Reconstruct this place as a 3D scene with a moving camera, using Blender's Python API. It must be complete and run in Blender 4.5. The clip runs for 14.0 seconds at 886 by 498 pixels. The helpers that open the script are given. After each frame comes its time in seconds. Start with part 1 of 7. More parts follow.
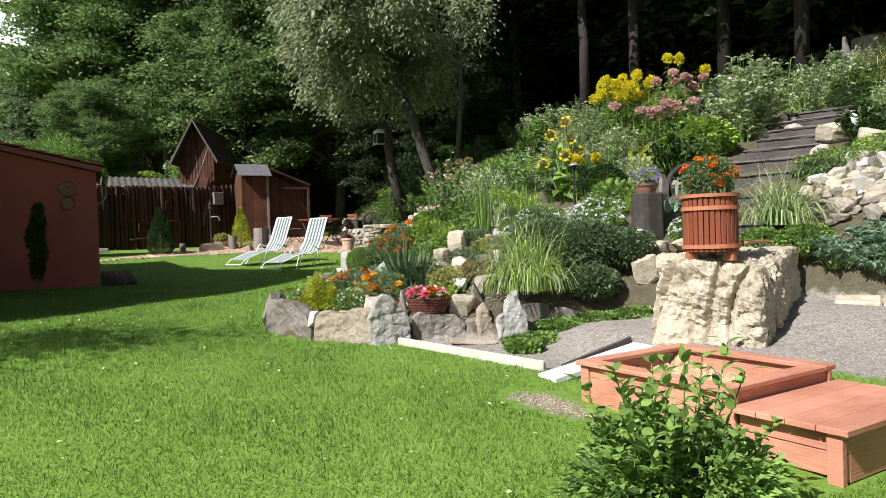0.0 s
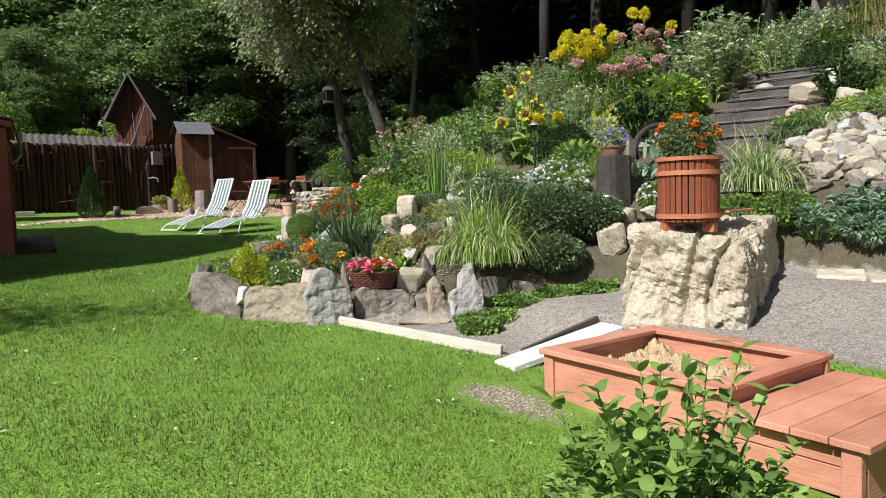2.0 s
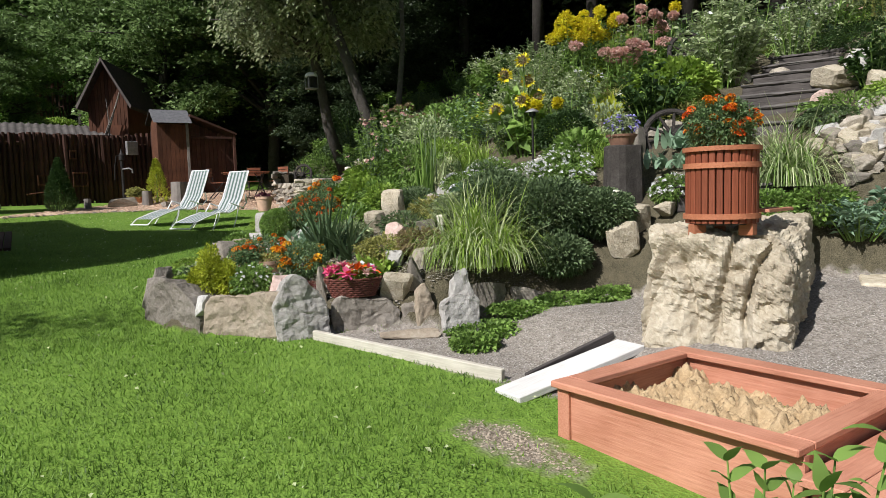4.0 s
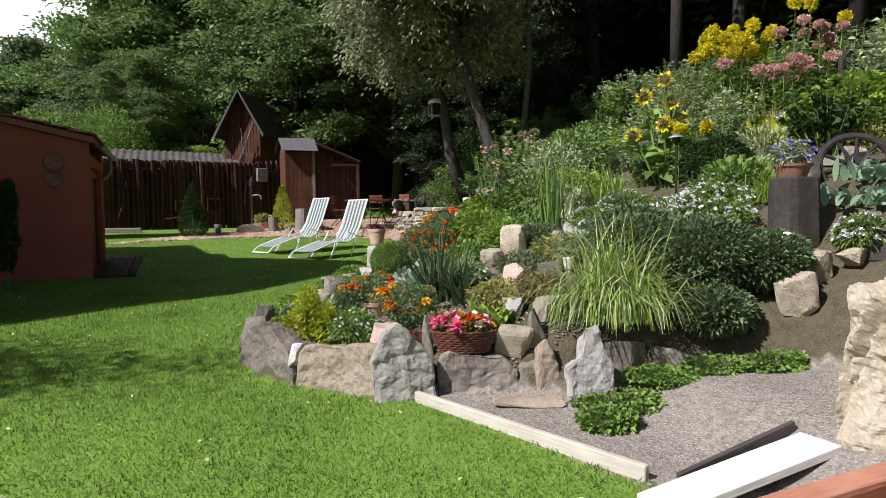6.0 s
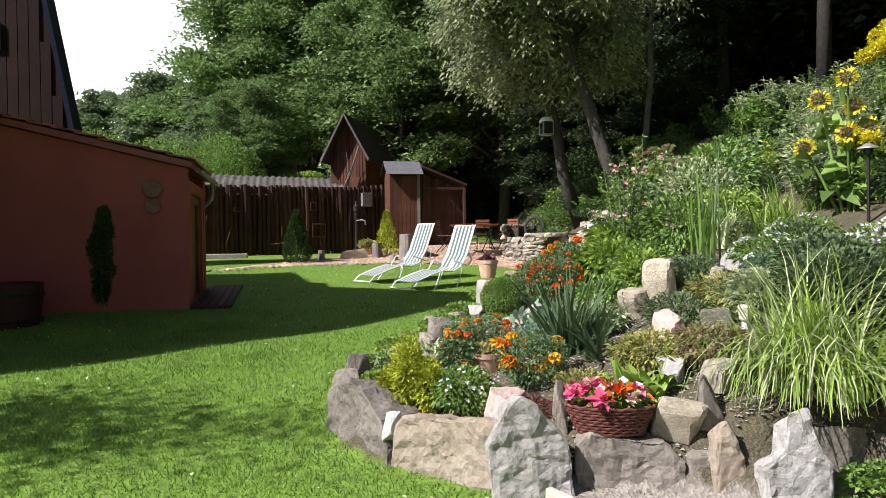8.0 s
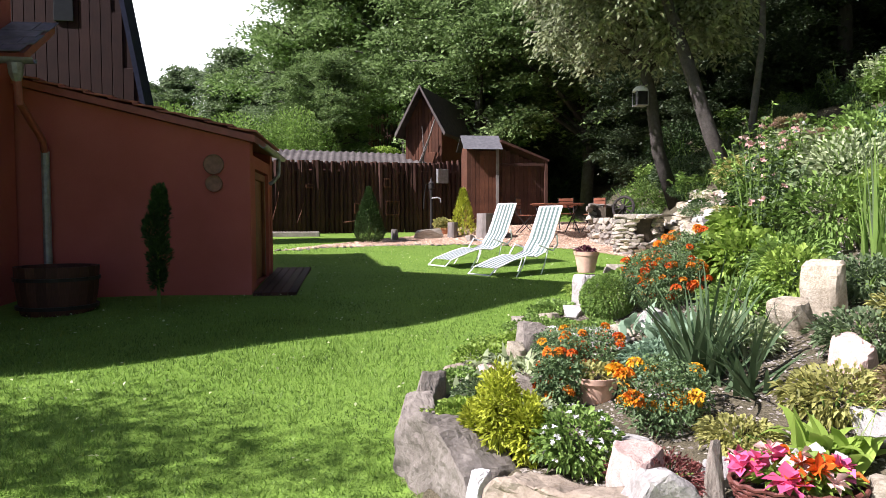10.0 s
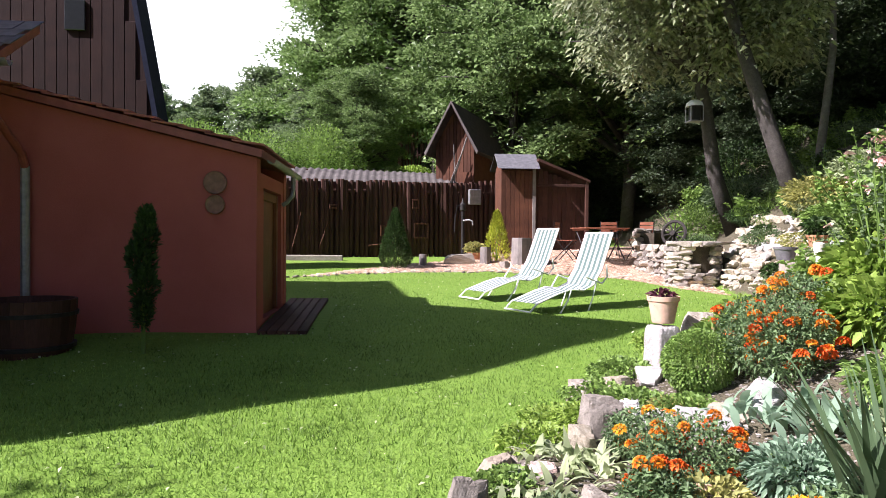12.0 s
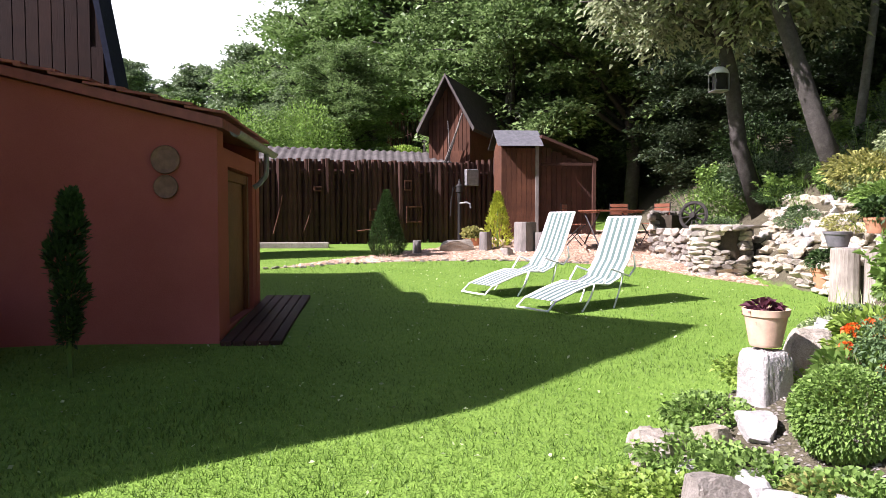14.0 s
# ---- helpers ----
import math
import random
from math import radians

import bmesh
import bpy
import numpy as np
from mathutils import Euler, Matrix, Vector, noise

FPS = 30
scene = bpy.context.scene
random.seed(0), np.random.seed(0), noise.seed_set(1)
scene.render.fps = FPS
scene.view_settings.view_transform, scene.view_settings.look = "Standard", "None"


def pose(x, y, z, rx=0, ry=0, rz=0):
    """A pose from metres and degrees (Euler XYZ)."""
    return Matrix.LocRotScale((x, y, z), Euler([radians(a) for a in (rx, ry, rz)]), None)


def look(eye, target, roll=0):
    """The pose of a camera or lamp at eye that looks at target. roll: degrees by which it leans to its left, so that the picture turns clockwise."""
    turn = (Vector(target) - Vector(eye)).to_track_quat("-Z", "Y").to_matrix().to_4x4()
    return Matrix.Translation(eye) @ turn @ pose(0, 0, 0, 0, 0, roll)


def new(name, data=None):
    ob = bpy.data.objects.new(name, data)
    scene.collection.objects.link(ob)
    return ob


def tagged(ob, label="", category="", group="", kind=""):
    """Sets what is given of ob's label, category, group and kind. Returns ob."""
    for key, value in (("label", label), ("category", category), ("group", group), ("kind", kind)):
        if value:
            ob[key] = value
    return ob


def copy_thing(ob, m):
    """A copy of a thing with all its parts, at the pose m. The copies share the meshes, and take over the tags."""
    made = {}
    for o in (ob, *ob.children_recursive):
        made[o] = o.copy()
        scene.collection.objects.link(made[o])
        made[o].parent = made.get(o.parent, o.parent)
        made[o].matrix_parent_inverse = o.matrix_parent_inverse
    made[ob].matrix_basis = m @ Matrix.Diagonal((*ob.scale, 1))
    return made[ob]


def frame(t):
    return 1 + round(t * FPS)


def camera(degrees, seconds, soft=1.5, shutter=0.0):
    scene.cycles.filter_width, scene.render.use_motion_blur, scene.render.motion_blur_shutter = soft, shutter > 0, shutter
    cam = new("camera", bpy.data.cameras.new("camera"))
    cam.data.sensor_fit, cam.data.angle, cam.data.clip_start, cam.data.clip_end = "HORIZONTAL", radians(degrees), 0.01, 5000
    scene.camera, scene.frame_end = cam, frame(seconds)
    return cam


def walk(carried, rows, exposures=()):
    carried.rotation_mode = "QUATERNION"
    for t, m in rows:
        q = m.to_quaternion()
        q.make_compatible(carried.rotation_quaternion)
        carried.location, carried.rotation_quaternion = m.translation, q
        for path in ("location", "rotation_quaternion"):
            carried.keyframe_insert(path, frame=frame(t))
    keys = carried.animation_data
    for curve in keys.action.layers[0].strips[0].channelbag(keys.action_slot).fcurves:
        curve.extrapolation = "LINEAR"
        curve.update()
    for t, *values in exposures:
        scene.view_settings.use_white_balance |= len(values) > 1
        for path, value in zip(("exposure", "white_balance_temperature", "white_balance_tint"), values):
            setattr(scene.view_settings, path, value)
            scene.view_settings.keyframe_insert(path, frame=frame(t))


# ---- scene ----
cam = camera(65.3, 14.0, soft=0.85)
METRES, EYE, TILT, LEAN, TURN = 7.5, 1.5, 0.0, 0.0, -26.8
ROWS = [
    (0.0, 0.0, 0.0, 0.0, -0.03, -0.94, 1.92),
    (0.5, 0.0085, 0.0222, 0.0016, -0.76, -1.42, 2.05),
    (1.0, 0.0129, 0.0465, 0.0023, -1.72, -2.4, 1.61),
    (1.5, 0.0132, 0.0748, 0.0045, -2.47, -3.36, 1.5),
    (2.0, 0.0131, 0.1046, 0.0042, -3.6, -4.14, 1.65),
    (4.5, 0.0206, 0.2433, 0.0121, -4.57, -4.98, 1.64),
    (5.0, 0.0234, 0.2703, 0.0148, -1.46, -4.16, 1.83),
    (5.5, 0.0273, 0.2949, 0.02, 2.14, -3.25, 1.52),
    (6.0, 0.0231, 0.3277, 0.0227, 5.6, -2.59, 0.87),
    (6.5, 0.0137, 0.3597, 0.0275, 8.16, -1.64, 0.32),
    (7.0, 0.0036, 0.397, 0.0273, 10.21, -0.88, 0.35),
    (7.5, -0.004, 0.4354, 0.0322, 12.0, -0.44, 0.98),
    (8.0, -0.0162, 0.4749, 0.0327, 14.2, -0.54, 0.82),
    (8.5, -0.0303, 0.5073, 0.0368, 16.01, -1.13, 0.37),
    (11.0, -0.0973, 0.6834, 0.0528, 22.66, -2.71, 0.04),
    (11.5, -0.1138, 0.7237, 0.0571, 23.38, -1.52, -0.15),
    (12.0, -0.1389, 0.7699, 0.0596, 22.77, -0.85, -0.41),
    (12.5, -0.1616, 0.812, 0.0597, 21.65, -0.22, 0.06),
    (13.0, -0.1826, 0.8594, 0.063, 21.85, -1.23, 0.06),
    (13.5, -0.2036, 0.8982, 0.0628, 22.22, -2.6, -0.17),
    (14.0, -0.2303, 0.9402, 0.0669, 21.89, -2.33, 0.04),
]
EXPOSURES = [(t, ev, 6150 if t < 10 else 6000, 13 if t < 5 else 18 if t < 10 else 29) for t, ev in ((0.0, 0.70), (2.0, 0.52), (4.5, 0.24), (5.5, 0.28), (7.0, 0.55), (8.5, 0.82), (11.0, 1.25), (14.0, 1.36))]
walk(cam, [(t, pose(0, 0, EYE, TILT, LEAN, TURN) @ pose(METRES * x, METRES * y, METRES * z, 90 + pitch, roll, yaw)) for t, x, y, z, yaw, pitch, roll in ROWS], EXPOSURES)

# ---- world and sun ----
SUN_H = (0.96, 0.28)
SUN_EL = 44.0
world = bpy.data.worlds.new("sky")
scene.world = world
world.use_nodes = True
wn = world.node_tree.nodes
sky = wn.new("ShaderNodeTexSky")
sky.sky_type = "NISHITA"
sky.sun_disc = False
sky.sun_elevation = radians(SUN_EL)
sky.sun_rotation = math.atan2(-SUN_H[0], -SUN_H[1])
sky.air_density, sky.dust_density = 1.0, 1.5
wn["Background"].inputs["Strength"].default_value = 0.052
world.node_tree.links.new(sky.outputs[0], wn["Background"].inputs[0])
sun_data = bpy.data.lights.new("sun", "SUN")
sun_data.energy, sun_data.angle, sun_data.color = 5.0, radians(0.53), (1.0, 0.96, 0.90)
sun = new("sun", sun_data)
k = math.tan(radians(SUN_EL))
sun.matrix_world = look((-SUN_H[0] * 60, -SUN_H[1] * 60, 60 * k), (0, 0, 0))

# ---- materials ----
MATS = {}


def nodes_of(name, rough=0.8, metal=0.0, spec=0.3):
    m = bpy.data.materials.new(name)
    m.use_nodes = True
    nt = m.node_tree
    b = nt.nodes["Principled BSDF"]
    b.inputs["Roughness"].default_value = rough
    b.inputs["Metallic"].default_value = metal
    b.inputs["Specular IOR Level"].default_value = spec
    MATS[name] = m
    return m, nt, b


def tex(nt, kind, scale, detail=4, coord="Object", stretch=(1, 1, 1), rough=0.6):
    tc = nt.nodes.new("ShaderNodeTexCoord")
    mp = nt.nodes.new("ShaderNodeMapping")
    mp.inputs["Scale"].default_value = stretch
    n = nt.nodes.new("ShaderNodeTex" + kind)
    n.inputs["Scale"].default_value = scale
    if kind == "Noise":
        n.inputs["Detail"].default_value = detail
        n.inputs["Roughness"].default_value = rough
    nt.links.new(tc.outputs[coord], mp.inputs[0])
    nt.links.new(mp.outputs[0], n.inputs["Vector"])
    return n


def ramp(nt, src, stops):
    r = nt.nodes.new("ShaderNodeValToRGB")
    e = r.color_ramp.elements
    while len(e) < len(stops):
        e.new(0.5)
    for el, (p, c) in zip(e, stops):
        el.position, el.color = p, (*c, 1)
    nt.links.new(src, r.inputs[0])
    return r.outputs[0]


def mix(nt, fac, a, b, blend="MIX"):
    n = nt.nodes.new("ShaderNodeMix")
    n.data_type, n.blend_type = "RGBA", blend
    for sock, v in ((n.inputs[0], fac), (n.inputs[6], a), (n.inputs[7], b)):
        if isinstance(v, (int, float)):
            sock.default_value = v
        elif isinstance(v, tuple):
            sock.default_value = (*v, 1)
        else:
            nt.links.new(v, sock)
    return n.outputs[2]


def maths(nt, op, a, b=0.0, clamp=False):
    n = nt.nodes.new("ShaderNodeMath")
    n.operation, n.use_clamp = op, clamp
    for sock, v in ((n.inputs[0], a), (n.inputs[1], b)):
        if isinstance(v, (int, float)):
            sock.default_value = v
        else:
            nt.links.new(v, sock)
    return n.outputs[0]


def bump(nt, b, height, strength=0.4, dist=0.01):
    n = nt.nodes.new("ShaderNodeBump")
    n.inputs["Strength"].default_value = strength
    n.inputs["Distance"].default_value = dist
    nt.links.new(height, n.inputs["Height"])
    nt.links.new(n.outputs[0], b.inputs["Normal"])


def per_object(nt):
    return nt.nodes.new("ShaderNodeObjectInfo").outputs["Random"]


def per_island(nt):
    return nt.nodes.new("ShaderNodeNewGeometry").outputs["Random Per Island"]


def leaf_mat(name, lo, hi, rough=0.55, trans=0.35):
    m, nt, b = nodes_of(name, rough, 0, 0.35)
    lo, hi = [0.72 * c for c in lo], [min(0.92, 1.22 * c) for c in hi]
    col = ramp(nt, per_island(nt), [(0, tuple(lo)), (1, tuple(hi))])
    big = tex(nt, "Noise", 1.3, 2)
    col = mix(nt, 0.35, col, ramp(nt, big.outputs[0], [(0.35, tuple(c * 0.55 for c in lo)), (0.65, hi)]))
    nt.links.new(col, b.inputs["Base Color"])
    t = nt.nodes.new("ShaderNodeBsdfTranslucent")
    nt.links.new(col, t.inputs[0])
    s = nt.nodes.new("ShaderNodeMixShader")
    s.inputs[0].default_value = trans
    nt.links.new(b.outputs[0], s.inputs[1])
    nt.links.new(t.outputs[0], s.inputs[2])
    nt.links.new(s.outputs[0], nt.nodes["Material Output"].inputs[0])
    return m


def wood_mat(name, dark, light, rough=0.75, axis=2, grain=9.0, vary=0.35, spec=0.25):
    m, nt, b = nodes_of(name, rough, 0, spec)
    st = [10, 10, 10]
    st[axis] = 0.6
    g = tex(nt, "Noise", grain, 6, stretch=tuple(st))
    big = tex(nt, "Noise", 2.2, 3)
    col = ramp(nt, g.outputs[0], [(0.3, dark), (0.7, light)])
    col = mix(nt, 0.5, col, ramp(nt, big.outputs[0], [(0.3, tuple(c * 0.7 for c in dark)), (0.75, light)]))
    v = maths(nt, "MULTIPLY_ADD", per_object(nt), vary)
    v.node.inputs[2].default_value = 1 - vary / 2
    mul = nt.nodes.new("ShaderNodeVectorMath")
    mul.operation = "SCALE"
    nt.links.new(col, mul.inputs[0])
    nt.links.new(v, mul.inputs["Scale"])
    nt.links.new(mul.outputs[0], b.inputs["Base Color"])
    bump(nt, b, g.outputs[0], 0.5, 0.006)
    return m


def stone_mat(name, dark, mid, light, scale=3.0, rough=0.9, bumps=0.8, vary=0.3):
    m, nt, b = nodes_of(name, rough, 0, 0.2)
    a = tex(nt, "Noise", scale, 8, rough=0.7)
    f = tex(nt, "Noise", scale * 9, 6, rough=0.7)
    col = ramp(nt, a.outputs[0], [(0.28, dark), (0.5, mid), (0.72, light)])
    col = mix(nt, 0.45, col, ramp(nt, f.outputs[0], [(0.3, dark), (0.7, light)]))
    v = maths(nt, "MULTIPLY_ADD", per_object(nt), vary)
    v.node.inputs[2].default_value = 1 - vary / 2
    mul = nt.nodes.new("ShaderNodeVectorMath")
    mul.operation = "SCALE"
    nt.links.new(col, mul.inputs[0])
    nt.links.new(v, mul.inputs["Scale"])
    nt.links.new(mul.outputs[0], b.inputs["Base Color"])
    c = tex(nt, "Noise", scale * 30, 4, rough=0.65)
    h = maths(nt, "ADD", a.outputs[0], maths(nt, "MULTIPLY", f.outputs[0], 0.5))
    h = maths(nt, "ADD", h, maths(nt, "MULTIPLY", c.outputs[0], 0.2))
    bump(nt, b, h, bumps, 0.02)
    return m


def plain_mat(name, c, rough=0.6, metal=0.0, var=0.15, scale=12.0, spec=0.4, relief=0.15):
    m, nt, b = nodes_of(name, rough, metal, spec)
    n = tex(nt, "Noise", scale, 5)
    nt.links.new(ramp(nt, n.outputs[0], [(0.3, tuple(x * (1 - var) for x in c)), (0.7, tuple(min(1, x * (1 + var)) for x in c))]), b.inputs["Base Color"])
    if relief:
        bump(nt, b, n.outputs[0], relief, 0.004)
    return m


RED_WOOD = wood_mat("red_stained_wood", (0.40, 0.15, 0.085), (0.64, 0.32, 0.21), 0.6, axis=1, vary=0.15)
RED_WOOD_X = wood_mat("red_stained_wood_cross", (0.40, 0.15, 0.085), (0.64, 0.32, 0.21), 0.6, axis=0, vary=0.15)
PRESS_WOOD = wood_mat("press_wood", (0.15, 0.04, 0.02), (0.31, 0.095, 0.048), 0.5, axis=2, vary=0.3)
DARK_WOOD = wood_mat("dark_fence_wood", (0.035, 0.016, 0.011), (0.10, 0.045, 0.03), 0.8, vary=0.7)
# board brown lowered to carry the tree shade over hut and outhouse
HUT_WOOD = wood_mat("brown_board_wood_shaded", (0.045, 0.017, 0.009), (0.14, 0.056, 0.028), 0.8, vary=0.6)
GREY_WOOD = wood_mat("weathered_grey_wood", (0.10, 0.09, 0.08), (0.30, 0.27, 0.24), 0.9, vary=0.4)
DARK_BEAM = wood_mat("dark_sleeper_wood", (0.035, 0.03, 0.027), (0.13, 0.115, 0.105), 0.9, axis=1, vary=0.4)
PALE_BOARD = wood_mat("pale_sawn_wood", (0.42, 0.38, 0.30), (0.72, 0.68, 0.58), 0.85, axis=1, vary=0.1)
TABLE_WOOD = wood_mat("varnished_slat_wood", (0.16, 0.055, 0.028), (0.32, 0.12, 0.065), 0.55, axis=0, vary=0.3)
# gable brown taken almost to black, since no shadow falls on it
HOUSE_WOOD = wood_mat("shaded_gable_wood", (0.016, 0.006, 0.004), (0.034, 0.013, 0.008), 0.85, vary=0.3)
LIME = stone_mat("pale_limestone", (0.17, 0.13, 0.08), (0.52, 0.45, 0.32), (0.70, 0.64, 0.51), 2.6, bumps=1.0)
GREY_STONE = stone_mat("grey_field_stone", (0.09, 0.078, 0.06), (0.21, 0.185, 0.15), (0.37, 0.335, 0.285), 3.2, vary=0.5)
BUFF_STONE = stone_mat("buff_stone", (0.15, 0.115, 0.075), (0.31, 0.255, 0.185), (0.44, 0.385, 0.305), 3.0, vary=0.3)
LIGHT_STONE = stone_mat("light_grey_stone", (0.15, 0.138, 0.12), (0.33, 0.31, 0.28), (0.52, 0.50, 0.465), 4.0)
WHITE_STONE = stone_mat("whitish_stone", (0.26, 0.24, 0.21), (0.50, 0.48, 0.44), (0.70, 0.68, 0.64), 5)
PINK_STONE = stone_mat("pinkish_stone", (0.36, 0.22, 0.17), (0.58, 0.42, 0.35), (0.74, 0.62, 0.55), 4)
PALE_STONE = stone_mat("pale_rough_stone", (0.30, 0.28, 0.25), (0.66, 0.64, 0.60), (0.84, 0.82, 0.79), 5)
WALL_STONE = stone_mat("dry_wall_stone", (0.12, 0.10, 0.075), (0.36, 0.315, 0.245), (0.56, 0.51, 0.42), 5, vary=0.5)
TERRACOTTA = plain_mat("terracotta", (0.48, 0.22, 0.12), 0.85, var=0.25)
TERRA_DULL = plain_mat("dull_clay", (0.24, 0.13, 0.085), 0.9, var=0.3)
TERRA_PALE = plain_mat("pale_terracotta", (0.60, 0.40, 0.28), 0.85, var=0.2)
SLATE = plain_mat("slate", (0.16, 0.15, 0.16), 0.55, var=0.4, scale=6)
METAL = plain_mat("galvanised_metal", (0.29, 0.285, 0.28), 0.55, 0.5, 0.25)
DARK_METAL = plain_mat("dark_iron", (0.03, 0.027, 0.025), 0.6, 0.5, 0.4)
WHITE_PAINT = plain_mat("white_paint", (0.80, 0.80, 0.78), 0.4, 0, 0.06)
BROWN_PAINT = plain_mat("brown_metal_paint", (0.30, 0.085, 0.06), 0.5, 0, 0.2)


def stucco():
    m, nt, b = nodes_of("red_brown_stucco", 0.9, 0, 0.2)
    a = tex(nt, "Noise", 1.2, 5)
    f = tex(nt, "Noise", 90, 4)
    col = ramp(nt, a.outputs[0], [(0.3, (0.35, 0.094, 0.072)), (0.7, (0.43, 0.126, 0.099))])
    col = mix(nt, 0.2, col, ramp(nt, f.outputs[0], [(0.3, (0.29, 0.068, 0.048)), (0.7, (0.51, 0.145, 0.106))]))
    nt.links.new(col, b.inputs["Base Color"])
    bump(nt, b, f.outputs[0], 0.5, 0.006)
    return m


STUCCO = stucco()

# ---- shape of the ground ----
# outline of the rock garden and the hillside (plan, metres)
HILL = [(9.6, -60), (8.3, -2), (7.4, 2.9), (6.95, 3.75), (6.4, 4.6), (5.8, 5.1), (5.4, 5.75), (4.9, 6.15), (4.35, 6.3), (3.9, 6.2), (3.5, 6.45), (2.9, 6.75),
        (2.5, 6.95), (2.05, 7.25), (1.82, 7.65), (1.8, 8.2), (2.1, 9.0), (2.4, 9.6), (3.2, 10.9), (3.95, 11.3), (5.0, 12.1), (6.35, 13.3),
        (7.5, 14.7), (7.85, 15.65), (7.65, 16.3), (7.5, 16.9), (7.7, 18.0), (7.6, 19.2), (8.4, 21.0), (8.9, 24.0), (10.0, 32.0), (14.0, 60.0), (300, 60), (300, -60)]
GRAVEL = [(2.75, 6.75), (3.1, 5.9), (3.44, 5.02), (3.55, 4.6), (4.4, 4.2), (5.0, 2.0), (5.4, -6), (9.0, -8), (8.3, -2), (7.4, 2.9), (6.95, 3.75), (6.4, 4.6), (5.8, 5.1), (5.4, 5.75),
          (4.9, 6.15), (4.35, 6.3), (3.9, 6.2), (3.5, 6.45)]
MULCH = [(-0.4, 19.3), (0.9, 19.9), (2.3, 20.1), (3.6, 20.4), (4.9, 19.9), (6.2, 19.0), (7.0, 17.2), (7.3, 16.7), (7.6, 18.2), (8.4, 20.2), (8.8, 24), (9.5, 27), (4.9, 27), (4.5, 24.5), (3.4, 23.4), (1.6, 21.6), (0.6, 20.4)]
BARE = [(2.66, 4.42), (2.9, 4.62), (3.14, 4.4), (3.14, 3.72), (2.92, 3.62), (2.74, 4.0)]


def sdist(px, py, poly):
    """Distance to the outline, positive inside."""
    px, py = np.asarray(px, float), np.asarray(py, float)
    best = np.full(px.shape, 1e9)
    inside = np.zeros(px.shape, bool)
    for (ax, ay), (bx, by) in zip(poly, poly[1:] + poly[:1]):
        ex, ey = bx - ax, by - ay
        s = np.clip(((px - ax) * ex + (py - ay) * ey) / (ex * ex + ey * ey), 0, 1)
        best = np.minimum(best, np.hypot(px - ax - s * ex, py - ay - s * ey))
        if by != ay:
            cross = ((ay > py) != (by > py)) & (px < ex * (py - ay) / (by - ay) + ax)
            inside ^= cross
    return np.where(inside, best, -best)


def sstep(a, b, v):
    s = np.clip((v - a) / (b - a), 0, 1)
    return s * s * (3 - 2 * s)


def height(x, y):
    x, y = np.asarray(x, float), np.asarray(y, float)
    base = 0.02 + 0.06 * np.clip(y, -30, 24)
    base = base + 0.25 * sstep(3.2, 5.6, x) * sstep(20.0, 23.0, y)
    base = base + 0.14 * np.clip(y - 28, 0, 120) * sstep(28, 34, y)
    base = base + 0.24 * sstep(3.9, 4.7, x) * sstep(7, 5.2, y)
    base = base + 1.25 * sstep(31, 40, y) * sstep(60, 47, y) * sstep(-5, 1, x)
    base = base + 0.25 * sstep(4.9, 6.4, x) * sstep(6.2, 4.9, y)
    d = sdist(x, y, HILL)
    up = base + 0.20 * sstep(0, 0.25, d) + 0.85 * np.clip(d, 0, None)
    plane = 0.95 + 0.335 * (x - 3.6) + 0.06 * (y - 8.5)
    plane = np.where(x > 12, 0.95 + 0.335 * 8.4 + 0.42 * np.minimum(x - 12, 60) + 0.06 * (y - 8.5), plane)
    plane = np.maximum(plane, base + 0.2)
    kk = 0.25
    hh = np.clip(0.5 + 0.5 * (plane - up) / kk, 0, 1)
    hill = plane * (1 - hh) + up * hh - kk * hh * (1 - hh)
    z = np.where(d > 0, np.maximum(hill, base), base)
    return z


def gz(x, y):
    return float(height(np.array([x]), np.array([y]))[0])


# ---- mesh helpers ----
def np_mesh(name, verts, faces, mat=None, smooth=False):
    """verts (n,3), faces (m,3 or 4) arrays."""
    me = bpy.data.meshes.new(name)
    verts, faces = np.asarray(verts, np.float32), np.asarray(faces, np.int32)
    k = faces.shape[1]
    me.vertices.add(len(verts))
    me.vertices.foreach_set("co", verts.ravel())
    me.loops.add(faces.size)
    me.loops.foreach_set("vertex_index", faces.ravel())
    me.polygons.add(len(faces))
    me.polygons.foreach_set("loop_start", np.arange(0, faces.size, k, dtype=np.int32))
    me.update(calc_edges=True)
    if smooth:
        me.polygons.foreach_set("use_smooth", np.ones(len(faces), bool))
    if mat:
        me.materials.append(mat)
    me.validate()
    return me


def thing(name, m, label, category, group="", kind=""):
    """An empty at the base of a thing; m is a pose."""
    ob = new(name)
    ob.empty_display_size = 0.05
    ob.matrix_basis = m
    return tagged(ob, label, category, group, kind)


def child(name, me, parent, label=""):
    ob = new(name, me)
    if parent is not None:
        ob.parent = parent
    if label:
        ob["label"] = label
    return ob


def part(name, bm, mat, parent, label="", smooth=False):
    me = bpy.data.meshes.new(name)
    bm.to_mesh(me)
    bm.free()
    if mat:
        me.materials.append(mat)
    if smooth:
        for p in me.polygons:
            p.use_smooth = True
    return child(name, me, parent, label)


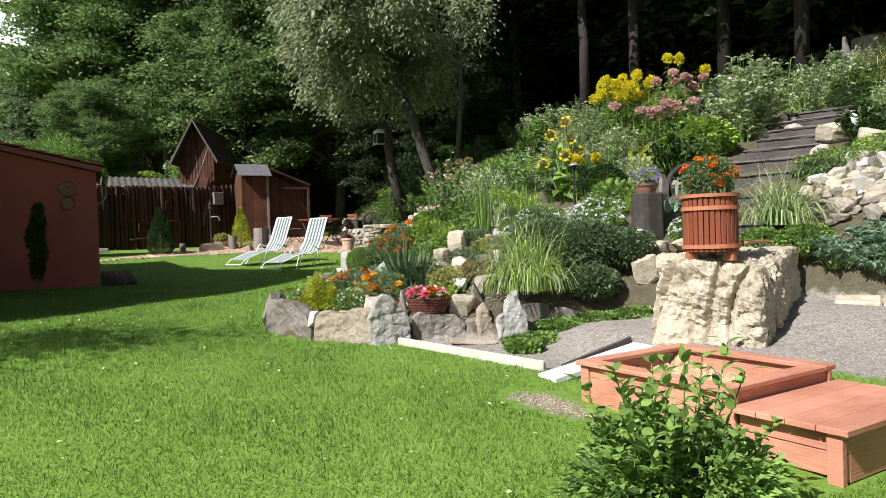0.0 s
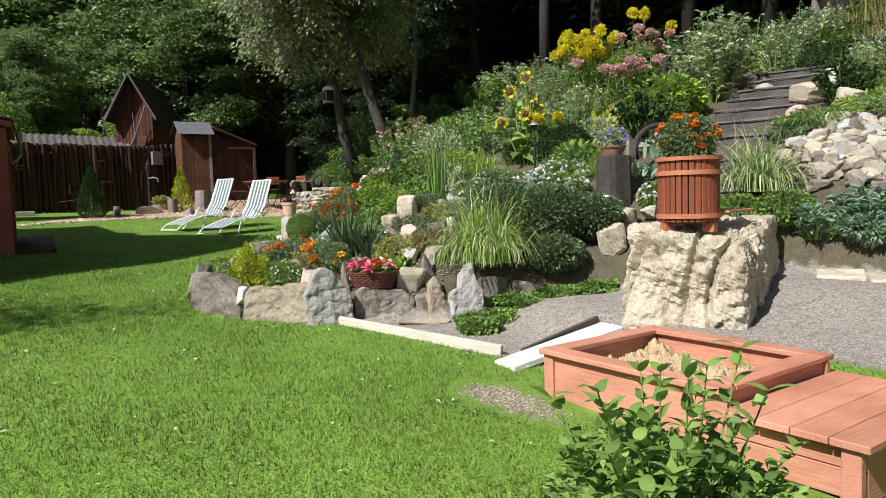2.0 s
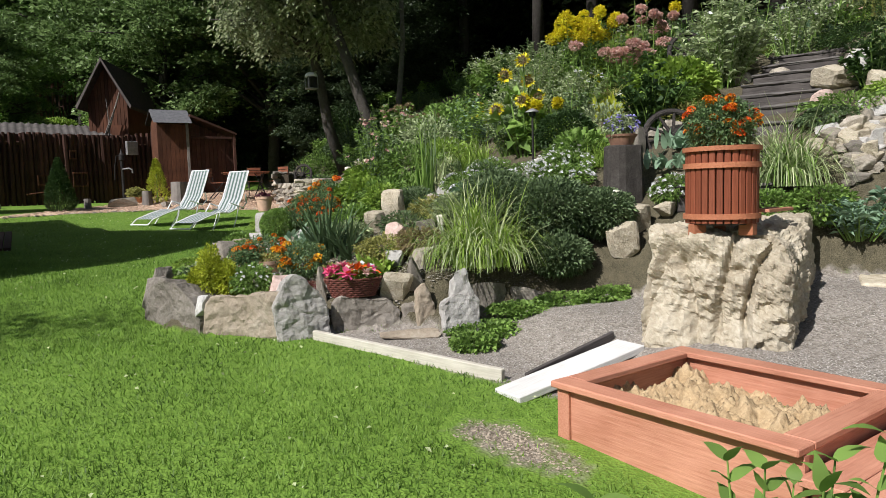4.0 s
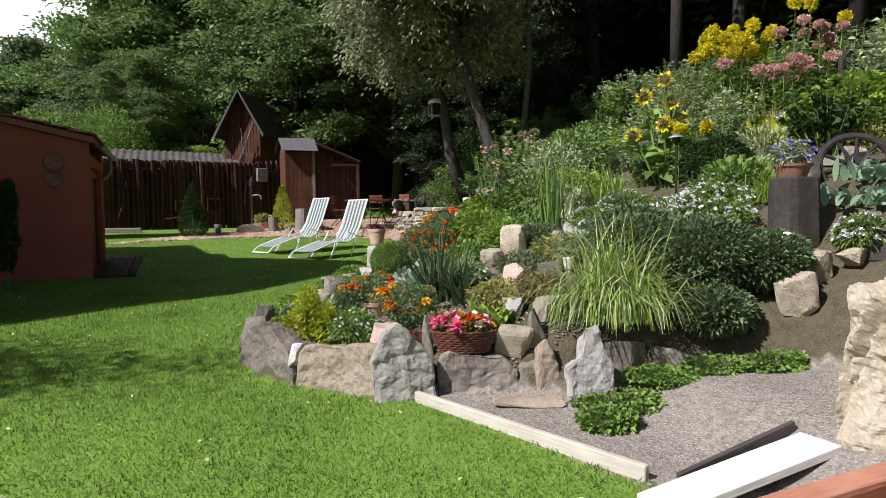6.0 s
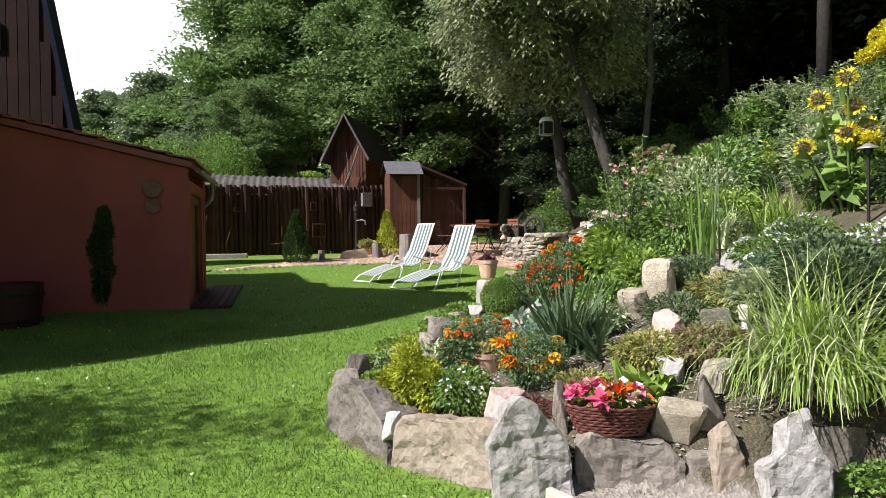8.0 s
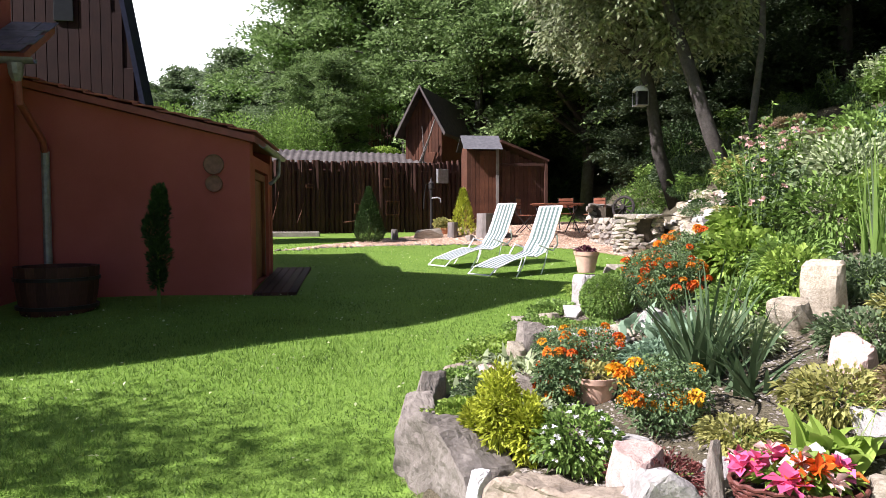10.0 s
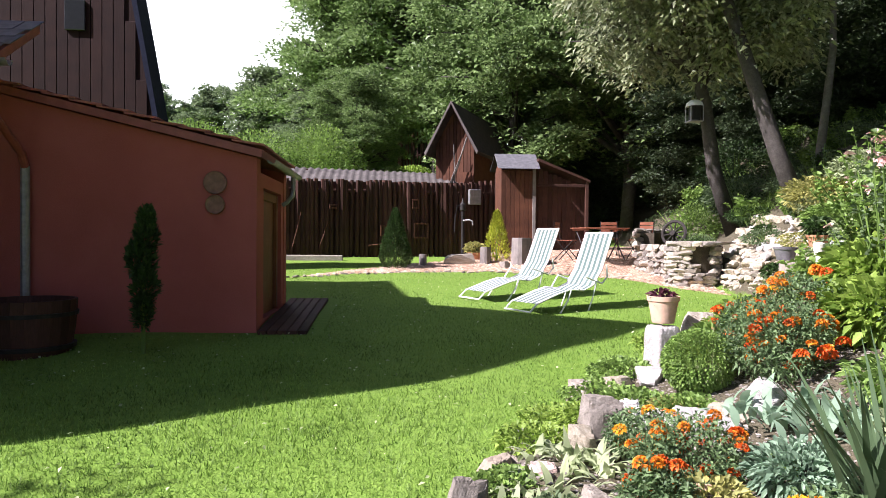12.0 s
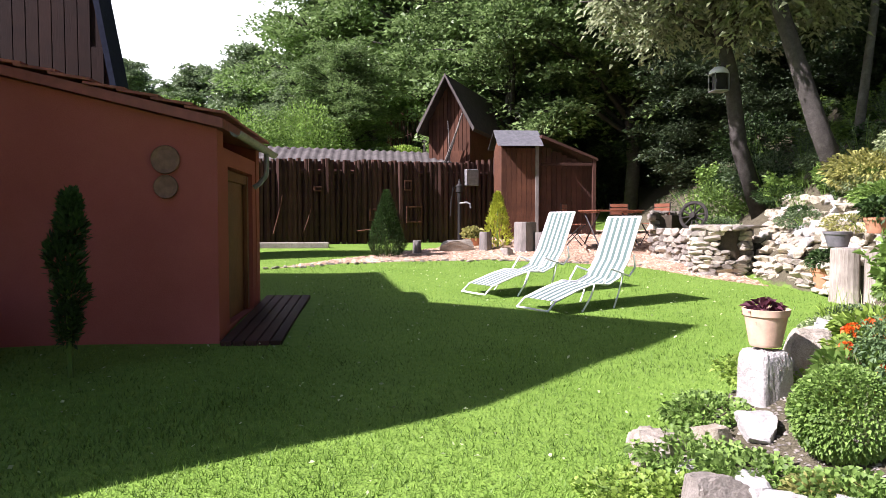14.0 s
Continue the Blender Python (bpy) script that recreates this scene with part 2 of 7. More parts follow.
def add_box(bm, x0, y0, z0, x1, y1, z1, bevel=0.0, m=None):
    r = bmesh.ops.create_cube(bm, size=1)
    vs = r["verts"]
    bmesh.ops.transform(bm, matrix=Matrix.Translation(((x0 + x1) / 2, (y0 + y1) / 2, (z0 + z1) / 2)) @ Matrix.Diagonal((x1 - x0, y1 - y0, z1 - z0, 1)), verts=vs)
    if bevel:
        es = list({e for v in vs for e in v.link_edges})
        r2 = bmesh.ops.bevel(bm, geom=es, offset=bevel, segments=1, affect="EDGES")
        vs = list(set(v for v in vs if v.is_valid) | set(r2["verts"]))
    if m is not None:
        bmesh.ops.transform(bm, matrix=m, verts=vs)
    return vs


def box(x0, y0, z0, x1, y1, z1, bevel=0.0, m=None):
    bm = bmesh.new()
    add_box(bm, x0, y0, z0, x1, y1, z1, bevel, m)
    return bm


def add_tube(bm, pts, radii, n=8, cap=True):
    """A tube through points, with a radius for each."""
    pts = [Vector(p) for p in pts]
    rings = []
    up = Vector((0.13, 0.31, 0.94))
    for i, p in enumerate(pts):
        d = (pts[min(i + 1, len(pts) - 1)] - pts[max(i - 1, 0)]).normalized()
        a = d.cross(up if abs(d.dot(up)) < 0.97 else Vector((1, 0, 0))).normalized()
        b = d.cross(a)
        r = float(radii[i] if isinstance(radii, (list, tuple)) else radii)
        rings.append([bm.verts.new(p + r * (math.cos(2 * math.pi * j / n) * a + math.sin(2 * math.pi * j / n) * b)) for j in range(n)])
    for r0, r1 in zip(rings, rings[1:]):
        for j in range(n):
            bm.faces.new((r0[j], r0[(j + 1) % n], r1[(j + 1) % n], r1[j]))
    if cap:
        bm.faces.new(rings[0][::-1])
        bm.faces.new(rings[-1])


def tube(pts, radii, n=8):
    bm = bmesh.new()
    add_tube(bm, pts, radii, n)
    bmesh.ops.recalc_face_normals(bm, faces=bm.faces)
    return bm


def lathe(profile, n=24):
    """Surface of revolution about z; profile of (radius, z)."""
    bm = bmesh.new()
    rings = [[bm.verts.new((r * math.cos(2 * math.pi * j / n), r * math.sin(2 * math.pi * j / n), z)) for j in range(n)] for r, z in profile]
    for r0, r1 in zip(rings, rings[1:]):
        for j in range(n):
            bm.faces.new((r0[j], r0[(j + 1) % n], r1[(j + 1) % n], r1[j]))
    bm.faces.new(rings[0][::-1])
    bm.faces.new(rings[-1])
    bmesh.ops.recalc_face_normals(bm, faces=bm.faces)
    return bm


def rock_bm(size, seed, sub=3, rough=0.18, cuts=7):
    """A broken stone: a block with knocked-off corners, flat fracture faces and a rough skin; it stands on z = 0."""
    rnd = random.Random(seed)
    bm = bmesh.new()
    bmesh.ops.create_cube(bm, size=2)
    bmesh.ops.subdivide_edges(bm, edges=bm.edges, cuts={2: 5, 3: 9, 4: 17, 5: 30}[sub], use_grid_fill=True)
    planes = []
    for i in range(cuts + 3):
        d = Vector((rnd.gauss(0, 1), rnd.gauss(0, 1), rnd.gauss(0, 0.9))).normalized()
        planes.append((d, rnd.uniform(0.62, 1.02)))
    off = Vector((seed * 3.7, seed * 1.3, seed * 7.1))
    for v in bm.verts:
        c = v.co
        e = (abs(c.x) ** 9 + abs(c.y) ** 9 + abs(c.z) ** 9) ** (1 / 9)
        v.co = c / e
        for d, h in planes:
            over = v.co.dot(d) - h
            if over > 0:
                v.co -= d * over * 0.98
        n = noise.fractal(v.co * 1.3 + off, 1.0, 2.0, 3) * rough * 0.35 + noise.fractal(v.co * 6 + off, 0.8, 2.0, 4) * rough * 0.2
        v.co *= 1 + n
    lo = min(v.co.z for v in bm.verts)
    hi = max(v.co.z for v in bm.verts)
    wx = max(abs(v.co.x) for v in bm.verts)
    wy = max(abs(v.co.y) for v in bm.verts)
    for v in bm.verts:
        v.co = Vector((v.co.x / wx * size[0] / 2, v.co.y / wy * size[1] / 2, (v.co.z - lo) / (hi - lo) * size[2]))
    return bm


def rock(x, y, size, seed, mat=None, rz=0.0, sink=0.06, label="", name="stone", group="border stones", tilt=0.0, z=None, sub=3, cat="stone"):
    bm = rock_bm(size, seed, sub)
    ob = part(name, bm, mat or GREY_STONE, None)
    ob.matrix_basis = pose(x, y, (gz(x, y) if z is None else z) - sink, tilt, tilt * 0.4, rz)
    return tagged(ob, label or "rough grey-brown stone set in the rock garden edge", cat, group)


# ---- leaves and plants (all joined leaves of a plant are one part) ----
def leaves_np(pos, nrm, length, width, rng, droop=0.3, up=0.3):
    """One bent, pointed leaf (4 triangles' worth in 2 quads folded at the rib) at each place, growing along nrm."""
    n = len(pos)
    d = nrm + rng.normal(0, 0.35, (n, 3))
    d[:, 2] += up
    d /= np.linalg.norm(d, axis=1)[:, None] + 1e-9
    side = np.cross(d, np.array([0, 0, 1.0]) + rng.normal(0, 0.5, (n, 3)))
    side /= np.linalg.norm(side, axis=1)[:, None] + 1e-9
    nn = np.cross(side, d)
    L = (length * rng.uniform(0.65, 1.25, n))[:, None]
    W = (width * rng.uniform(0.7, 1.2, n))[:, None]
    tip = pos + d * L - np.array([0, 0, 1.0]) * L * droop
    midc = pos + d * L * 0.5
    a = midc + side * W * 0.5 + nn * W * 0.18
    b = midc - side * W * 0.5 + nn * W * 0.18
    v = np.stack([pos, a, tip, b], 1).reshape(-1, 3)
    i = np.arange(n)[:, None] * 4
    f = np.concatenate([i + [0, 1, 2], i + [0, 2, 3]], 1).reshape(-1, 3)
    return v, f


def blob_points(n, rx, ry, rz, rng, shell=0.55, lumps=7, z0=None, lump=0.35):
    """Places and outward directions in an uneven, lumpy crown."""
    d = rng.normal(0, 1, (n, 3))
    d /= np.linalg.norm(d, axis=1)[:, None]
    lc = rng.normal(0, 1, (lumps, 3))
    lc /= np.linalg.norm(lc, axis=1)[:, None]
    near = (d @ lc.T).max(1)
    r = (1 - lump) + lump * sstep(0.3, 1.0, near)
    r = r * (shell + (1 - shell) * rng.random(n) ** 0.5)
    p = d * r[:, None] * np.array([rx, ry, rz])
    return p, d


def join_np(chunks):
    vs, fs, o = [], [], 0
    for v, f in chunks:
        vs.append(v)
        fs.append(f + o)
        o += len(v)
    return np.concatenate(vs), np.concatenate(fs)


LM = {
    "green": leaf_mat("leaf_green", (0.095, 0.180, 0.038), (0.280, 0.430, 0.095)),
    "bright": leaf_mat("leaf_bright", (0.168, 0.297, 0.038), (0.359, 0.495, 0.089)),
    "dark": leaf_mat("leaf_dark", (0.023, 0.053, 0.015), (0.062, 0.117, 0.030)),
    "grey": leaf_mat("leaf_grey_green", (0.218, 0.293, 0.142), (0.510, 0.585, 0.312)),
    "blue": leaf_mat("leaf_blue_green", (0.146, 0.250, 0.151), (0.325, 0.469, 0.302)),
    "heath": leaf_mat("leaf_heath", (0.062, 0.108, 0.046), (0.205, 0.285, 0.130)),
    "yellow": leaf_mat("leaf_yellow_green", (0.312, 0.383, 0.026), (0.541, 0.585, 0.059)),
    "olive": leaf_mat("leaf_olive", (0.218, 0.235, 0.064), (0.468, 0.453, 0.139)),
    # air haze of the distance mixed into this leaf colour
    "distant": leaf_mat("leaf_distant_hazy", (0.10, 0.15, 0.075), (0.24, 0.31, 0.16)),
    # forest leaves almost black: the shade under the canopy is in the colour
    "forest": leaf_mat("leaf_forest_shade", (0.018, 0.034, 0.015), (0.060, 0.090, 0.036), trans=0.2),
    "birch": leaf_mat("leaf_silver", (0.14, 0.18, 0.085), (0.38, 0.42, 0.24), rough=0.45),
    "walnut": leaf_mat("leaf_tree", (0.085, 0.148, 0.045), (0.245, 0.350, 0.125), rough=0.4),
    "red": leaf_mat("leaf_dark_red", (0.12, 0.03, 0.03), (0.26, 0.09, 0.07)),
    "purple": leaf_mat("leaf_purple", (0.10, 0.03, 0.05), (0.2, 0.07, 0.09)),
    "stripe": leaf_mat("leaf_pale_blade", (0.247, 0.355, 0.121), (0.687, 0.737, 0.423)),
    "yucca": leaf_mat("leaf_yucca", (0.053, 0.102, 0.042), (0.117, 0.184, 0.081)),
    "orange": leaf_mat("petal_orange", (0.75, 0.12, 0.004), (0.90, 0.30, 0.01), trans=0.2),
    "redor": leaf_mat("petal_red_orange", (0.70, 0.05, 0.005), (0.85, 0.16, 0.01), trans=0.2),
    "amber": leaf_mat("petal_amber", (0.85, 0.26, 0.006), (0.93, 0.46, 0.015), trans=0.2),
    "gold": leaf_mat("petal_yellow", (0.75, 0.52, 0.01), (0.92, 0.74, 0.03), trans=0.2),
    "white": leaf_mat("petal_white", (0.72, 0.72, 0.66), (0.88, 0.88, 0.84), trans=0.2),
    "pink": leaf_mat("petal_pink", (0.70, 0.33, 0.30), (0.85, 0.55, 0.48), trans=0.2),
    "hot": leaf_mat("petal_magenta", (0.75, 0.04, 0.10), (0.85, 0.16, 0.33), trans=0.2),
    "violet": leaf_mat("petal_violet", (0.18, 0.16, 0.5), (0.4, 0.36, 0.72), trans=0.2),
    "fern": leaf_mat("leaf_ferny", (0.060, 0.115, 0.045), (0.205, 0.315, 0.125)),
    "dry": leaf_mat("leaf_dry", (0.22, 0.16, 0.08), (0.42, 0.33, 0.18)),
}


def plant(name, x, y, label, category, chunks, z=None, rz=0.0, group="", stems=None, scale=1.0, sink=0.02):
    """chunks: {(part name, material key): [(verts, faces), ...]}"""
    t = thing(name, pose(x, y, (gz(x, y) if z is None else z) - sink, 0, 0, rz), label, category, group)
    for (pname, key), ch in chunks.items():
        v, f = join_np(ch)
        child(pname, np_mesh(pname, v * scale, f, LM[key]), t)["kind"] = "stuff"
    if stems is not None:
        part("stem_mass", stems, LM["green"], t)["kind"] = "stuff"
    return t


def shrub(name, x, y, r, h, key, n, leaf, label, seed, category="shrub", flowers=None, wide=0.5, shell=0.4, z=None, lumps=11, lift=0.0, ry=None, group="", droop=0.3, up=0.3, lump=0.5):
    rng = np.random.default_rng(seed)
    p, d = blob_points(n, r, ry or r, h / 2, rng, shell, lumps, lump=lump)
    p[:, 2] += h / 2 + lift
    p[:, 2] = np.maximum(p[:, 2], 0.01)
    ch = {("foliage", key): [leaves_np(p, d, leaf, leaf * wide, rng, droop, up)]}
    if flowers:
        fkey, fn, fs = flowers
        q, dq = blob_points(fn, r * 1.03, (ry or r) * 1.03, h / 2 * 1.05, rng, 0.97, lumps, lump=lump)
        q[:, 2] += h / 2 + lift
        keep = q[:, 2] > h * 0.35 + lift
        q, dq = q[keep], dq[keep]
        ch[("bloom", fkey)] = [petals(q, dq, fs, rng)]
    bm = bmesh.new()
    for i in range(6):
        a = rng.uniform(0, 6.28)
        e = Vector((math.cos(a) * r * 0.6, math.sin(a) * r * 0.6, lift + h * rng.uniform(0.5, 0.8)))
        add_tube(bm, [(0, 0, -0.03), e * 0.5 + Vector((0, 0, 0.05)), e], [0.012 + 0.01 * r, 0.008 + 0.006 * r, 0.004], 5)
    return plant(name, x, y, label, category, ch, z=z, stems=bm, group=group)


def stem_shrub(name, x, y, r, h, key, label, seed, nst=26, leaf=0.1, wide=0.4, flowers=None, per=26, z=None, category="shrub", group=""):
    """A bush of many upright shoots, each leafy along its length."""
    rng = np.random.default_rng(seed)
    bm = bmesh.new()
    lv, tips = [], []
    for i in range(nst):
        a = rng.uniform(0, 6.28)
        L = r * rng.random() ** 0.6
        hh = h * rng.uniform(0.55, 1.08) * (1.0 - 0.35 * (L / r) ** 2)
        b = np.array([math.cos(a) * L * 0.3, math.sin(a) * L * 0.3, -0.03])
        e = np.array([math.cos(a) * L, math.sin(a) * L, hh])
        add_tube(bm, [tuple(b), tuple((b + e) / 2 + np.array([0, 0, 0.06])), tuple(e)], [0.008, 0.006, 0.003], 5)
        s = rng.uniform(0.12, 1.0, per)
        p = b + (e - b) * s[:, None] + np.array([0, 0, 0.06]) * (1 - (2 * s[:, None] - 1) ** 2)
        aa = np.arange(per) * 2.4 + a
        d = np.stack([np.cos(aa), np.sin(aa), 0.4 + 0 * aa], 1)
        lv.append(leaves_np(p, d, leaf, leaf * wide, rng, 0.3, 0.15))
        tips.append(e)
    ch = {("foliage", key): lv}
    if flowers:
        fkey, fn, fs = flowers
        tp = np.array(tips)[rng.integers(0, len(tips), fn)] * rng.uniform(0.8, 1.02, (fn, 1))
        tp += rng.normal(0, 0.03, tp.shape)
        ch[("bloom", fkey)] = [petals(tp, rng.normal(0, 0.5, tp.shape) + np.array([-0.5, -0.5, 0.3]), fs, rng)]
    return plant(name, x, y, label, category, ch, z=z, stems=bm, group=group)


def petals(q, dq, size, rng, count=7):
    """Flower heads: rings of short petals round each place."""
    n = len(q)
    a = np.tile(np.arange(count) * 2 * np.pi / count, n) + np.repeat(rng.uniform(0, 6.28, n), count)
    c = np.repeat(q, count, 0)
    nn = np.repeat(dq + np.array([0, 0, 0.9]), count, 0)
    nn /= np.linalg.norm(nn, axis=1)[:, None]
    s = np.cross(nn, np.array([0.31, 0.94, 0.13]))
    s /= np.linalg.norm(s, axis=1)[:, None]
    u = np.cross(nn, s)
    dirs = s * np.cos(a)[:, None] + u * np.sin(a)[:, None] + nn * rng.uniform(0.0, 0.9, len(a))[:, None]
    return leaves_np(c, dirs * 2, size * 0.6, size * 0.5, rng, 0.1, 0.0)


def blades(n, length, width, spread, rng, base=0.1, bend=0.8):
    """Arching grass blades from one tuft, four pieces each."""
    az = rng.uniform(0, 2 * np.pi, n)
    lean = (0.05 + 0.95 * rng.random(n) ** 0.6) * spread
    L = length * rng.uniform(0.6, 1.1, n)
    b = rng.normal(0, base, (n, 2))
    vs, fs = [], []
    seg = 5
    dirv = np.stack([np.cos(az), np.sin(az)], 1)
    side = np.stack([-np.sin(az), np.cos(az)], 1)
    pts = np.zeros((n, 3))
    pts[:, :2] = b
    ang = np.pi / 2 - lean * 0.6
    V = []
    for k in range(seg + 1):
        w = width * (1 - (k / seg) ** 1.5) * 0.5 + 0.0006
        V.append(np.concatenate([pts[:, :2] + side * w, pts[:, 2:]], 1))
        V.append(np.concatenate([pts[:, :2] - side * w, pts[:, 2:]], 1))
        step = L / seg
        pts = pts + np.concatenate([dirv * (np.cos(ang) * step)[:, None], (np.sin(ang) * step)[:, None]], 1)
        ang = ang - bend * lean * (0.35 + 0.25 * k) * 0.9
        ang = np.maximum(ang, -1.35)
    V = np.stack(V, 1)
    v = V.reshape(-1, 3)
    i = np.arange(n)[:, None] * (2 * (seg + 1))
    quads = []
    for k in range(seg):
        quads.append(i + [2 * k, 2 * k + 1, 2 * k + 3])
        quads.append(i + [2 * k, 2 * k + 3, 2 * k + 2])
    f = np.concatenate(quads, 1).reshape(-1, 3)
    v[:, 2] = np.maximum(v[:, 2], 0.005)
    return v, f


# ---- ground ----
def axis_steps(lo, fine0, fine1, hi, step, grow=1.35):
    mid = list(np.arange(fine0, fine1 + step / 2, step))
    out, s, v = [], step, fine1
    while v < hi:
        s *= grow
        v += s
        out.append(v)
    left, s, v = [], step, fine0
    while v > lo:
        s *= grow
        v -= s
        left.append(v)
    return np.array(left[::-1] + mid + out)


def ground_mat():
    m, nt, b = nodes_of("garden_ground", 0.95, 0, 0.15)

    def mask(attr, soft, wob, nscale):
        a = nt.nodes.new("ShaderNodeAttribute")
        a.attribute_name = attr
        n = tex(nt, "Noise", nscale, 5)
        v = maths(nt, "ADD", a.outputs["Fac"], maths(nt, "MULTIPLY", maths(nt, "SUBTRACT", n.outputs[0], 0.5), wob))
        return maths(nt, "DIVIDE", v, soft, True)
    n1 = tex(nt, "Noise", 0.9, 4)
    n2 = tex(nt, "Noise", 14, 5)
    n3 = tex(nt, "Noise", 120, 3)
    grass = ramp(nt, n1.outputs[0], [(0.3, (0.095, 0.19, 0.022)), (0.7, (0.17, 0.28, 0.05))])
    grass = mix(nt, 0.5, grass, ramp(nt, n2.outputs[0], [(0.3, (0.07, 0.15, 0.015)), (0.7, (0.21, 0.33, 0.05))]))
    grass = mix(nt, 0.3, grass, ramp(nt, n3.outputs[0], [(0.3, (0.05, 0.11, 0.01)), (0.7, (0.25, 0.38, 0.06))]))
    soil = ramp(nt, n2.outputs[0], [(0.3, (0.04, 0.032, 0.020)), (0.7, (0.12, 0.10, 0.062))])
    soil = mix(nt, 0.5, soil, ramp(nt, n3.outputs[0], [(0.35, (0.03, 0.03, 0.014)), (0.7, (0.20, 0.18, 0.12))]))
    g1 = tex(nt, "Voronoi", 55)
    grav = ramp(nt, g1.outputs["Color"], [(0.1, (0.13, 0.113, 0.09)), (0.9, (0.40, 0.365, 0.315))])
    grav = mix(nt, 0.5, grav, ramp(nt, n2.outputs[0], [(0.3, (0.15, 0.13, 0.105)), (0.7, (0.34, 0.305, 0.26))]))
    mul = ramp(nt, tex(nt, "Voronoi", 28).outputs["Color"], [(0.1, (0.20, 0.10, 0.055)), (0.9, (0.58, 0.42, 0.29))])
    col = mix(nt, mask("bed", 0.08, 0.25, 7), grass, soil)
    col = mix(nt, mask("bare", 0.15, 0.35, 9), col, ramp(nt, g1.outputs["Color"], [(0.1, (0.13, 0.105, 0.075)), (0.9, (0.33, 0.29, 0.23))]))
    col = mix(nt, mask("gravel", 0.05, 0.12, 9), col, grav)
    col = mix(nt, mask("mulch", 0.08, 0.3, 5), col, mul)
    nt.links.new(col, b.inputs["Base Color"])
    h = maths(nt, "ADD", n2.outputs[0], maths(nt, "MULTIPLY", g1.outputs["Distance"], 0.6))
    bump(nt, b, h, 0.7, 0.02)
    return m


def wobble(x, y):
    """Small unevenness of the ground."""
    wob = np.array([noise.noise(Vector((a * 0.7, b * 0.7, 3.3))) for a, b in zip(x, y)])
    return 0.035 * wob * np.where(sdist(x, y, HILL) > 0, 2.0, 0.8)


def build_ground():
    xs = axis_steps(-900, -5, 13, 900, 0.12)
    ys = axis_steps(-600, -2, 26, 900, 0.12)
    X, Y = np.meshgrid(xs, ys)
    x, y = X.ravel(), Y.ravel()
    z = height(x, y)
    d = sdist(x, y, HILL)
    far = np.hypot(x, y) < 60
    z[far] += wobble(x[far], y[far])
    nx, ny = len(xs), len(ys)
    i = (np.arange(ny - 1)[:, None] * nx + np.arange(nx - 1)[None, :]).ravel()
    f = np.stack([i, i + 1, i + nx + 1, i + nx], 1)
    me = np_mesh("ground", np.stack([x, y, z], 1), f, ground_mat(), True)
    for nm, poly in (("bed", HILL), ("gravel", GRAVEL), ("mulch", MULCH), ("bare", BARE)):
        at = me.attributes.new(nm, "FLOAT", "POINT")
        s = sdist(x, y, poly)
        if nm == "bed":
            s = np.where(np.hypot(x, y) > 70, -1, s)
        at.data.foreach_set("value", (s + (0.06 if nm in ("bed", "gravel") else 0)).astype(np.float32))
    tagged(new("ground", me), "sloping garden ground with mown lawn, soil and gravel", "ground", kind="structure")


build_ground()

# ---- shed and house ----
def extrude_poly(pts, axis, a, b):
    """A prism: outline pts in the two other axes, from a to b along axis (0: x, 1: y)."""
    bm = bmesh.new()
    mk = (lambda p, q: (q, p[0], p[1])) if axis == 0 else (lambda p, q: (p[0], q, p[1]))
    v0 = [bm.verts.new(mk(p, a)) for p in pts]
    v1 = [bm.verts.new(mk(p, b)) for p in pts]
    bm.faces.new(v0)
    bm.faces.new(v1[::-1])
    for i in range(len(pts)):
        j = (i + 1) % len(pts)
        bm.faces.new((v0[i], v1[i], v1[j], v0[j]))
    bmesh.ops.recalc_face_normals(bm, faces=bm.faces)
    return bm


SY, SX = 13.72, 0.09          # the shed's front wall and its side wall
ROOF_S = (3.70 - 2.93) / (-2.9 - 0.36)


def roof_z(x):
    return 2.93 + (x - 0.36) * ROOF_S


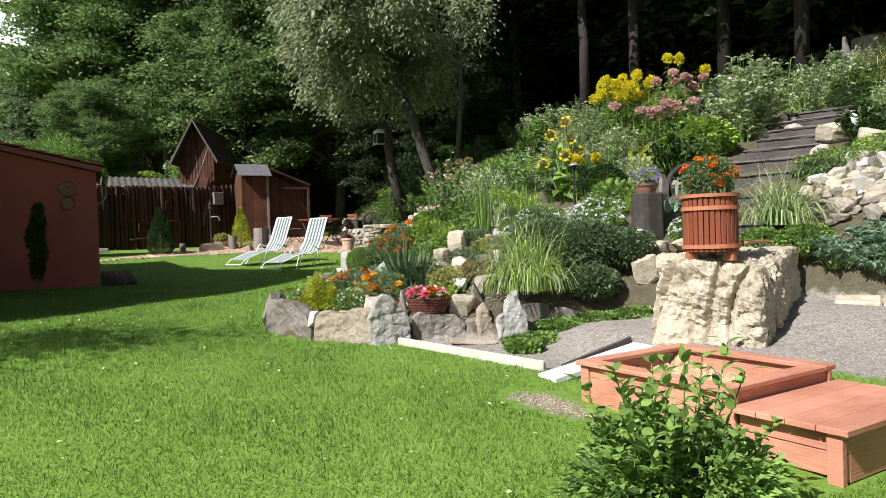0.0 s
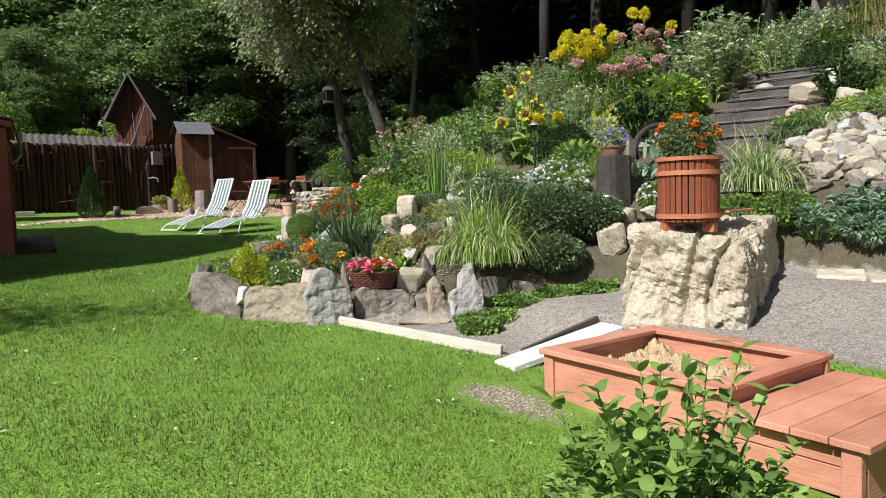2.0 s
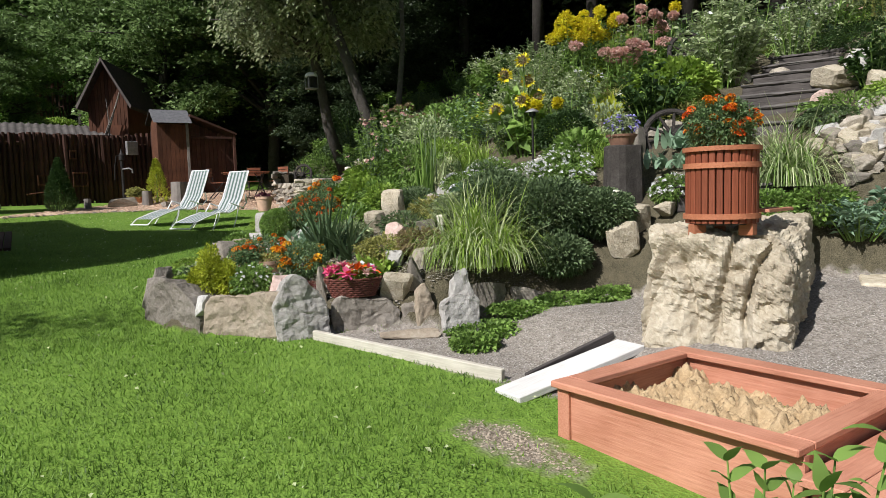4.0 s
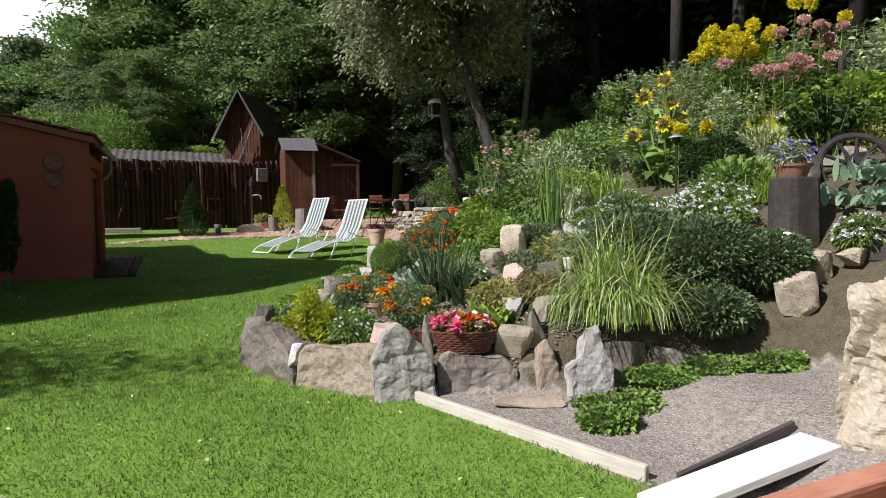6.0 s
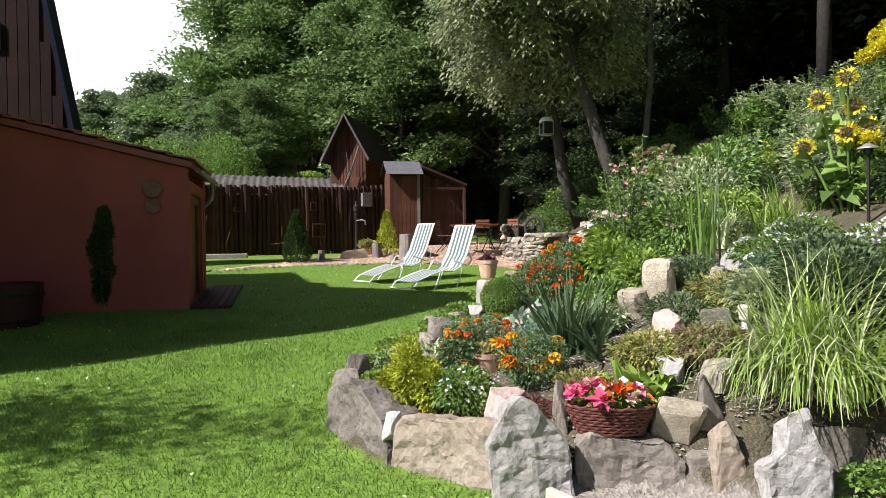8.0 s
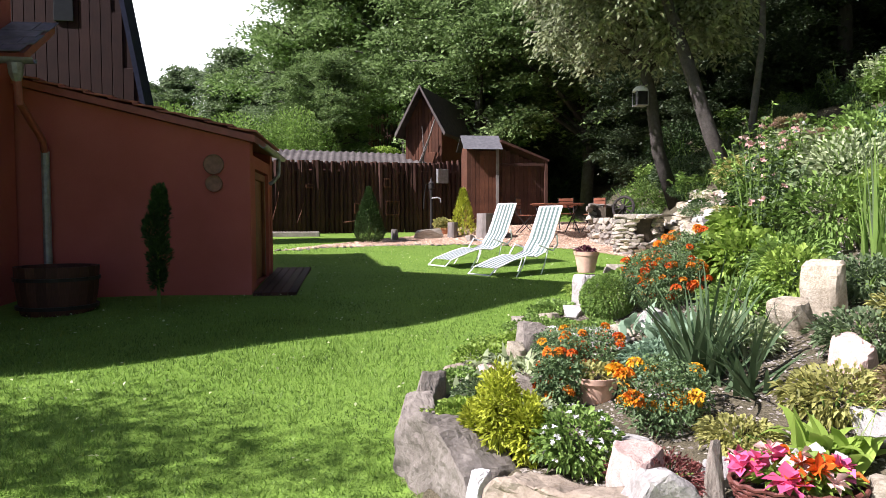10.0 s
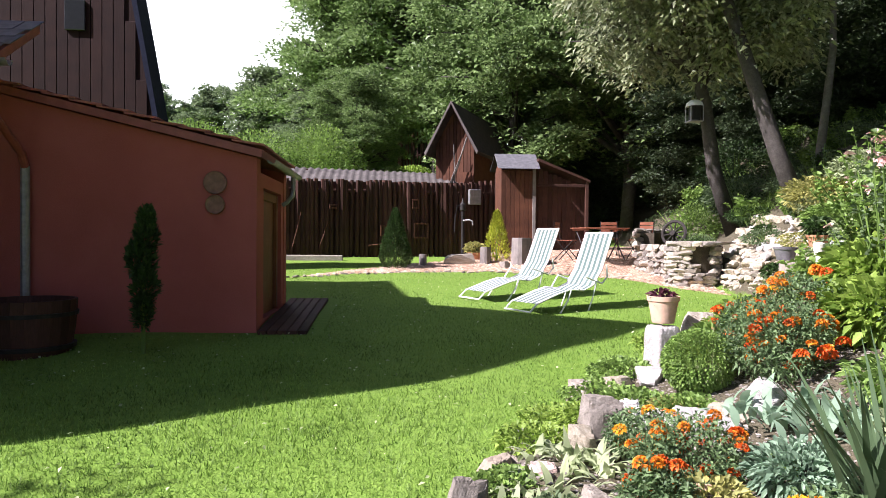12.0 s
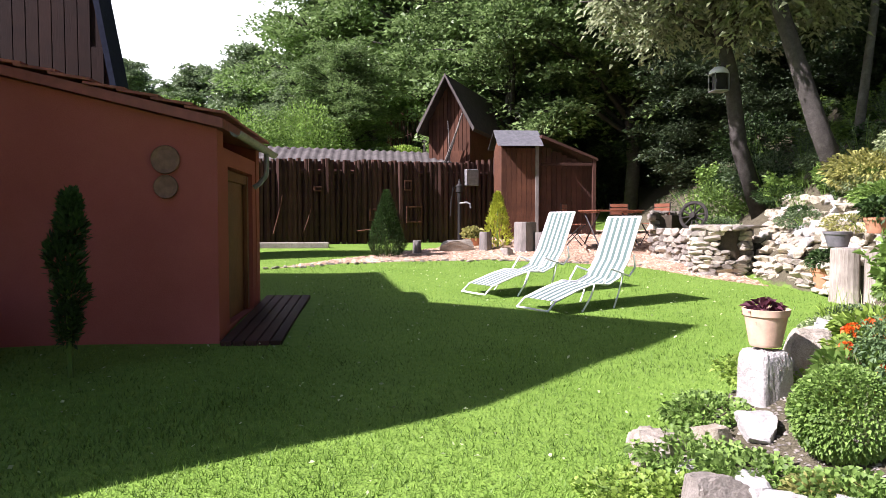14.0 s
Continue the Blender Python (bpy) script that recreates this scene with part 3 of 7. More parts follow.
def build_shed():
    t = thing("garden_shed", pose(0, 0, 0), "red-brown stuccoed shed with a low tiled lean-to roof", "shed")
    part("wall", extrude_poly([(-3.3, 0.3), (SX, 0.3), (SX, roof_z(SX) - 0.13), (-3.3, roof_z(-3.3) - 0.13)], 1, SY, SY + 0.25), STUCCO, t, "red-brown stucco end wall")
    part("wall", extrude_poly([(-3.3, 0.3), (SX, 0.3), (SX, roof_z(SX) - 0.13), (-3.3, roof_z(-3.3) - 0.13)], 1, 15.7, 15.9), STUCCO, t)
    # side wall with two openings closed by wooden doors
    for y0, z0, y1, z1 in ((13.97, 0.3, 14.2, 2.55), (13.97, 2.55, 15.7, 2.72), (15.5, 0.3, 15.7, 2.55), (14.2, 0.3, 15.5, 0.95)):
        part("side_wall", box(SX - 0.22, y0, z0, SX - 0.01, y1, z1), STUCCO, t)
    for a, b in ((14.2, 15.5),):
        dr = part("door", box(SX - 0.16, a + 0.004, 0.954, SX - 0.10, b - 0.004, 2.546), ORANGE_WOOD, t, "orange-brown wooden door")
        bm = box(SX - 0.099, a + 0.03, 0.97, SX - 0.05, a + 0.13, 2.53, 0.008)
        add_box(bm, SX - 0.099, b - 0.13, 0.97, SX - 0.05, b - 0.03, 2.53, 0.008)
        add_box(bm, SX - 0.099, a + 0.131, 2.42, SX - 0.052, b - 0.131, 2.53, 0.008)
        part("door_frame", bm, ORANGE_WOOD, dr)
    # roof slab with fascia
    rz = [(-3.4, roof_z(-3.4) - 0.12), (0.17, roof_z(0.17) - 0.12), (0.17, roof_z(0.17) - 0.03), (-3.4, roof_z(-3.4) - 0.03)]
    part("roof", extrude_poly(rz, 1, SY - 0.12, 16.1), BROWN_PAINT, t, "red-brown roof boards")
    rng = random.Random(5)
    nrow = 12
    for i in range(nrow):
        for j in range(2):
            x1 = 0.2 - i * 0.295
            x0 = x1 - 0.36
            lift = rng.uniform(0.0, 0.012)
            y0 = SY - 0.15 + j * 0.31
            m = [(x0, roof_z(x0) - 0.027 + lift), (x1, roof_z(x1) + 0.005 + lift), (x1, roof_z(x1) + 0.03 + lift), (x0, roof_z(x0) - 0.005 + lift)]
            part("tile", extrude_poly(m, 1, y0, y0 + 0.3), TILE, t)
    bm = bmesh.new()
    for i in range(nrow):
        for j in range(2, 8):
            x1 = 0.2 - i * 0.295
            x0 = x1 - 0.36
            y0 = SY - 0.15 + j * 0.31
            b2 = extrude_poly([(x0, roof_z(x0) - 0.027), (x1, roof_z(x1) + 0.005), (x1, roof_z(x1) + 0.03), (x0, roof_z(x0) - 0.005)], 1, y0, y0 + 0.3)
            me = bpy.data.meshes.new("tmp")
            b2.to_mesh(me)
            b2.free()
            bm.from_mesh(me)
            bpy.data.meshes.remove(me)
    ob = part("roof_tiles", bm, TILE, t)
    ob["kind"] = "stuff"
    # gutter along the low eave: half-round, and its outlet pipe
    ring = [(0.25 + 0.055 * math.cos(a), 2.85 + 0.055 * math.sin(a)) for a in np.linspace(math.pi, 2 * math.pi, 9)]
    ring += [(0.25 + 0.048 * math.cos(a), 2.85 + 0.048 * math.sin(a)) for a in np.linspace(2 * math.pi, math.pi, 9)]
    part("gutter", extrude_poly(ring, 1, SY + 0.05, 16.05), METAL, t, "grey metal gutter")
    part("gutter_outlet", tube([(0.25, 15.5, 2.8), (0.25, 15.5, 2.62), (0.24, 15.5, 2.54), (0.16, 15.5, 2.44), (0.10, 15.5, 2.40)], 0.032, 10), METAL, t)
    return t


ORANGE_WOOD = wood_mat("orange_door_wood", (0.13, 0.045, 0.018), (0.27, 0.105, 0.04), 0.6, vary=0.2)
TILE = plain_mat("clay_roof_tile", (0.36, 0.12, 0.085), 0.85, var=0.45, scale=5)
build_shed()
t = thing("timber_deck", pose(0, 0, 0), "narrow dark timber deck along the shed door", "deck")
for i in range(5):
    part("plank", box(0.0, 0.0, -0.06, 0.105, 2.6, 0.045, 0.006), DARK_WOOD, t).matrix_basis = pose(0.115 + i * 0.115, 13.62, gz(0.3, 13.62), 3.4, 0, 0)


def build_house():
    """The tall house beside the lawn: its gable end stands at x = -2.8; the part behind the shed shows a wooden gable."""
    t = thing("house", pose(0, 0, 0), "tall house with red-brown stucco walls and brown wooden gables", "house")
    ya, za = 11.92, 8.75
    # unseen end wall, outlined so that its shadow fits the lawn
    prof = [(ya - 2.45, 0.2), (13.66, 0.2), (13.66, 4.9), (ya + 2.74, za - 3.11), (ya, za), (ya - 1.69, za - 2.84), (ya - 2.39, 2.8)]
    part("wall", extrude_poly(prof, 0, -9.5, -2.8), STUCCO, t)
    # eave of slates above the door side, with its gutter, hopper and downpipe
    part("eave_roof", extrude_poly([(12.82, 3.76), (13.66, 4.3), (13.66, 4.2), (12.86, 3.68)], 0, -6.0, -2.28), BROWN_PAINT, t)
    rs = random.Random(2)
    for r in range(4):
        for i in range(8):
            y0, x0 = 12.80 + r * 0.2, -2.28 - (i + 1) * 0.27 + 0.13 * (r % 2) - rs.uniform(0, 0.02)
            z0 = 3.775 + (y0 - 12.82) * 0.643
            part("slate", extrude_poly([(y0, z0 + 0.012), (y0 + 0.28, z0 + 0.185), (y0 + 0.28, z0 + 0.195), (y0, z0 + 0.026)], 0, x0, min(x0 + 0.262, -2.24)), SLATE, t)
    ring = [(12.80 + 0.065 * math.cos(a), 3.70 + 0.065 * math.sin(a)) for a in np.linspace(math.pi, 2 * math.pi, 9)]
    ring += [(12.80 + 0.057 * math.cos(a), 3.70 + 0.057 * math.sin(a)) for a in np.linspace(2 * math.pi, math.pi, 9)]
    part("gutter", extrude_poly(ring, 0, -6.0, -2.15), METAL, t, "grey metal gutter")
    bm = bmesh.new()
    add_tube(bm, [(-2.36, 12.8, 3.64), (-2.36, 12.8, 3.52), (-2.36, 12.82, 3.44)], [0.09, 0.075, 0.045], 10)
    part("hopper", bm, METAL, t)
    part("downpipe", tube([(-2.36, 12.82, 3.46), (-2.36, 12.86, 3.2), (-2.4, 13.5, 2.85), (-2.42, 13.62, 2.7)], 0.045, 10), BROWN_PAINT, t, "red-brown downpipe")
    part("downpipe", tube([(-2.42, 13.62, 2.72), (-2.42, 13.62, 1.05)], 0.05, 10), METAL, t, "grey metal downpipe")
    # board gable that rises behind the shed roof
    g = [(-3.0, 1.0), (-3.0, 3.6), (-3.75, 7.6), (-5.2, 8.6), (-7.0, 8.6), (-7.0, 1.0)]
    part("gable", extrude_poly(g, 1, 20.0, 20.25), HOUSE_WOOD, t, "brown vertical-boarded gable with shade put into its colour")
    # block hidden behind the gable, added to shade the fence
    part("rear_wall", extrude_poly([(-10.0, 1.0), (-5.7, 1.0), (-5.7, 6.0), (-10.0, 6.4)], 1, 20.51, 27.0), HOUSE_WOOD, t)
    for i in range(16):
        x0 = -6.6 + i * 0.22
        top = 3.6 + max(0, (-3.04 - x0 - 0.2) / 0.75 * 4.0)
        part("board", box(x0, 19.975, 3.0, x0 + 0.205, 20.0, min(top, 9.5), 0.004), HOUSE_WOOD, t)
    part("verge", extrude_poly([(-3.0, 3.4), (-2.9, 3.4), (-3.65, 7.6), (-3.75, 7.6)], 1, 19.88, 20.55), BLUE_EDGE, t, "dark slate roof verge")
    part("window", box(-4.9, 19.93, 6.05, -4.5, 19.97, 6.65, 0.01), GLASS_DARK, t, "small gable window")
    # unseen wing, added for its shadow; its top follows the lawn shadow's edge
    part("lower_wing", extrude_poly([(13.7, 0.8), (16.62, 0.8), (16.62, 8.33), (15.1, 8.46), (13.7, 8.6)], 0, -8.0, -5.55), HOUSE_WOOD, t, "unseen wing added to cast the lawn shadow")
    return t


BLUE_EDGE = plain_mat("slate_verge", (0.018, 0.022, 0.04), 0.85, var=0.2, spec=0.1)
GLASS_DARK = plain_mat("window_glass", (0.03, 0.033, 0.035), 0.15, 0, 0.1, relief=0)
build_house()


# ---- fence, outhouse, hut ----
def fence_line(x):
    return 23.35 + 0.33 * (x + 1.3) * 0.9


def build_fence():
    t = thing("paling_fence", pose(0, 0, 0), "dark brown fence of tall rough palings", "fence")
    rnd = random.Random(8)
    x = -3.2
    meshes = []
    for i in range(6):
        h = 1.95
        w = 0.055 + 0.006 * i
        bm = bmesh.new()
        add_tube(bm, [(0, 0, -0.15), (rnd.uniform(-.012, .012), 0, 0.8), (rnd.uniform(-.015, .015), 0, 1.5), (0, 0, h)], [w, w * 0.95, w * 0.9, w * 0.8], 7)
        me = bpy.data.meshes.new("paling")
        bm.to_mesh(me)
        bm.free()
        me.materials.append(DARK_WOOD)
        meshes.append(me)
    while x < 4.9:
        ob = child("paling", rnd.choice(meshes), t)
        ob.matrix_basis = pose(x, fence_line(x) + rnd.uniform(-.015, .015), gz(x, fence_line(x)) + 0.07 + rnd.uniform(-.02, .02), rnd.uniform(-1, 1), rnd.uniform(-1.2, 1.2), rnd.uniform(0, 360))
        x += rnd.uniform(0.105, 0.15)
    for h in (0.5, 1.75):
        bm = tube([(-3.2, fence_line(-3.2) + 0.09, 1.41 + h), (4.9, fence_line(4.9) + 0.09, 1.47 + h)], 0.05, 6)
        part("rail", bm, DARK_WOOD, t)
    ln = 8.0 / math.cos(math.atan(0.297))
    part("backing", box(0, 0, 0, ln, 0.02, 1.96), DARK_WOOD, t, "dark boards behind the palings").matrix_basis = pose(-3.2, fence_line(-3.2) + 0.15, 1.4, 0, -1.2, math.degrees(math.atan(0.297)))
    part("plinth", box(-3.4, fence_line(-1.6) - 0.35, 1.2, 0.4, fence_line(-1.6) - 0.2, 1.52, 0.02), GREY_STONE, t, "low grey concrete kerb")


build_fence()

SHEET_GREY = plain_mat("dull_sheet_metal", (0.13, 0.13, 0.135), 0.7, 0.2, 0.3)
OX, OY, OZ = 4.40, 23.2, 1.60


def build_outhouse():
    t = thing("wooden_outhouse", pose(OX, OY, OZ), "narrow brown board outhouse with a grey metal pent roof", "outhouse")
    w, d, h = 0.84, 1.1, 2.12
    rnd = random.Random(4)
    for i in range(7):
        part("board", box(i * w / 7 + 0.004, 0, 0, (i + 1) * w / 7 - 0.004, 0.025, h - rnd.uniform(0, .02), 0.003), HUT_WOOD, t)
    part("body", box(0.0, 0.03, 0, w, d, h), HUT_WOOD, t)
    part("corner_post", box(w - 0.03, -0.02, 0, w + 0.05, 0.028, h + 0.05, 0.004), GREY_WOOD, t)
    part("roof", extrude_poly([(-0.22, h + 0.02), (-0.18, h + 0.05), (0.42, h + 0.46), (0.42, h + 0.41), ], 0, -0.12, w + 0.12), SHEET_GREY, t, "grey sheet metal roof")
    part("roof", extrude_poly([(0.42, h + 0.41), (0.42, h + 0.45), (d + 0.2, h + 0.1), (d + 0.2, h + 0.06)], 0, -0.12, w + 0.12), DARK_METAL, t)
    part("side_gable", extrude_poly([(0.0, h), (d, h), (0.42, h + 0.40)], 0, 0.0, w), HUT_WOOD, t)
    # open lean-to beside it; its dark wood stands in for the trees' shade
    part("leanto_roof", extrude_poly([(w + 0.1, h + 0.23), (w + 1.45, h - 0.30), (w + 1.45, h - 0.24), (w + 0.1, h + 0.30)], 1, -0.1, 1.3), DARK_WOOD, t)
    rl = random.Random(9)
    for i in range(11):
        x0 = w + 0.06 + i * 0.125
        part("side_board", box(x0, 0.30, 0, x0 + 0.118, 0.325, h + 0.17 - 0.39 * (i + 1) * 0.125 - rl.uniform(0, 0.03), 0.003), DARK_WOOD, t)
    part("leanto_wall", box(w + 0.02, 1.2, 0, w + 1.4, 1.26, h - 0.40), DARK_WOOD, t)
    part("post", box(w + 1.34, -0.06, -0.1, w + 1.42, 0.02, h - 0.24, 0.006), DARK_WOOD, t)
    part("beam", box(w + 0.1, -0.05, h - 0.42, w + 1.33, 0.02, h - 0.35, 0.006), DARK_WOOD, t)
    return t


build_outhouse()

HX, HY, HZ = 2.95, 27.15, 1.5


VERGE_WOOD = wood_mat("dull_verge_wood", (0.06, 0.05, 0.045), (0.16, 0.14, 0.125), 0.9)


def build_hut():
    t = thing("gabled_hut", pose(HX, HY, HZ, 0, 0, -24), "dark brown board hut with a steep gabled roof", "hut")
    w, d, e, a = 1.25, 4.6, 3.35, 4.62
    part("body", extrude_poly([(0, 0), (w, 0), (w, e), (w / 2, a - 0.15), (0, e)], 1, 0.03, d), HUT_WOOD, t)
    rnd = random.Random(4)
    n = 11
    for i in range(n):
        x0, x1 = i * w / n, (i + 1) * w / n
        top = e + (a - 0.2 - e) * (1 - abs((x0 + x1) / 2 - w / 2) / (w / 2))
        part("board", box(x0 + 0.005, 0, 0, x1 - 0.005, 0.028, top, 0.003), HUT_WOOD, t)
    for s in (-1, 1):
        pts = [(w / 2, a), (w / 2, a - 0.13), (w / 2 + s * (w / 2 + 0.18), e - 0.36), (w / 2 + s * (w / 2 + 0.22), e - 0.27)]
        part("roof", extrude_poly(pts, 1, -0.35, d + 0.3), ROOF_DARK, t, "dark shingle roof slope")
        pts = [(w / 2, a + 0.02), (w / 2, a - 0.08), (w / 2 + s * (w / 2 + 0.20), e - 0.36), (w / 2 + s * (w / 2 + 0.24), e - 0.27)]
        part("verge_board", extrude_poly(pts, 1, -0.4, -0.353), VERGE_WOOD, t, "weathered grey verge board")
    part("shutter", box(w * 0.62, -0.03, 1.6, w * 0.92, -0.002, 2.5, 0.006), HUT_WOOD, t, "brown board panel")
    for a0, b0, r in (((0.3, -0.12, 1.5), (1.15, -0.42, 3.5), 0.035), ((0.1, -0.15, 1.3), (1.02, -0.42, 3.1), 0.025), ((0.62, -0.1, 1.6), (0.72, -0.40, 3.3), 0.022)):
        mid = Vector(a0).lerp(Vector(b0), 0.5) + Vector((0.05, 0, 0.04))
        part("pole", tube([a0, tuple(mid), b0], [r, r * 0.9, r * 0.6], 7), GREY_WOOD, t, "leaning grey pole")
    return t


ROOF_DARK = plain_mat("old_dark_shingle", (0.05, 0.035, 0.03), 0.9, var=0.5, scale=9)
build_hut()


def build_shelter():
    t = thing("corrugated_shelter", pose(0, 0, 0), "low shelter roof of weathered corrugated sheet behind the fence", "shelter")
    nn = 160
    vs, fs = [], []
    for i in range(nn + 1):
        x = -4.0 + 8.3 * i / nn
        z = 0.025 * math.sin(i * math.pi * 0.5)
        vs += [(x, fence_line(x) + 0.45, 3.06 + 0.035 * x + z), (x, fence_line(x) + 3.2, 4.05 + z)]
    for i in range(nn):
        fs.append((2 * i, 2 * i + 2, 2 * i + 3, 2 * i + 1))
    child("roof_sheet", np_mesh("roof_sheet", vs, fs, SHEET), t)
    for x in (-3.8, -1.0, 1.8, 4.1):
        part("post", box(x, fence_line(x) + 0.5, 1.3, x + 0.1, fence_line(x) + 0.6, 3.03 + 0.035 * x), DARK_WOOD, t)
        part("post", box(x, fence_line(x) + 3.05, 1.3, x + 0.1, fence_line(x) + 3.15, 4.0), DARK_WOOD, t)


SHEET = plain_mat("weathered_sheet", (0.085, 0.075, 0.067), 0.9, 0, 0.45, scale=3)
build_shelter()


# ---- sandbox, planks, big stone, press ----
def build_sandbox():
    t = thing("sandbox", pose(3.18, 4.12, 0.16, 0, 0, -84.5), "red-stained wooden sandbox with sand and a plank lid", "sandbox")
    # local x runs along the near side toward the camera start, local y away from the lawn
    Ls, Wd, H = 1.27, 1.12, 0.40
    LL = 1.92
    def rim(x0, y0, x1, y1, mat=RED_WOOD_X):
        part("rim_board", box(x0, y0, H - 0.035, x1, y1, H + 0.0, 0.006), mat, t)
    part("side_board", box(0.03, 0.03, 0.05, Ls, 0.07, H - 0.036, 0.004), RED_WOOD_X, t)
    part("side_board", box(0.03, Wd - 0.07, 0.05, Ls, Wd - 0.03, H - 0.036, 0.004), RED_WOOD_X, t)
    part("end_board", box(0.03, 0.071, 0.05, 0.07, Wd - 0.071, H - 0.036, 0.004), RED_WOOD, t)
    part("end_board", box(Ls - 0.06, 0.071, 0.05, Ls - 0.02, Wd - 0.071, H - 0.036, 0.004), RED_WOOD, t)
    for y0 in (0.01, Wd - 0.09):
        part("post", box(0.0, y0, -0.08, 0.08, y0 + 0.08, H - 0.036, 0.004), RED_WOOD, t)
    rim(-0.02, -0.02, Ls, 0.11)
    rim(-0.02, Wd - 0.11, Ls, Wd + 0.02)
    rim(-0.02, 0.112, 0.11, Wd - 0.112, RED_WOOD)
    rim(Ls - 0.13, 0.112, Ls, Wd - 0.112, RED_WOOD)
    # plank chest beside the sand, with an overhanging lid
    z1 = 0.30
    for i in range(2):
        part("chest_board", box(Ls + 0.02, 0.045, 0.02 + i * 0.135, LL - 0.02, 0.075, 0.02 + (i + 1) * 0.135 - 0.006, 0.003), RED_WOOD_X, t)
    part("chest_end", box(LL - 0.05, 0.076, 0.0, LL - 0.02, Wd - 0.03, z1 - 0.04, 0.003), RED_WOOD, t)
    part("chest_back", box(Ls + 0.02, Wd - 0.07, 0.0, LL - 0.051, Wd - 0.04, z1 - 0.04), RED_WOOD_X, t)
    part("post", box(LL - 0.1, 0.0, -0.1, LL - 0.015, 0.044, z1 - 0.04, 0.004), RED_WOOD, t)
    for i in range(4):
        a = Ls + 0.004 + i * (LL + 0.03 - Ls) / 4
        part("lid_plank", box(a, -0.03, z1 - 0.035, a + (LL + 0.03 - Ls) / 4 - 0.005, Wd + 0.02, z1, 0.004), RED_WOOD, t)
    sn, SB = 110, (0.07, 0.07, Ls - 0.06, Wd - 0.07)
    gx, gy = np.meshgrid(np.linspace(SB[0] - 0.01, SB[2] + 0.01, sn), np.linspace(SB[1] - 0.01, SB[3] + 0.01, sn))
    zz = np.array([0.255 + 0.05 * noise.fractal(Vector((a * 2.5, b * 2.5, 1)), 1, 2, 2) + 0.085 * noise.fractal(Vector((a * 9, b * 9, 4)), 0.6, 2.3, 6) for a, b in zip(gx.ravel(), gy.ravel())])
    ii = (np.arange(sn - 1)[:, None] * sn + np.arange(sn - 1)[None, :]).ravel()
    child("sand", np_mesh("sand", np.stack([gx.ravel(), gy.ravel(), zz], 1), np.stack([ii, ii + 1, ii + sn + 1, ii + sn], 1), SAND), t, "lumpy dry yellow sand")
    return t


SAND = stone_mat("dry_sand", (0.20, 0.13, 0.065), (0.48, 0.34, 0.18), (0.66, 0.51, 0.31), 8, bumps=0.6)
build_sandbox()


def big_rock():
    """A squared limestone block; its plan is a skewed four-sided figure."""
    bm = bmesh.new()
    bmesh.ops.create_cube(bm, size=1)
    bmesh.ops.subdivide_edges(bm, edges=bm.edges, cuts=62, use_grid_fill=True)
    off = Vector((3.1, 8.2, 1.7))
    L, Fc, R, B = Vector((4.42, 4.70)), Vector((4.92, 3.88)), Vector((6.60, 4.78)), Vector((5.98, 5.42))
    mid = (L + Fc + R + B) / 4
    for v in bm.verts:
        p = v.co.copy()
        e = (abs(p.x * 2) ** 12 + abs(p.y * 2) ** 12 + abs(p.z * 2) ** 12) ** (1 / 12)
        p = p / max(e, 1e-6) * max(abs(p.x), abs(p.y), abs(p.z)) * 2
        u, w = p.x + 0.5, p.y + 0.5          # u along F to R, w from F to L
        q2 = Fc.lerp(R, u).lerp(L.lerp(B, u), w)
        zz = (p.z + 0.5) * (0.96 - 0.15 * (max(0, 1 - u) * max(0, 1 - w)) ** 2)
        slope = 1 + 0.05 * (0.5 - p.z)
        q = Vector((mid.x + (q2.x - mid.x) * slope, mid.y + (q2.y - mid.y) * slope, zz))
        out = Vector((q.x - mid.x, q.y - mid.y, (zz - 0.5) * 1.2)).normalized()
        n1 = noise.fractal(q * 1.3 + off, 1.0, 2.0, 4) * 0.07
        n2 = noise.fractal(Vector((q.x * 5, q.y * 5, q.z * 5)) + off, 0.7, 2.1, 7) * 0.05
        rid = abs(noise.noise(Vector((q.x * 3.6, q.y * 3.6, q.z * 0.9)) + off))
        n3 = -0.075 * max(0, 0.12 - rid) / 0.12
        pit = noise.noise(q * 13 + off)
        n4 = -0.09 * max(0, pit - 0.2)
        v.co = q + out * (n1 + n2 + n3 + n4)
    return bm


ob = part("limestone_block", big_rock(), LIME, None, smooth=False)
ob.matrix_basis = pose(0, 0, 0.33)
tagged(ob, "large rough block of pale cream limestone beside the path", "boulder")


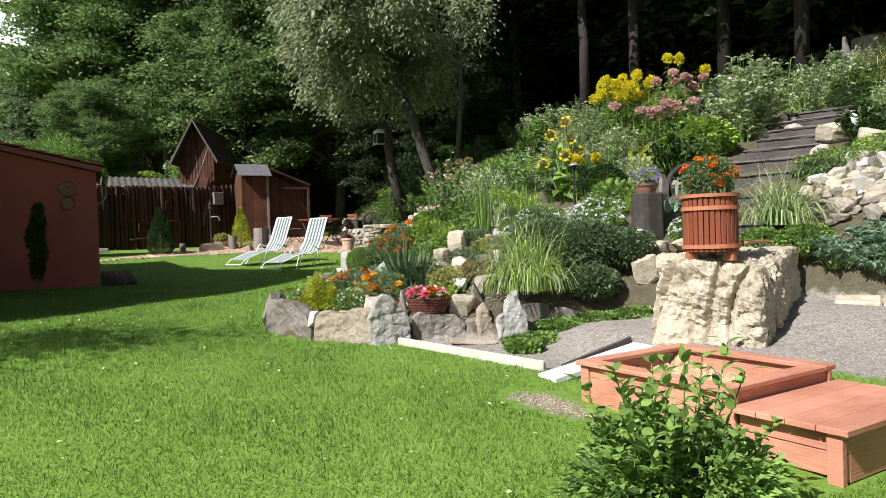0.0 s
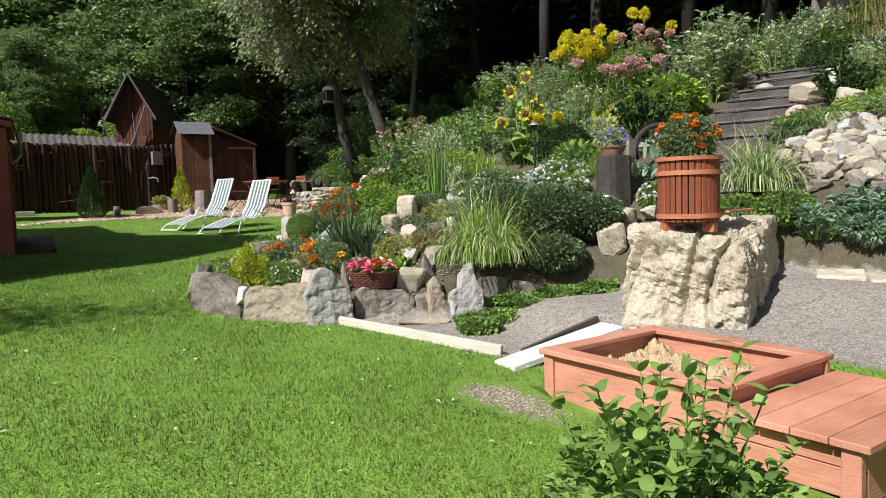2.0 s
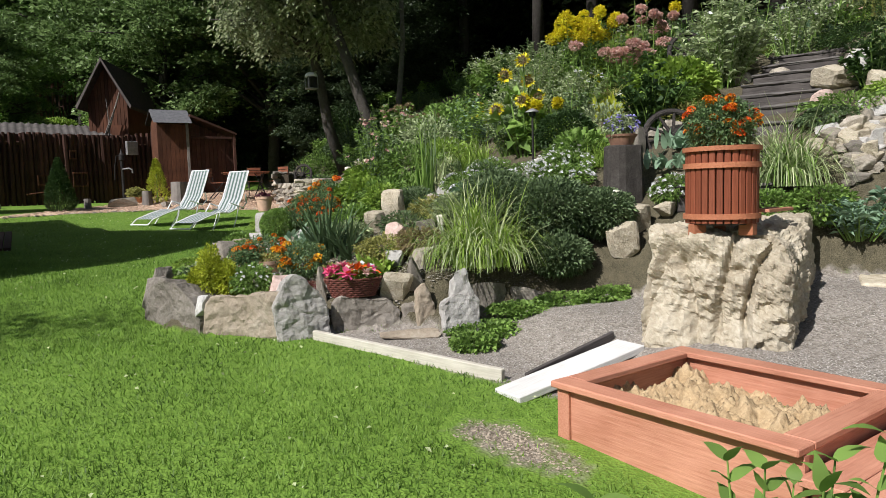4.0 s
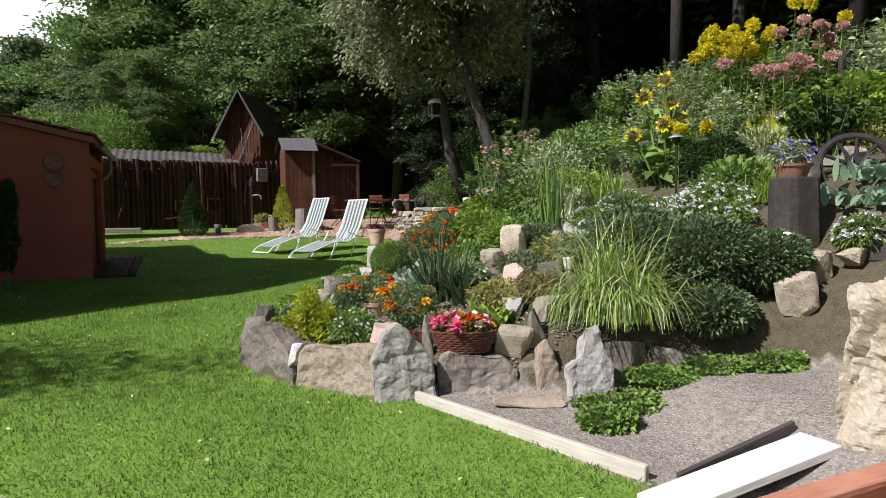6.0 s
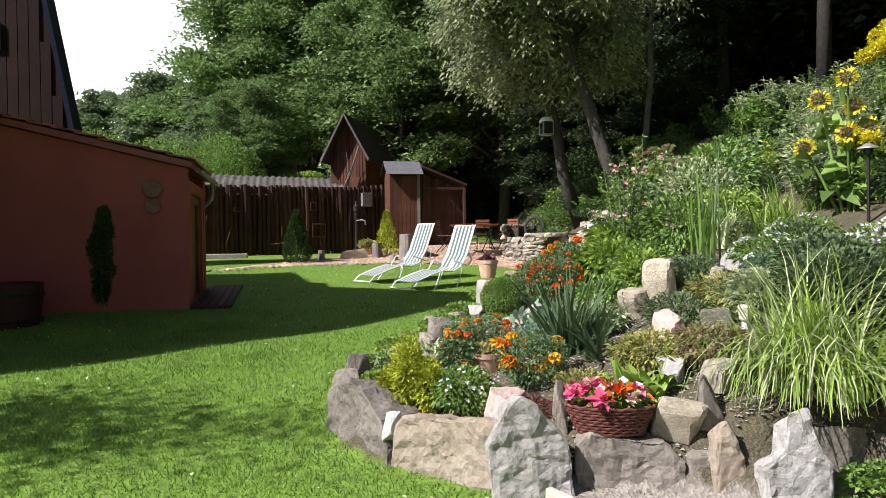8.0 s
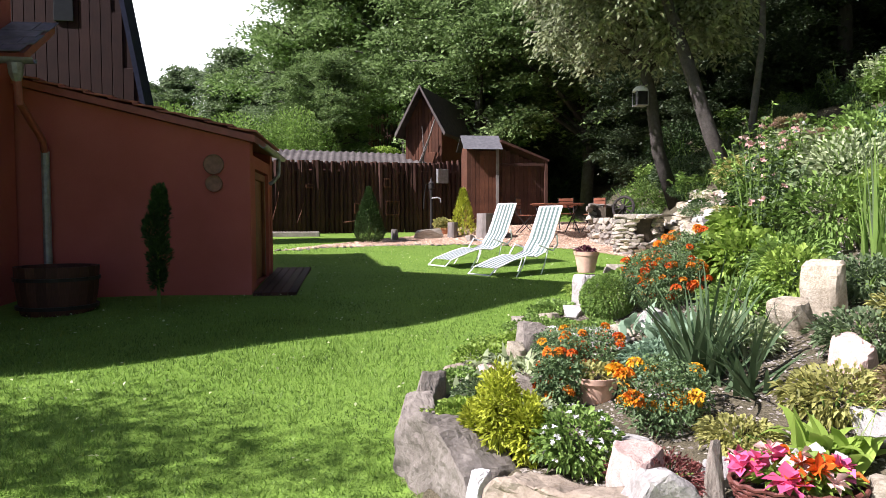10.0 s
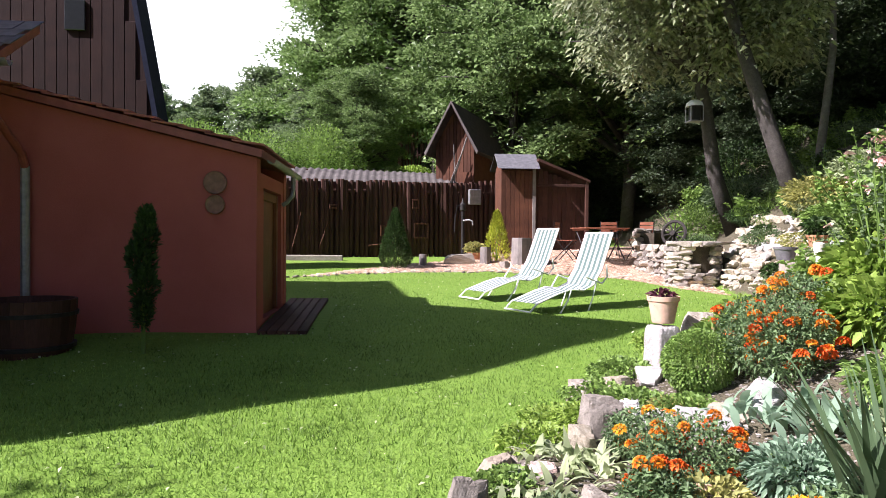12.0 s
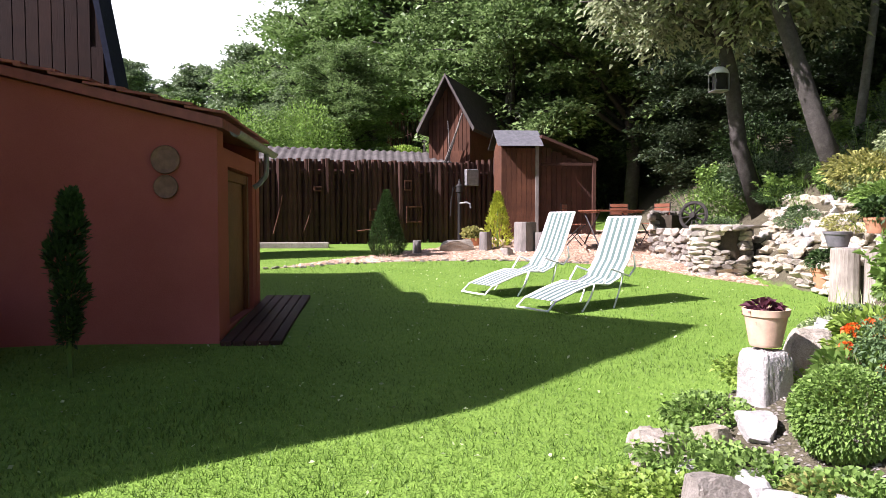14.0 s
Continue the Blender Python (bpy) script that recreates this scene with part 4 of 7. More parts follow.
def build_press(x, y, z):
    t = thing("basket_press", pose(x, y, z, 0, 0, 10), "reddish wooden slatted press basket used as a planter", "planter")
    n, R, H = 30, 0.218, 0.50
    me = None
    for i in range(n):
        a = 2 * math.pi * i / n
        if me is None:
            bm = box(-0.011, -0.0195, 0.03, 0.011, 0.0195, H, 0.004)
            ob = part("stave", bm, PRESS_WOOD, t)
            me = ob.data
        else:
            ob = child("stave", me, t)
        ob.matrix_basis = pose(R * math.cos(a), R * math.sin(a), 0, 0, 0, math.degrees(a))
    for z0, z1 in ((0.06, 0.095), (0.39, 0.425)):
        part("hoop", lathe([(R + 0.012, z0), (R + 0.026, z0), (R + 0.026, z1), (R + 0.012, z1)], 40), PRESS_HOOP, t, "reddish wooden hoop")
    part("rim", lathe([(R - 0.02, H), (R + 0.03, H), (R + 0.03, H + 0.03), (R - 0.02, H + 0.03)], 40), PRESS_HOOP, t)
    for a in (30, 150, 270):
        part("foot", box(0.13, -0.035, -0.05, 0.225, 0.035, 0.029, 0.006), PRESS_HOOP, t).matrix_basis = pose(0, 0, 0, 0, 0, a)
    part("liner", lathe([(R - 0.03, 0.02), (R - 0.02, 0.03), (R - 0.02, H - 0.01), (R - 0.05, H - 0.012)], 32), DARK_METAL, t, "dark inner lining")
    return t


PRESS_HOOP = wood_mat("press_hoop_wood", (0.34, 0.12, 0.06), (0.52, 0.21, 0.11), 0.5, axis=0)
build_press(4.84, 4.36, 1.27)

PLANK_WHITE = wood_mat("chalky_plank", (0.58, 0.56, 0.52), (0.80, 0.79, 0.75), 0.9, axis=1, vary=0.05)
for nm, a, b, h, w, mat, lab in (
        ("edging_board", (2.77, 6.56), (3.47, 4.98), 0.075, 0.045, PALE_BOARD, "narrow pale wooden edging board between lawn and gravel"),
        ("pale_plank", (3.31, 4.73), (4.40, 4.74), 0.02, 0.25, PLANK_WHITE, "broad pale plank lying at the edge of the gravel"),
        ("dark_batten", (3.60, 4.90), (4.42, 4.92), 0.05, 0.03, DARK_BEAM, "thin dark batten on edge behind the pale plank")):
    L = math.hypot(b[0] - a[0], b[1] - a[1])
    ob = part(nm, box(-w / 2, 0, -0.03, w / 2, L, h, 0.006), mat, None)
    z0, z1 = gz(*a), gz(*b)
    ob.matrix_basis = pose(a[0], a[1], z0, math.degrees(math.atan2(z1 - z0, L)), 0, math.degrees(math.atan2(-(b[0] - a[0]), b[1] - a[1])))
    tagged(ob, lab, "board")


# ---- loungers ----
def build_lounger(x, y, rz):
    t = thing("sun_lounger", pose(x, y, gz(x, y), 0, 0, rz), "reclining sun lounger with green and white striped fabric", "sun lounger", "sun loungers on the lawn")
    W = 0.56
    prof = [(0.0, 0.04), (0.12, 0.15), (0.48, 0.27), (0.72, 0.33), (0.96, 0.31), (1.14, 0.38), (1.30, 0.60), (1.44, 0.94), (1.50, 1.09), (1.52, 1.13)]
    for s in (-W / 2, W / 2):
        part("side_rail", tube([(a, s, b) for a, b in prof], 0.012, 8), WHITE_PAINT, t)
    part("foot_bar", tube([(0.0, -W / 2, 0.05), (0.0, W / 2, 0.05)], 0.012, 8), WHITE_PAINT, t)
    part("head_bar", tube([(1.52, -W / 2, 1.13), (1.52, W / 2, 1.13)], 0.012, 8), WHITE_PAINT, t)
    for s in (-W / 2 - 0.015, W / 2 + 0.015):
        part("leg", tube([(0.72, s, 0.33), (0.66, s, 0.18), (0.52, s, 0.0)], 0.011, 8), WHITE_PAINT, t)
        part("leg", tube([(1.20, s, 0.46), (1.12, s, 0.2), (1.03, s, 0.0)], 0.011, 8), WHITE_PAINT, t)
        part("armrest", tube([(0.86, s, 0.33), (0.98, s, 0.50), (1.30, s, 0.40), (1.40, s, 0.50), (1.38, s, 0.66)], 0.013, 8), WHITE_PAINT, t)
    # sling of separate woven stripes
    pts = [Vector((a, 0, b + 0.008)) for a, b in prof[1:]]
    fine = []
    for p, q in zip(pts, pts[1:]):
        for i in range(4):
            fine.append(p.lerp(q, i / 4))
    fine.append(pts[-1])
    ns = 11
    for i in range(ns):
        bm = bmesh.new()
        y0 = -W / 2 + 0.008 + i * (W - 0.016) / ns
        y1 = y0 + (W - 0.016) / ns
        rows = []
        for j, p in enumerate(fine):
            sag = -0.018 * math.sin(math.pi * j / (len(fine) - 1))
            rows.append([bm.verts.new((p.x, y0, p.z + sag)), bm.verts.new((p.x, y1, p.z + sag)), bm.verts.new((p.x, y1, p.z + sag - 0.004)), bm.verts.new((p.x, y0, p.z + sag - 0.004))])
        for a, b in zip(rows, rows[1:]):
            for c in range(4):
                bm.faces.new((a[c], a[(c + 1) % 4], b[(c + 1) % 4], b[c]))
        bm.faces.new(rows[0][::-1])
        bm.faces.new(rows[-1])
        bmesh.ops.recalc_face_normals(bm, faces=bm.faces)
        part("stripe", bm, FABRIC_G if i % 2 else FABRIC_W, t)
    return t


FABRIC_W = plain_mat("white_sling", (0.40, 0.41, 0.41), 0.8, 0, 0.06, scale=200)
FABRIC_G = plain_mat("green_grey_sling", (0.075, 0.12, 0.10), 0.8, 0, 0.1, scale=200)
build_lounger(3.36, 15.02, 27)
build_lounger(2.82, 16.20, 25)


# ---- border stones of the rock garden ----
def face_stone(a, b, top, depth, mat, seed, label, back=0.86):
    """A broken slab on edge from a to b in plan; top is its upper outline, as shares of the length and metres."""
    L = math.hypot(b[0] - a[0], b[1] - a[1])
    prof = [(0.0, -0.12)] + [(u * L, h) for u, h in top] + [(L, -0.12)]
    bm = bmesh.new()
    f = [bm.verts.new((x, 0.02 * h, h)) for x, h in prof]
    g = [bm.verts.new((L / 2 + (x - L / 2) * back, depth, h * back)) for x, h in prof]
    bm.faces.new(f)
    bm.faces.new(g[::-1])
    for i in range(len(prof)):
        j = (i + 1) % len(prof)
        bm.faces.new((f[i], g[i], g[j], f[j]))
    bmesh.ops.recalc_face_normals(bm, faces=bm.faces)
    bmesh.ops.bevel(bm, geom=bm.edges, offset=0.022, segments=2, profile=0.6, affect="EDGES")
    bmesh.ops.triangulate(bm, faces=bm.faces)
    for k in range(5):
        long = [e for e in bm.edges if e.calc_length() > 0.045]
        if long:
            bmesh.ops.subdivide_edges(bm, edges=long, cuts=1)
            bmesh.ops.triangulate(bm, faces=[q for q in bm.faces if len(q.verts) > 3])
    bm.normal_update()
    off = Vector((seed * 1.7, seed * 0.9, 3.1))
    mv = []
    for v in bm.verts:
        n = noise.fractal(v.co * 3.2 + off, 0.8, 2.1, 3) * 0.020 + noise.fractal(v.co * 11 + off, 0.8, 2.1, 4) * 0.016
        crack = max(0.0, 0.07 - abs(noise.noise(v.co * 3.0 + off * 2))) / 0.07
        mv.append(v.normal * (n - 0.007 * crack))
    for v, m in zip(bm.verts, mv):
        v.co += m
    ob = part("stone", bm, mat, None)
    ob.matrix_basis = pose(a[0], a[1], 0.02 + 0.06 * (a[1] + b[1]) / 2, 0, 0, math.degrees(math.atan2(b[1] - a[1], b[0] - a[0])))
    return tagged(ob, label, "stone", "border stones")


face_stone((1.72, 8.02), (2.04, 7.24), ((0.02, 0.20), (0.14, 0.32), (0.34, 0.40), (0.62, 0.36), (0.9, 0.22), (1.0, 0.08)), 0.34, GREY_STONE, 1, "dark grey-brown slab of stone at the rounded end of the bed")
face_stone((2.03, 7.23), (2.57, 6.67), ((0.08, 0.26), (0.16, 0.33), (0.55, 0.34), (0.8, 0.37), (1.0, 0.36)), 0.26, BUFF_STONE, 2, "broad buff slab of stone set on edge beside the lawn")
face_stone((2.50, 6.63), (2.92, 6.58), ((-0.06, 0.27), (0.20, 0.50), (0.40, 0.53), (0.98, 0.31), (1.02, 0.12)), 0.28, LIGHT_STONE, 3, "pointed pale grey stone standing at the edge of the bed")
face_stone((2.95, 6.66), (3.52, 6.48), ((0.02, 0.24), (0.14, 0.30), (0.82, 0.27), (1.0, 0.14)), 0.36, GREY_STONE, 4, "dark grey slab that carries the flower basket")
face_stone((3.54, 6.50), (3.73, 6.43), ((0.05, 0.20), (0.9, 0.22)), 0.2, GREY_STONE, 5, "small dark square stone in the border")
face_stone((3.62, 6.40), (3.82, 6.36), ((0.1, 0.36), (0.4, 0.40), (0.9, 0.14)), 0.14, BUFF_STONE, 6, "thin brown wedge of stone leaning in the border")
face_stone((3.72, 6.10), (4.02, 6.02), ((-0.1, 0.27), (0.2, 0.34), (0.27, 0.52), (0.6, 0.56), (0.75, 0.40), (0.95, 0.28)), 0.2, WHITE_STONE, 7, "upright whitish stone beside the striped grass", 0.8)
edge = [  # x, y, size, seed, material, turn, sink
    (2.07, 7.24, (0.10, 0.09, 0.19), 17, PALE_STONE, 30, -0.12), (4.25, 6.42, (0.6, 0.3, 0.36), 18, GREY_STONE, 0, 0.06), (4.75, 6.3, (0.4, 0.24, 0.3), 20, GREY_STONE, -20, 0.06),
    (1.86, 8.25, (0.4, 0.26, 0.36), 21, GREY_STONE, 85, 0.08), (1.98, 8.72, (0.34, 0.2, 0.42), 22, GREY_STONE, 70, 0.08), (2.2, 9.2, (0.4, 0.24, 0.3), 23, BUFF_STONE, 60, 0.08), (2.45, 9.75, (0.28, 0.2, 0.26), 24, LIGHT_STONE, 50, 0.08),
    (2.98, 10.02, (0.22, 0.18, 0.30), 25, LIGHT_STONE, 55, 0.03), (3.12, 10.34, (0.2, 0.16, 0.27), 26, LIGHT_STONE, 45, 0.03)]
for i, (x, y, s, sd, mt, rz, sk) in enumerate(edge):
    rock(x, y, s, sd, mt, rz, sk, z=min(gz(x, y), 0.02 + 0.06 * y + 0.05), sub=4, label={PALE_STONE: "upright rough whitish stone", BUFF_STONE: "buff-brown slab of stone set on edge round the bed"}.get(mt, ""))
ob = part("flat_stone", rock_bm((0.5, 0.2, 0.07), 88, 3), BUFF_STONE, None)
ob.matrix_basis = pose(3.46, 6.24, gz(3.46, 6.24) - 0.01, 0, 0, -19)
tagged(ob, "thin flat buff stone lying on the gravel", "stone")

# ---- trees ----
BARK = stone_mat("grey_bark", (0.05, 0.045, 0.04), (0.12, 0.105, 0.09), (0.24, 0.22, 0.20), 9, vary=0.3)


def limb_paths(base, top, n, rnd, spread, r0, low=0.35):
    """Trunk and limbs as (points, radii)."""
    out = []
    base, top = Vector(base), Vector(top)
    tr = [base.lerp(top, s) + Vector((rnd.uniform(-.12, .12), rnd.uniform(-.12, .12), 0)) * (1 if 0 < s < 1 else 0) for s in np.linspace(0, 1, 7)]
    out.append((tr, [r0 * (1 - 0.75 * s) for s in np.linspace(0, 1, 7)]))
    for i in range(n):
        s = rnd.uniform(low, 0.98)
        a = rnd.uniform(0, 6.28)
        p = base.lerp(top, s)
        L = spread * rnd.uniform(0.6, 1.0) * (1.1 - 0.5 * s)
        e = p + Vector((math.cos(a) * L, math.sin(a) * L, L * rnd.uniform(0.1, 0.7)))
        mid = p.lerp(e, 0.5) + Vector((0, 0, 0.12 * L))
        r = r0 * (1 - 0.7 * s) * 0.5
        out.append(([p, mid, e], [r, r * 0.6, r * 0.2]))
    return out


def tree(name, x, y, label, key, height_m, base_h, spread, nleaf, leaf, seed, lean=(0, 0), r0=0.16, limbs=16, hang=0.0, z=None, trunks=1, group="", bark=None, low=0.35, clump=(0.18, 0.36)):
    rnd = random.Random(seed)
    rng = np.random.default_rng(seed)
    t = thing(name, pose(x, y, (gz(x, y) if z is None else z) - 0.05), label, "tree", group)
    bm = bmesh.new()
    arms = []
    for k in range(trunks):
        b = Vector((rnd.uniform(-.3, .3) * (trunks > 1) + 0.35 * k, rnd.uniform(-.2, .2) * (trunks > 1), 0))
        top = b + Vector((lean[0] * (1 + 0.3 * k), lean[1], height_m * (1 - 0.08 * k)))
        for pts, rad in limb_paths(b, top, limbs, rnd, spread, r0, low):
            if len(pts) == 3 and pts[2].z < base_h:
                continue
            add_tube(bm, pts, rad, 9 if len(pts) > 3 else 6)
            if len(pts) == 3:
                arms.append([np.array(p) for p in pts])
        arms.append([np.array(top), np.array(top), np.array(top)])
    part("trunk", bm, bark or BARK, t, "grey-brown bark", smooth=True)
    ch = []
    tw = 4
    per = max(6, nleaf // (len(arms) * tw))
    for p0, p1, p2 in arms:
        for j in range(tw):
            q = rng.uniform(0.3, 1.1)
            e = p0 * (1 - q) ** 2 + 2 * p1 * q * (1 - q) + p2 * q * q + rng.normal(0, spread * 0.09, 3)
            if e[2] < base_h:
                continue
            c = spread * rng.uniform(*clump)
            p = rng.normal(0, 0.45, (per, 3)) * np.array([c, c, c * (0.9 if hang else 0.3)])
            r = np.hypot(p[:, 0], p[:, 1])
            d = np.stack([p[:, 0], p[:, 1], 0.25 * c + 0 * r], 1)
            d /= np.linalg.norm(d, axis=1)[:, None] + 1e-9
            p[:, 2] -= 0.3 * r + (np.abs(rng.normal(0, hang, per)) if hang else 0)
            ch.append(leaves_np(p + e, d, leaf, leaf * 0.55, rng, 0.5 if hang else 0.3, -0.4 if hang else 0.1))
    v, f = join_np(ch)
    child("crown", np_mesh("crown", v, f, LM[key]), t)
    return t



# ---- trees, woods ----
BARK_MID = stone_mat("grey_brown_bark", (0.025, 0.021, 0.018), (0.06, 0.052, 0.044), (0.13, 0.118, 0.105), 9, vary=0.3)
# bark nearly black, the wood's shade put into it; also the wheels' dark timber
BARK_DARK = stone_mat("dark_bark", (0.016, 0.014, 0.012), (0.035, 0.03, 0.026), (0.07, 0.062, 0.055), 9, vary=0.3)
tree("apple_tree", -5.2, 7.3, "small apple tree beside the house that dapples the lawn", "green", 5.6, 3.6, 1.9, 3600, 0.1, 51, r0=0.12, limbs=12)
tree("silver_leaved_tree", 8.75, 19.6, "leaning grey-barked tree with hanging silvery leaves", "birch", 8.0, 3.6, 3.0, 42000, 0.125, 21, lean=(-2.5, -0.7), r0=0.17, limbs=44, hang=0.16, z=2.1, clump=(0.12, 0.26), bark=BARK_MID)
tree("silver_leaved_tree", 9.05, 17.5, "leaning grey-barked tree with a curved trunk", "birch", 8.0, 4.6, 2.5, 22000, 0.125, 22, lean=(-3.1, 0.4), r0=0.17, limbs=26, hang=0.16, z=2.2, clump=(0.12, 0.24), bark=BARK_MID)
tree("slim_tree", 9.9, 18.6, "slim dark trunk in the shade of the wood", "birch", 7.5, 4.2, 1.8, 6000, 0.12, 23, lean=(0.8, 0.2), r0=0.09, limbs=10, hang=0.4)
w1 = tree("leafy_tree", 6.2, 31.5, "tall broad green tree behind the fence", "walnut", 10, 3.0, 4.6, 74000, 0.20, 31, r0=0.25, limbs=64, group="trees behind the fence", low=0.22, clump=(0.12, 0.25), bark=BARK_MID)
for x, y, s, rz in ((-0.5, 44.5, 1.3, 160), (0.0, 34.0, 0.56, 30), (10.0, 30, 1.05, 70), (13, 35, 1.2, 200), (3.8, 39, 1.3, 250), (9, 42, 1.5, 300), (1.0, 46, 1.35, 130)):
    copy_thing(w1, pose(x, y, gz(x, y), 0, 0, rz) @ Matrix.Diagonal((s, s, s, 1)))
w2 = tree("distant_tree", -9.5, 64, "distant green tree with haze put into its greyed leaves", "distant", 8, 0.3, 4.0, 26000, 0.34, 33, r0=0.22, limbs=40, group="distant trees", low=0.06, clump=(0.16, 0.3))
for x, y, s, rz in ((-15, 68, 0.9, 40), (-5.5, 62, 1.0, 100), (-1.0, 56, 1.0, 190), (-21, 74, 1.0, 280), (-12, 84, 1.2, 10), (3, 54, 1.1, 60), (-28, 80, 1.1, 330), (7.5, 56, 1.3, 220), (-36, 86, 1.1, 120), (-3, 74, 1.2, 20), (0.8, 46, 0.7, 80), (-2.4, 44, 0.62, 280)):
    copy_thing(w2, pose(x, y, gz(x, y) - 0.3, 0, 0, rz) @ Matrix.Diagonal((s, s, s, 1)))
f1 = tree("forest_tree", 13.2, 26, "tall forest tree with deep shade put into its dark leaves", "forest", 15, 3.6, 4.8, 46000, 0.32, 41, r0=0.17, bark=BARK_DARK, limbs=46, group="dark forest on the hilltop", low=0.3)
f2 = tree("forest_tree", 18, 24, "dense forest tree with low branches, leaves darkened in place of shade", "forest", 13, 0.2, 3.6, 46000, 0.34, 42, r0=0.16, bark=BARK_DARK, limbs=60, group="dark forest on the hilltop", low=0.03, clump=(0.25, 0.42))
rnd = random.Random(77)
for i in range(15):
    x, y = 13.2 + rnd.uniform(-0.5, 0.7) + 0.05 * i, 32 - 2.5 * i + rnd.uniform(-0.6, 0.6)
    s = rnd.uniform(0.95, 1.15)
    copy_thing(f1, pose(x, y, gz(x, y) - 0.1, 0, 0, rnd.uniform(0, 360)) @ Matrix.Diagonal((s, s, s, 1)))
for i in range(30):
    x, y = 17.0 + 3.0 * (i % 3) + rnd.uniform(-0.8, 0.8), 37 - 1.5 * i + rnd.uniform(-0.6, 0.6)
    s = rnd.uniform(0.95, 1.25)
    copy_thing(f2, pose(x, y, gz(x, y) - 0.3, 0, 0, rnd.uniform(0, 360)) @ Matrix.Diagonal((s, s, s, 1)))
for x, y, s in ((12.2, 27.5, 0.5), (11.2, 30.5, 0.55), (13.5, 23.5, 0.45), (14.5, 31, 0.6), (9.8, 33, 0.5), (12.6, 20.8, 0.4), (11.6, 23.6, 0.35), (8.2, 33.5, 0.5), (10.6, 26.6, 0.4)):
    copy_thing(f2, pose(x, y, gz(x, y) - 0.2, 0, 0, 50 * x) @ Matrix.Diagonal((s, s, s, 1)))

# flat sheet far away behind the valley, glowing in place of pale haze
HAZE, hnt, hb = nodes_of("glowing_haze", 1.0)
hb.inputs["Emission Color"].default_value = (1.0, 1.0, 1.0, 1)
hb.inputs["Emission Strength"].default_value = 1.1
me = np_mesh("backdrop", [(-420, 250, -20), (140, 420, -20), (140, 420, 260), (-420, 250, 260)], [(0, 1, 2, 3)], HAZE)
tagged(new("backdrop", me), "glowing white sheet in place of the hazy sky over the valley", "sky", kind="structure")


# shrubs and the far fence on the sunny slope behind the shelter
for i, (x, y, r, h, key) in enumerate(((-3.2, 31, 1.8, 4.2, "green"), (-1.0, 32, 1.7, 4.4, "green"), (-6, 33, 2.0, 4.4, "green"), (2.4, 38.0, 1.3, 1.4, "bright"), (4.9, 37, 1.4, 3.0, "green"))):
    shrub("hedge_shrub", x, y, r, h, key, 13000, 0.14, "green leafy shrub on the slope behind the fence", 300 + i, group="shrubs behind the fence", lumps=9, shell=0.12, lump=0.65)


def far_fence():
    t = thing("slope_fence", pose(0, 0, 0), "dark weathered picket fence climbing the far slope", "fence")
    me = None
    for i in range(26):
        x, y = 1.9 + i * 0.155, 40.5 + i * 0.10
        z = gz(x, y) + 0.9 + 0.045 * i
        if me is None:
            ob = part("picket", box(-0.035, -0.012, 0, 0.035, 0.012, 1.7, 0.004), DARK_WOOD, t)
            me = ob.data
        else:
            ob = child("picket", me, t)
        ob.matrix_basis = pose(x, y, z, 0, (i * 37 % 5) - 2, 0)
    for h in (0.4, 1.35):
        z0, z1 = gz(1.9, 40.5) + 0.9 + h, gz(5.8, 43) + 0.9 + 1.12 + h
        part("rail", tube([(1.8, 40.53, z0), (5.9, 43.05, z1)], 0.04, 6), DARK_WOOD, t)
    for x, y in ((2.0, 40.55), (3.9, 41.8), (5.7, 42.97)):
        part("post", tube([(x, y, gz(x, y) - 0.3), (x, y, gz(x, y) + 2.6 + 0.29 * (x - 2))], 0.06, 7), DARK_WOOD, t)


far_fence()

# ---- steps of dark sleepers ----
def build_steps():
    t = thing("garden_steps", pose(0, 0, 0), "worn steps of dark weathered timber sleepers up the slope", "steps", kind="structure")
    rs = random.Random(6)
    ax, ay, bx, by, n = 6.3, 5.44, 10.7, 7.33, 9
    for i in range(n):
        q = i / (n - 1)
        x, y = ax + (bx - ax) * q, ay + (by - ay) * q
        w = 0.50 if i > 2 else 0.42
        turn = 23 + rs.uniform(-5, 5)
        # treads in a lighter grey than the risers, so the tops read as lit
        for nm, dims, mat in (("riser", (-0.03, -w + 0.02, -0.20, 0.12, w - 0.02, 0.018, 0.012), DARK_BEAM), ("tread", (-0.05, -w, 0.02, 0.52, w, 0.055, 0.012), TREAD)):
            bm = box(*dims)
            bmesh.ops.subdivide_edges(bm, edges=[e for e in bm.edges if e.calc_length() > 0.3], cuts=6)
            for v in bm.verts:
                v.co += Vector((rs.uniform(-.008, .008), 0, rs.uniform(-.006, .006)))
            ob = part(nm, bm, mat, t)
            ob.matrix_basis = pose(x, y, gz(x, y) + 0.07, 0, rs.uniform(-1.5, 1.5), turn)


TREAD = wood_mat("lit_grey_tread", (0.05, 0.045, 0.041), (0.17, 0.155, 0.142), 0.9, axis=1, vary=0.5)
build_steps()

# ---- loose stones: a few broken shapes, laid at many sizes ----
POOL = {}
for key, mt in (("g", GREY_STONE), ("w", WHITE_STONE), ("l", LIME), ("p", PINK_STONE), ("d", WALL_STONE)):
    POOL[key] = []
    for i in range(5):
        bm = rock_bm((1, 1, 1), 60 + i + ord(key), 3 if i < 3 else 2, 0.16, 9)
        me = bpy.data.meshes.new("stone")
        bm.to_mesh(me)
        bm.free()
        me.materials.append(mt)
        POOL[key].append(me)
STONE_WORDS = {"g": "rough grey-brown field stone", "w": "rough whitish stone", "l": "pale cream limestone piece", "p": "pinkish broken stone", "d": "buff weathered stone"}
rs = random.Random(12)


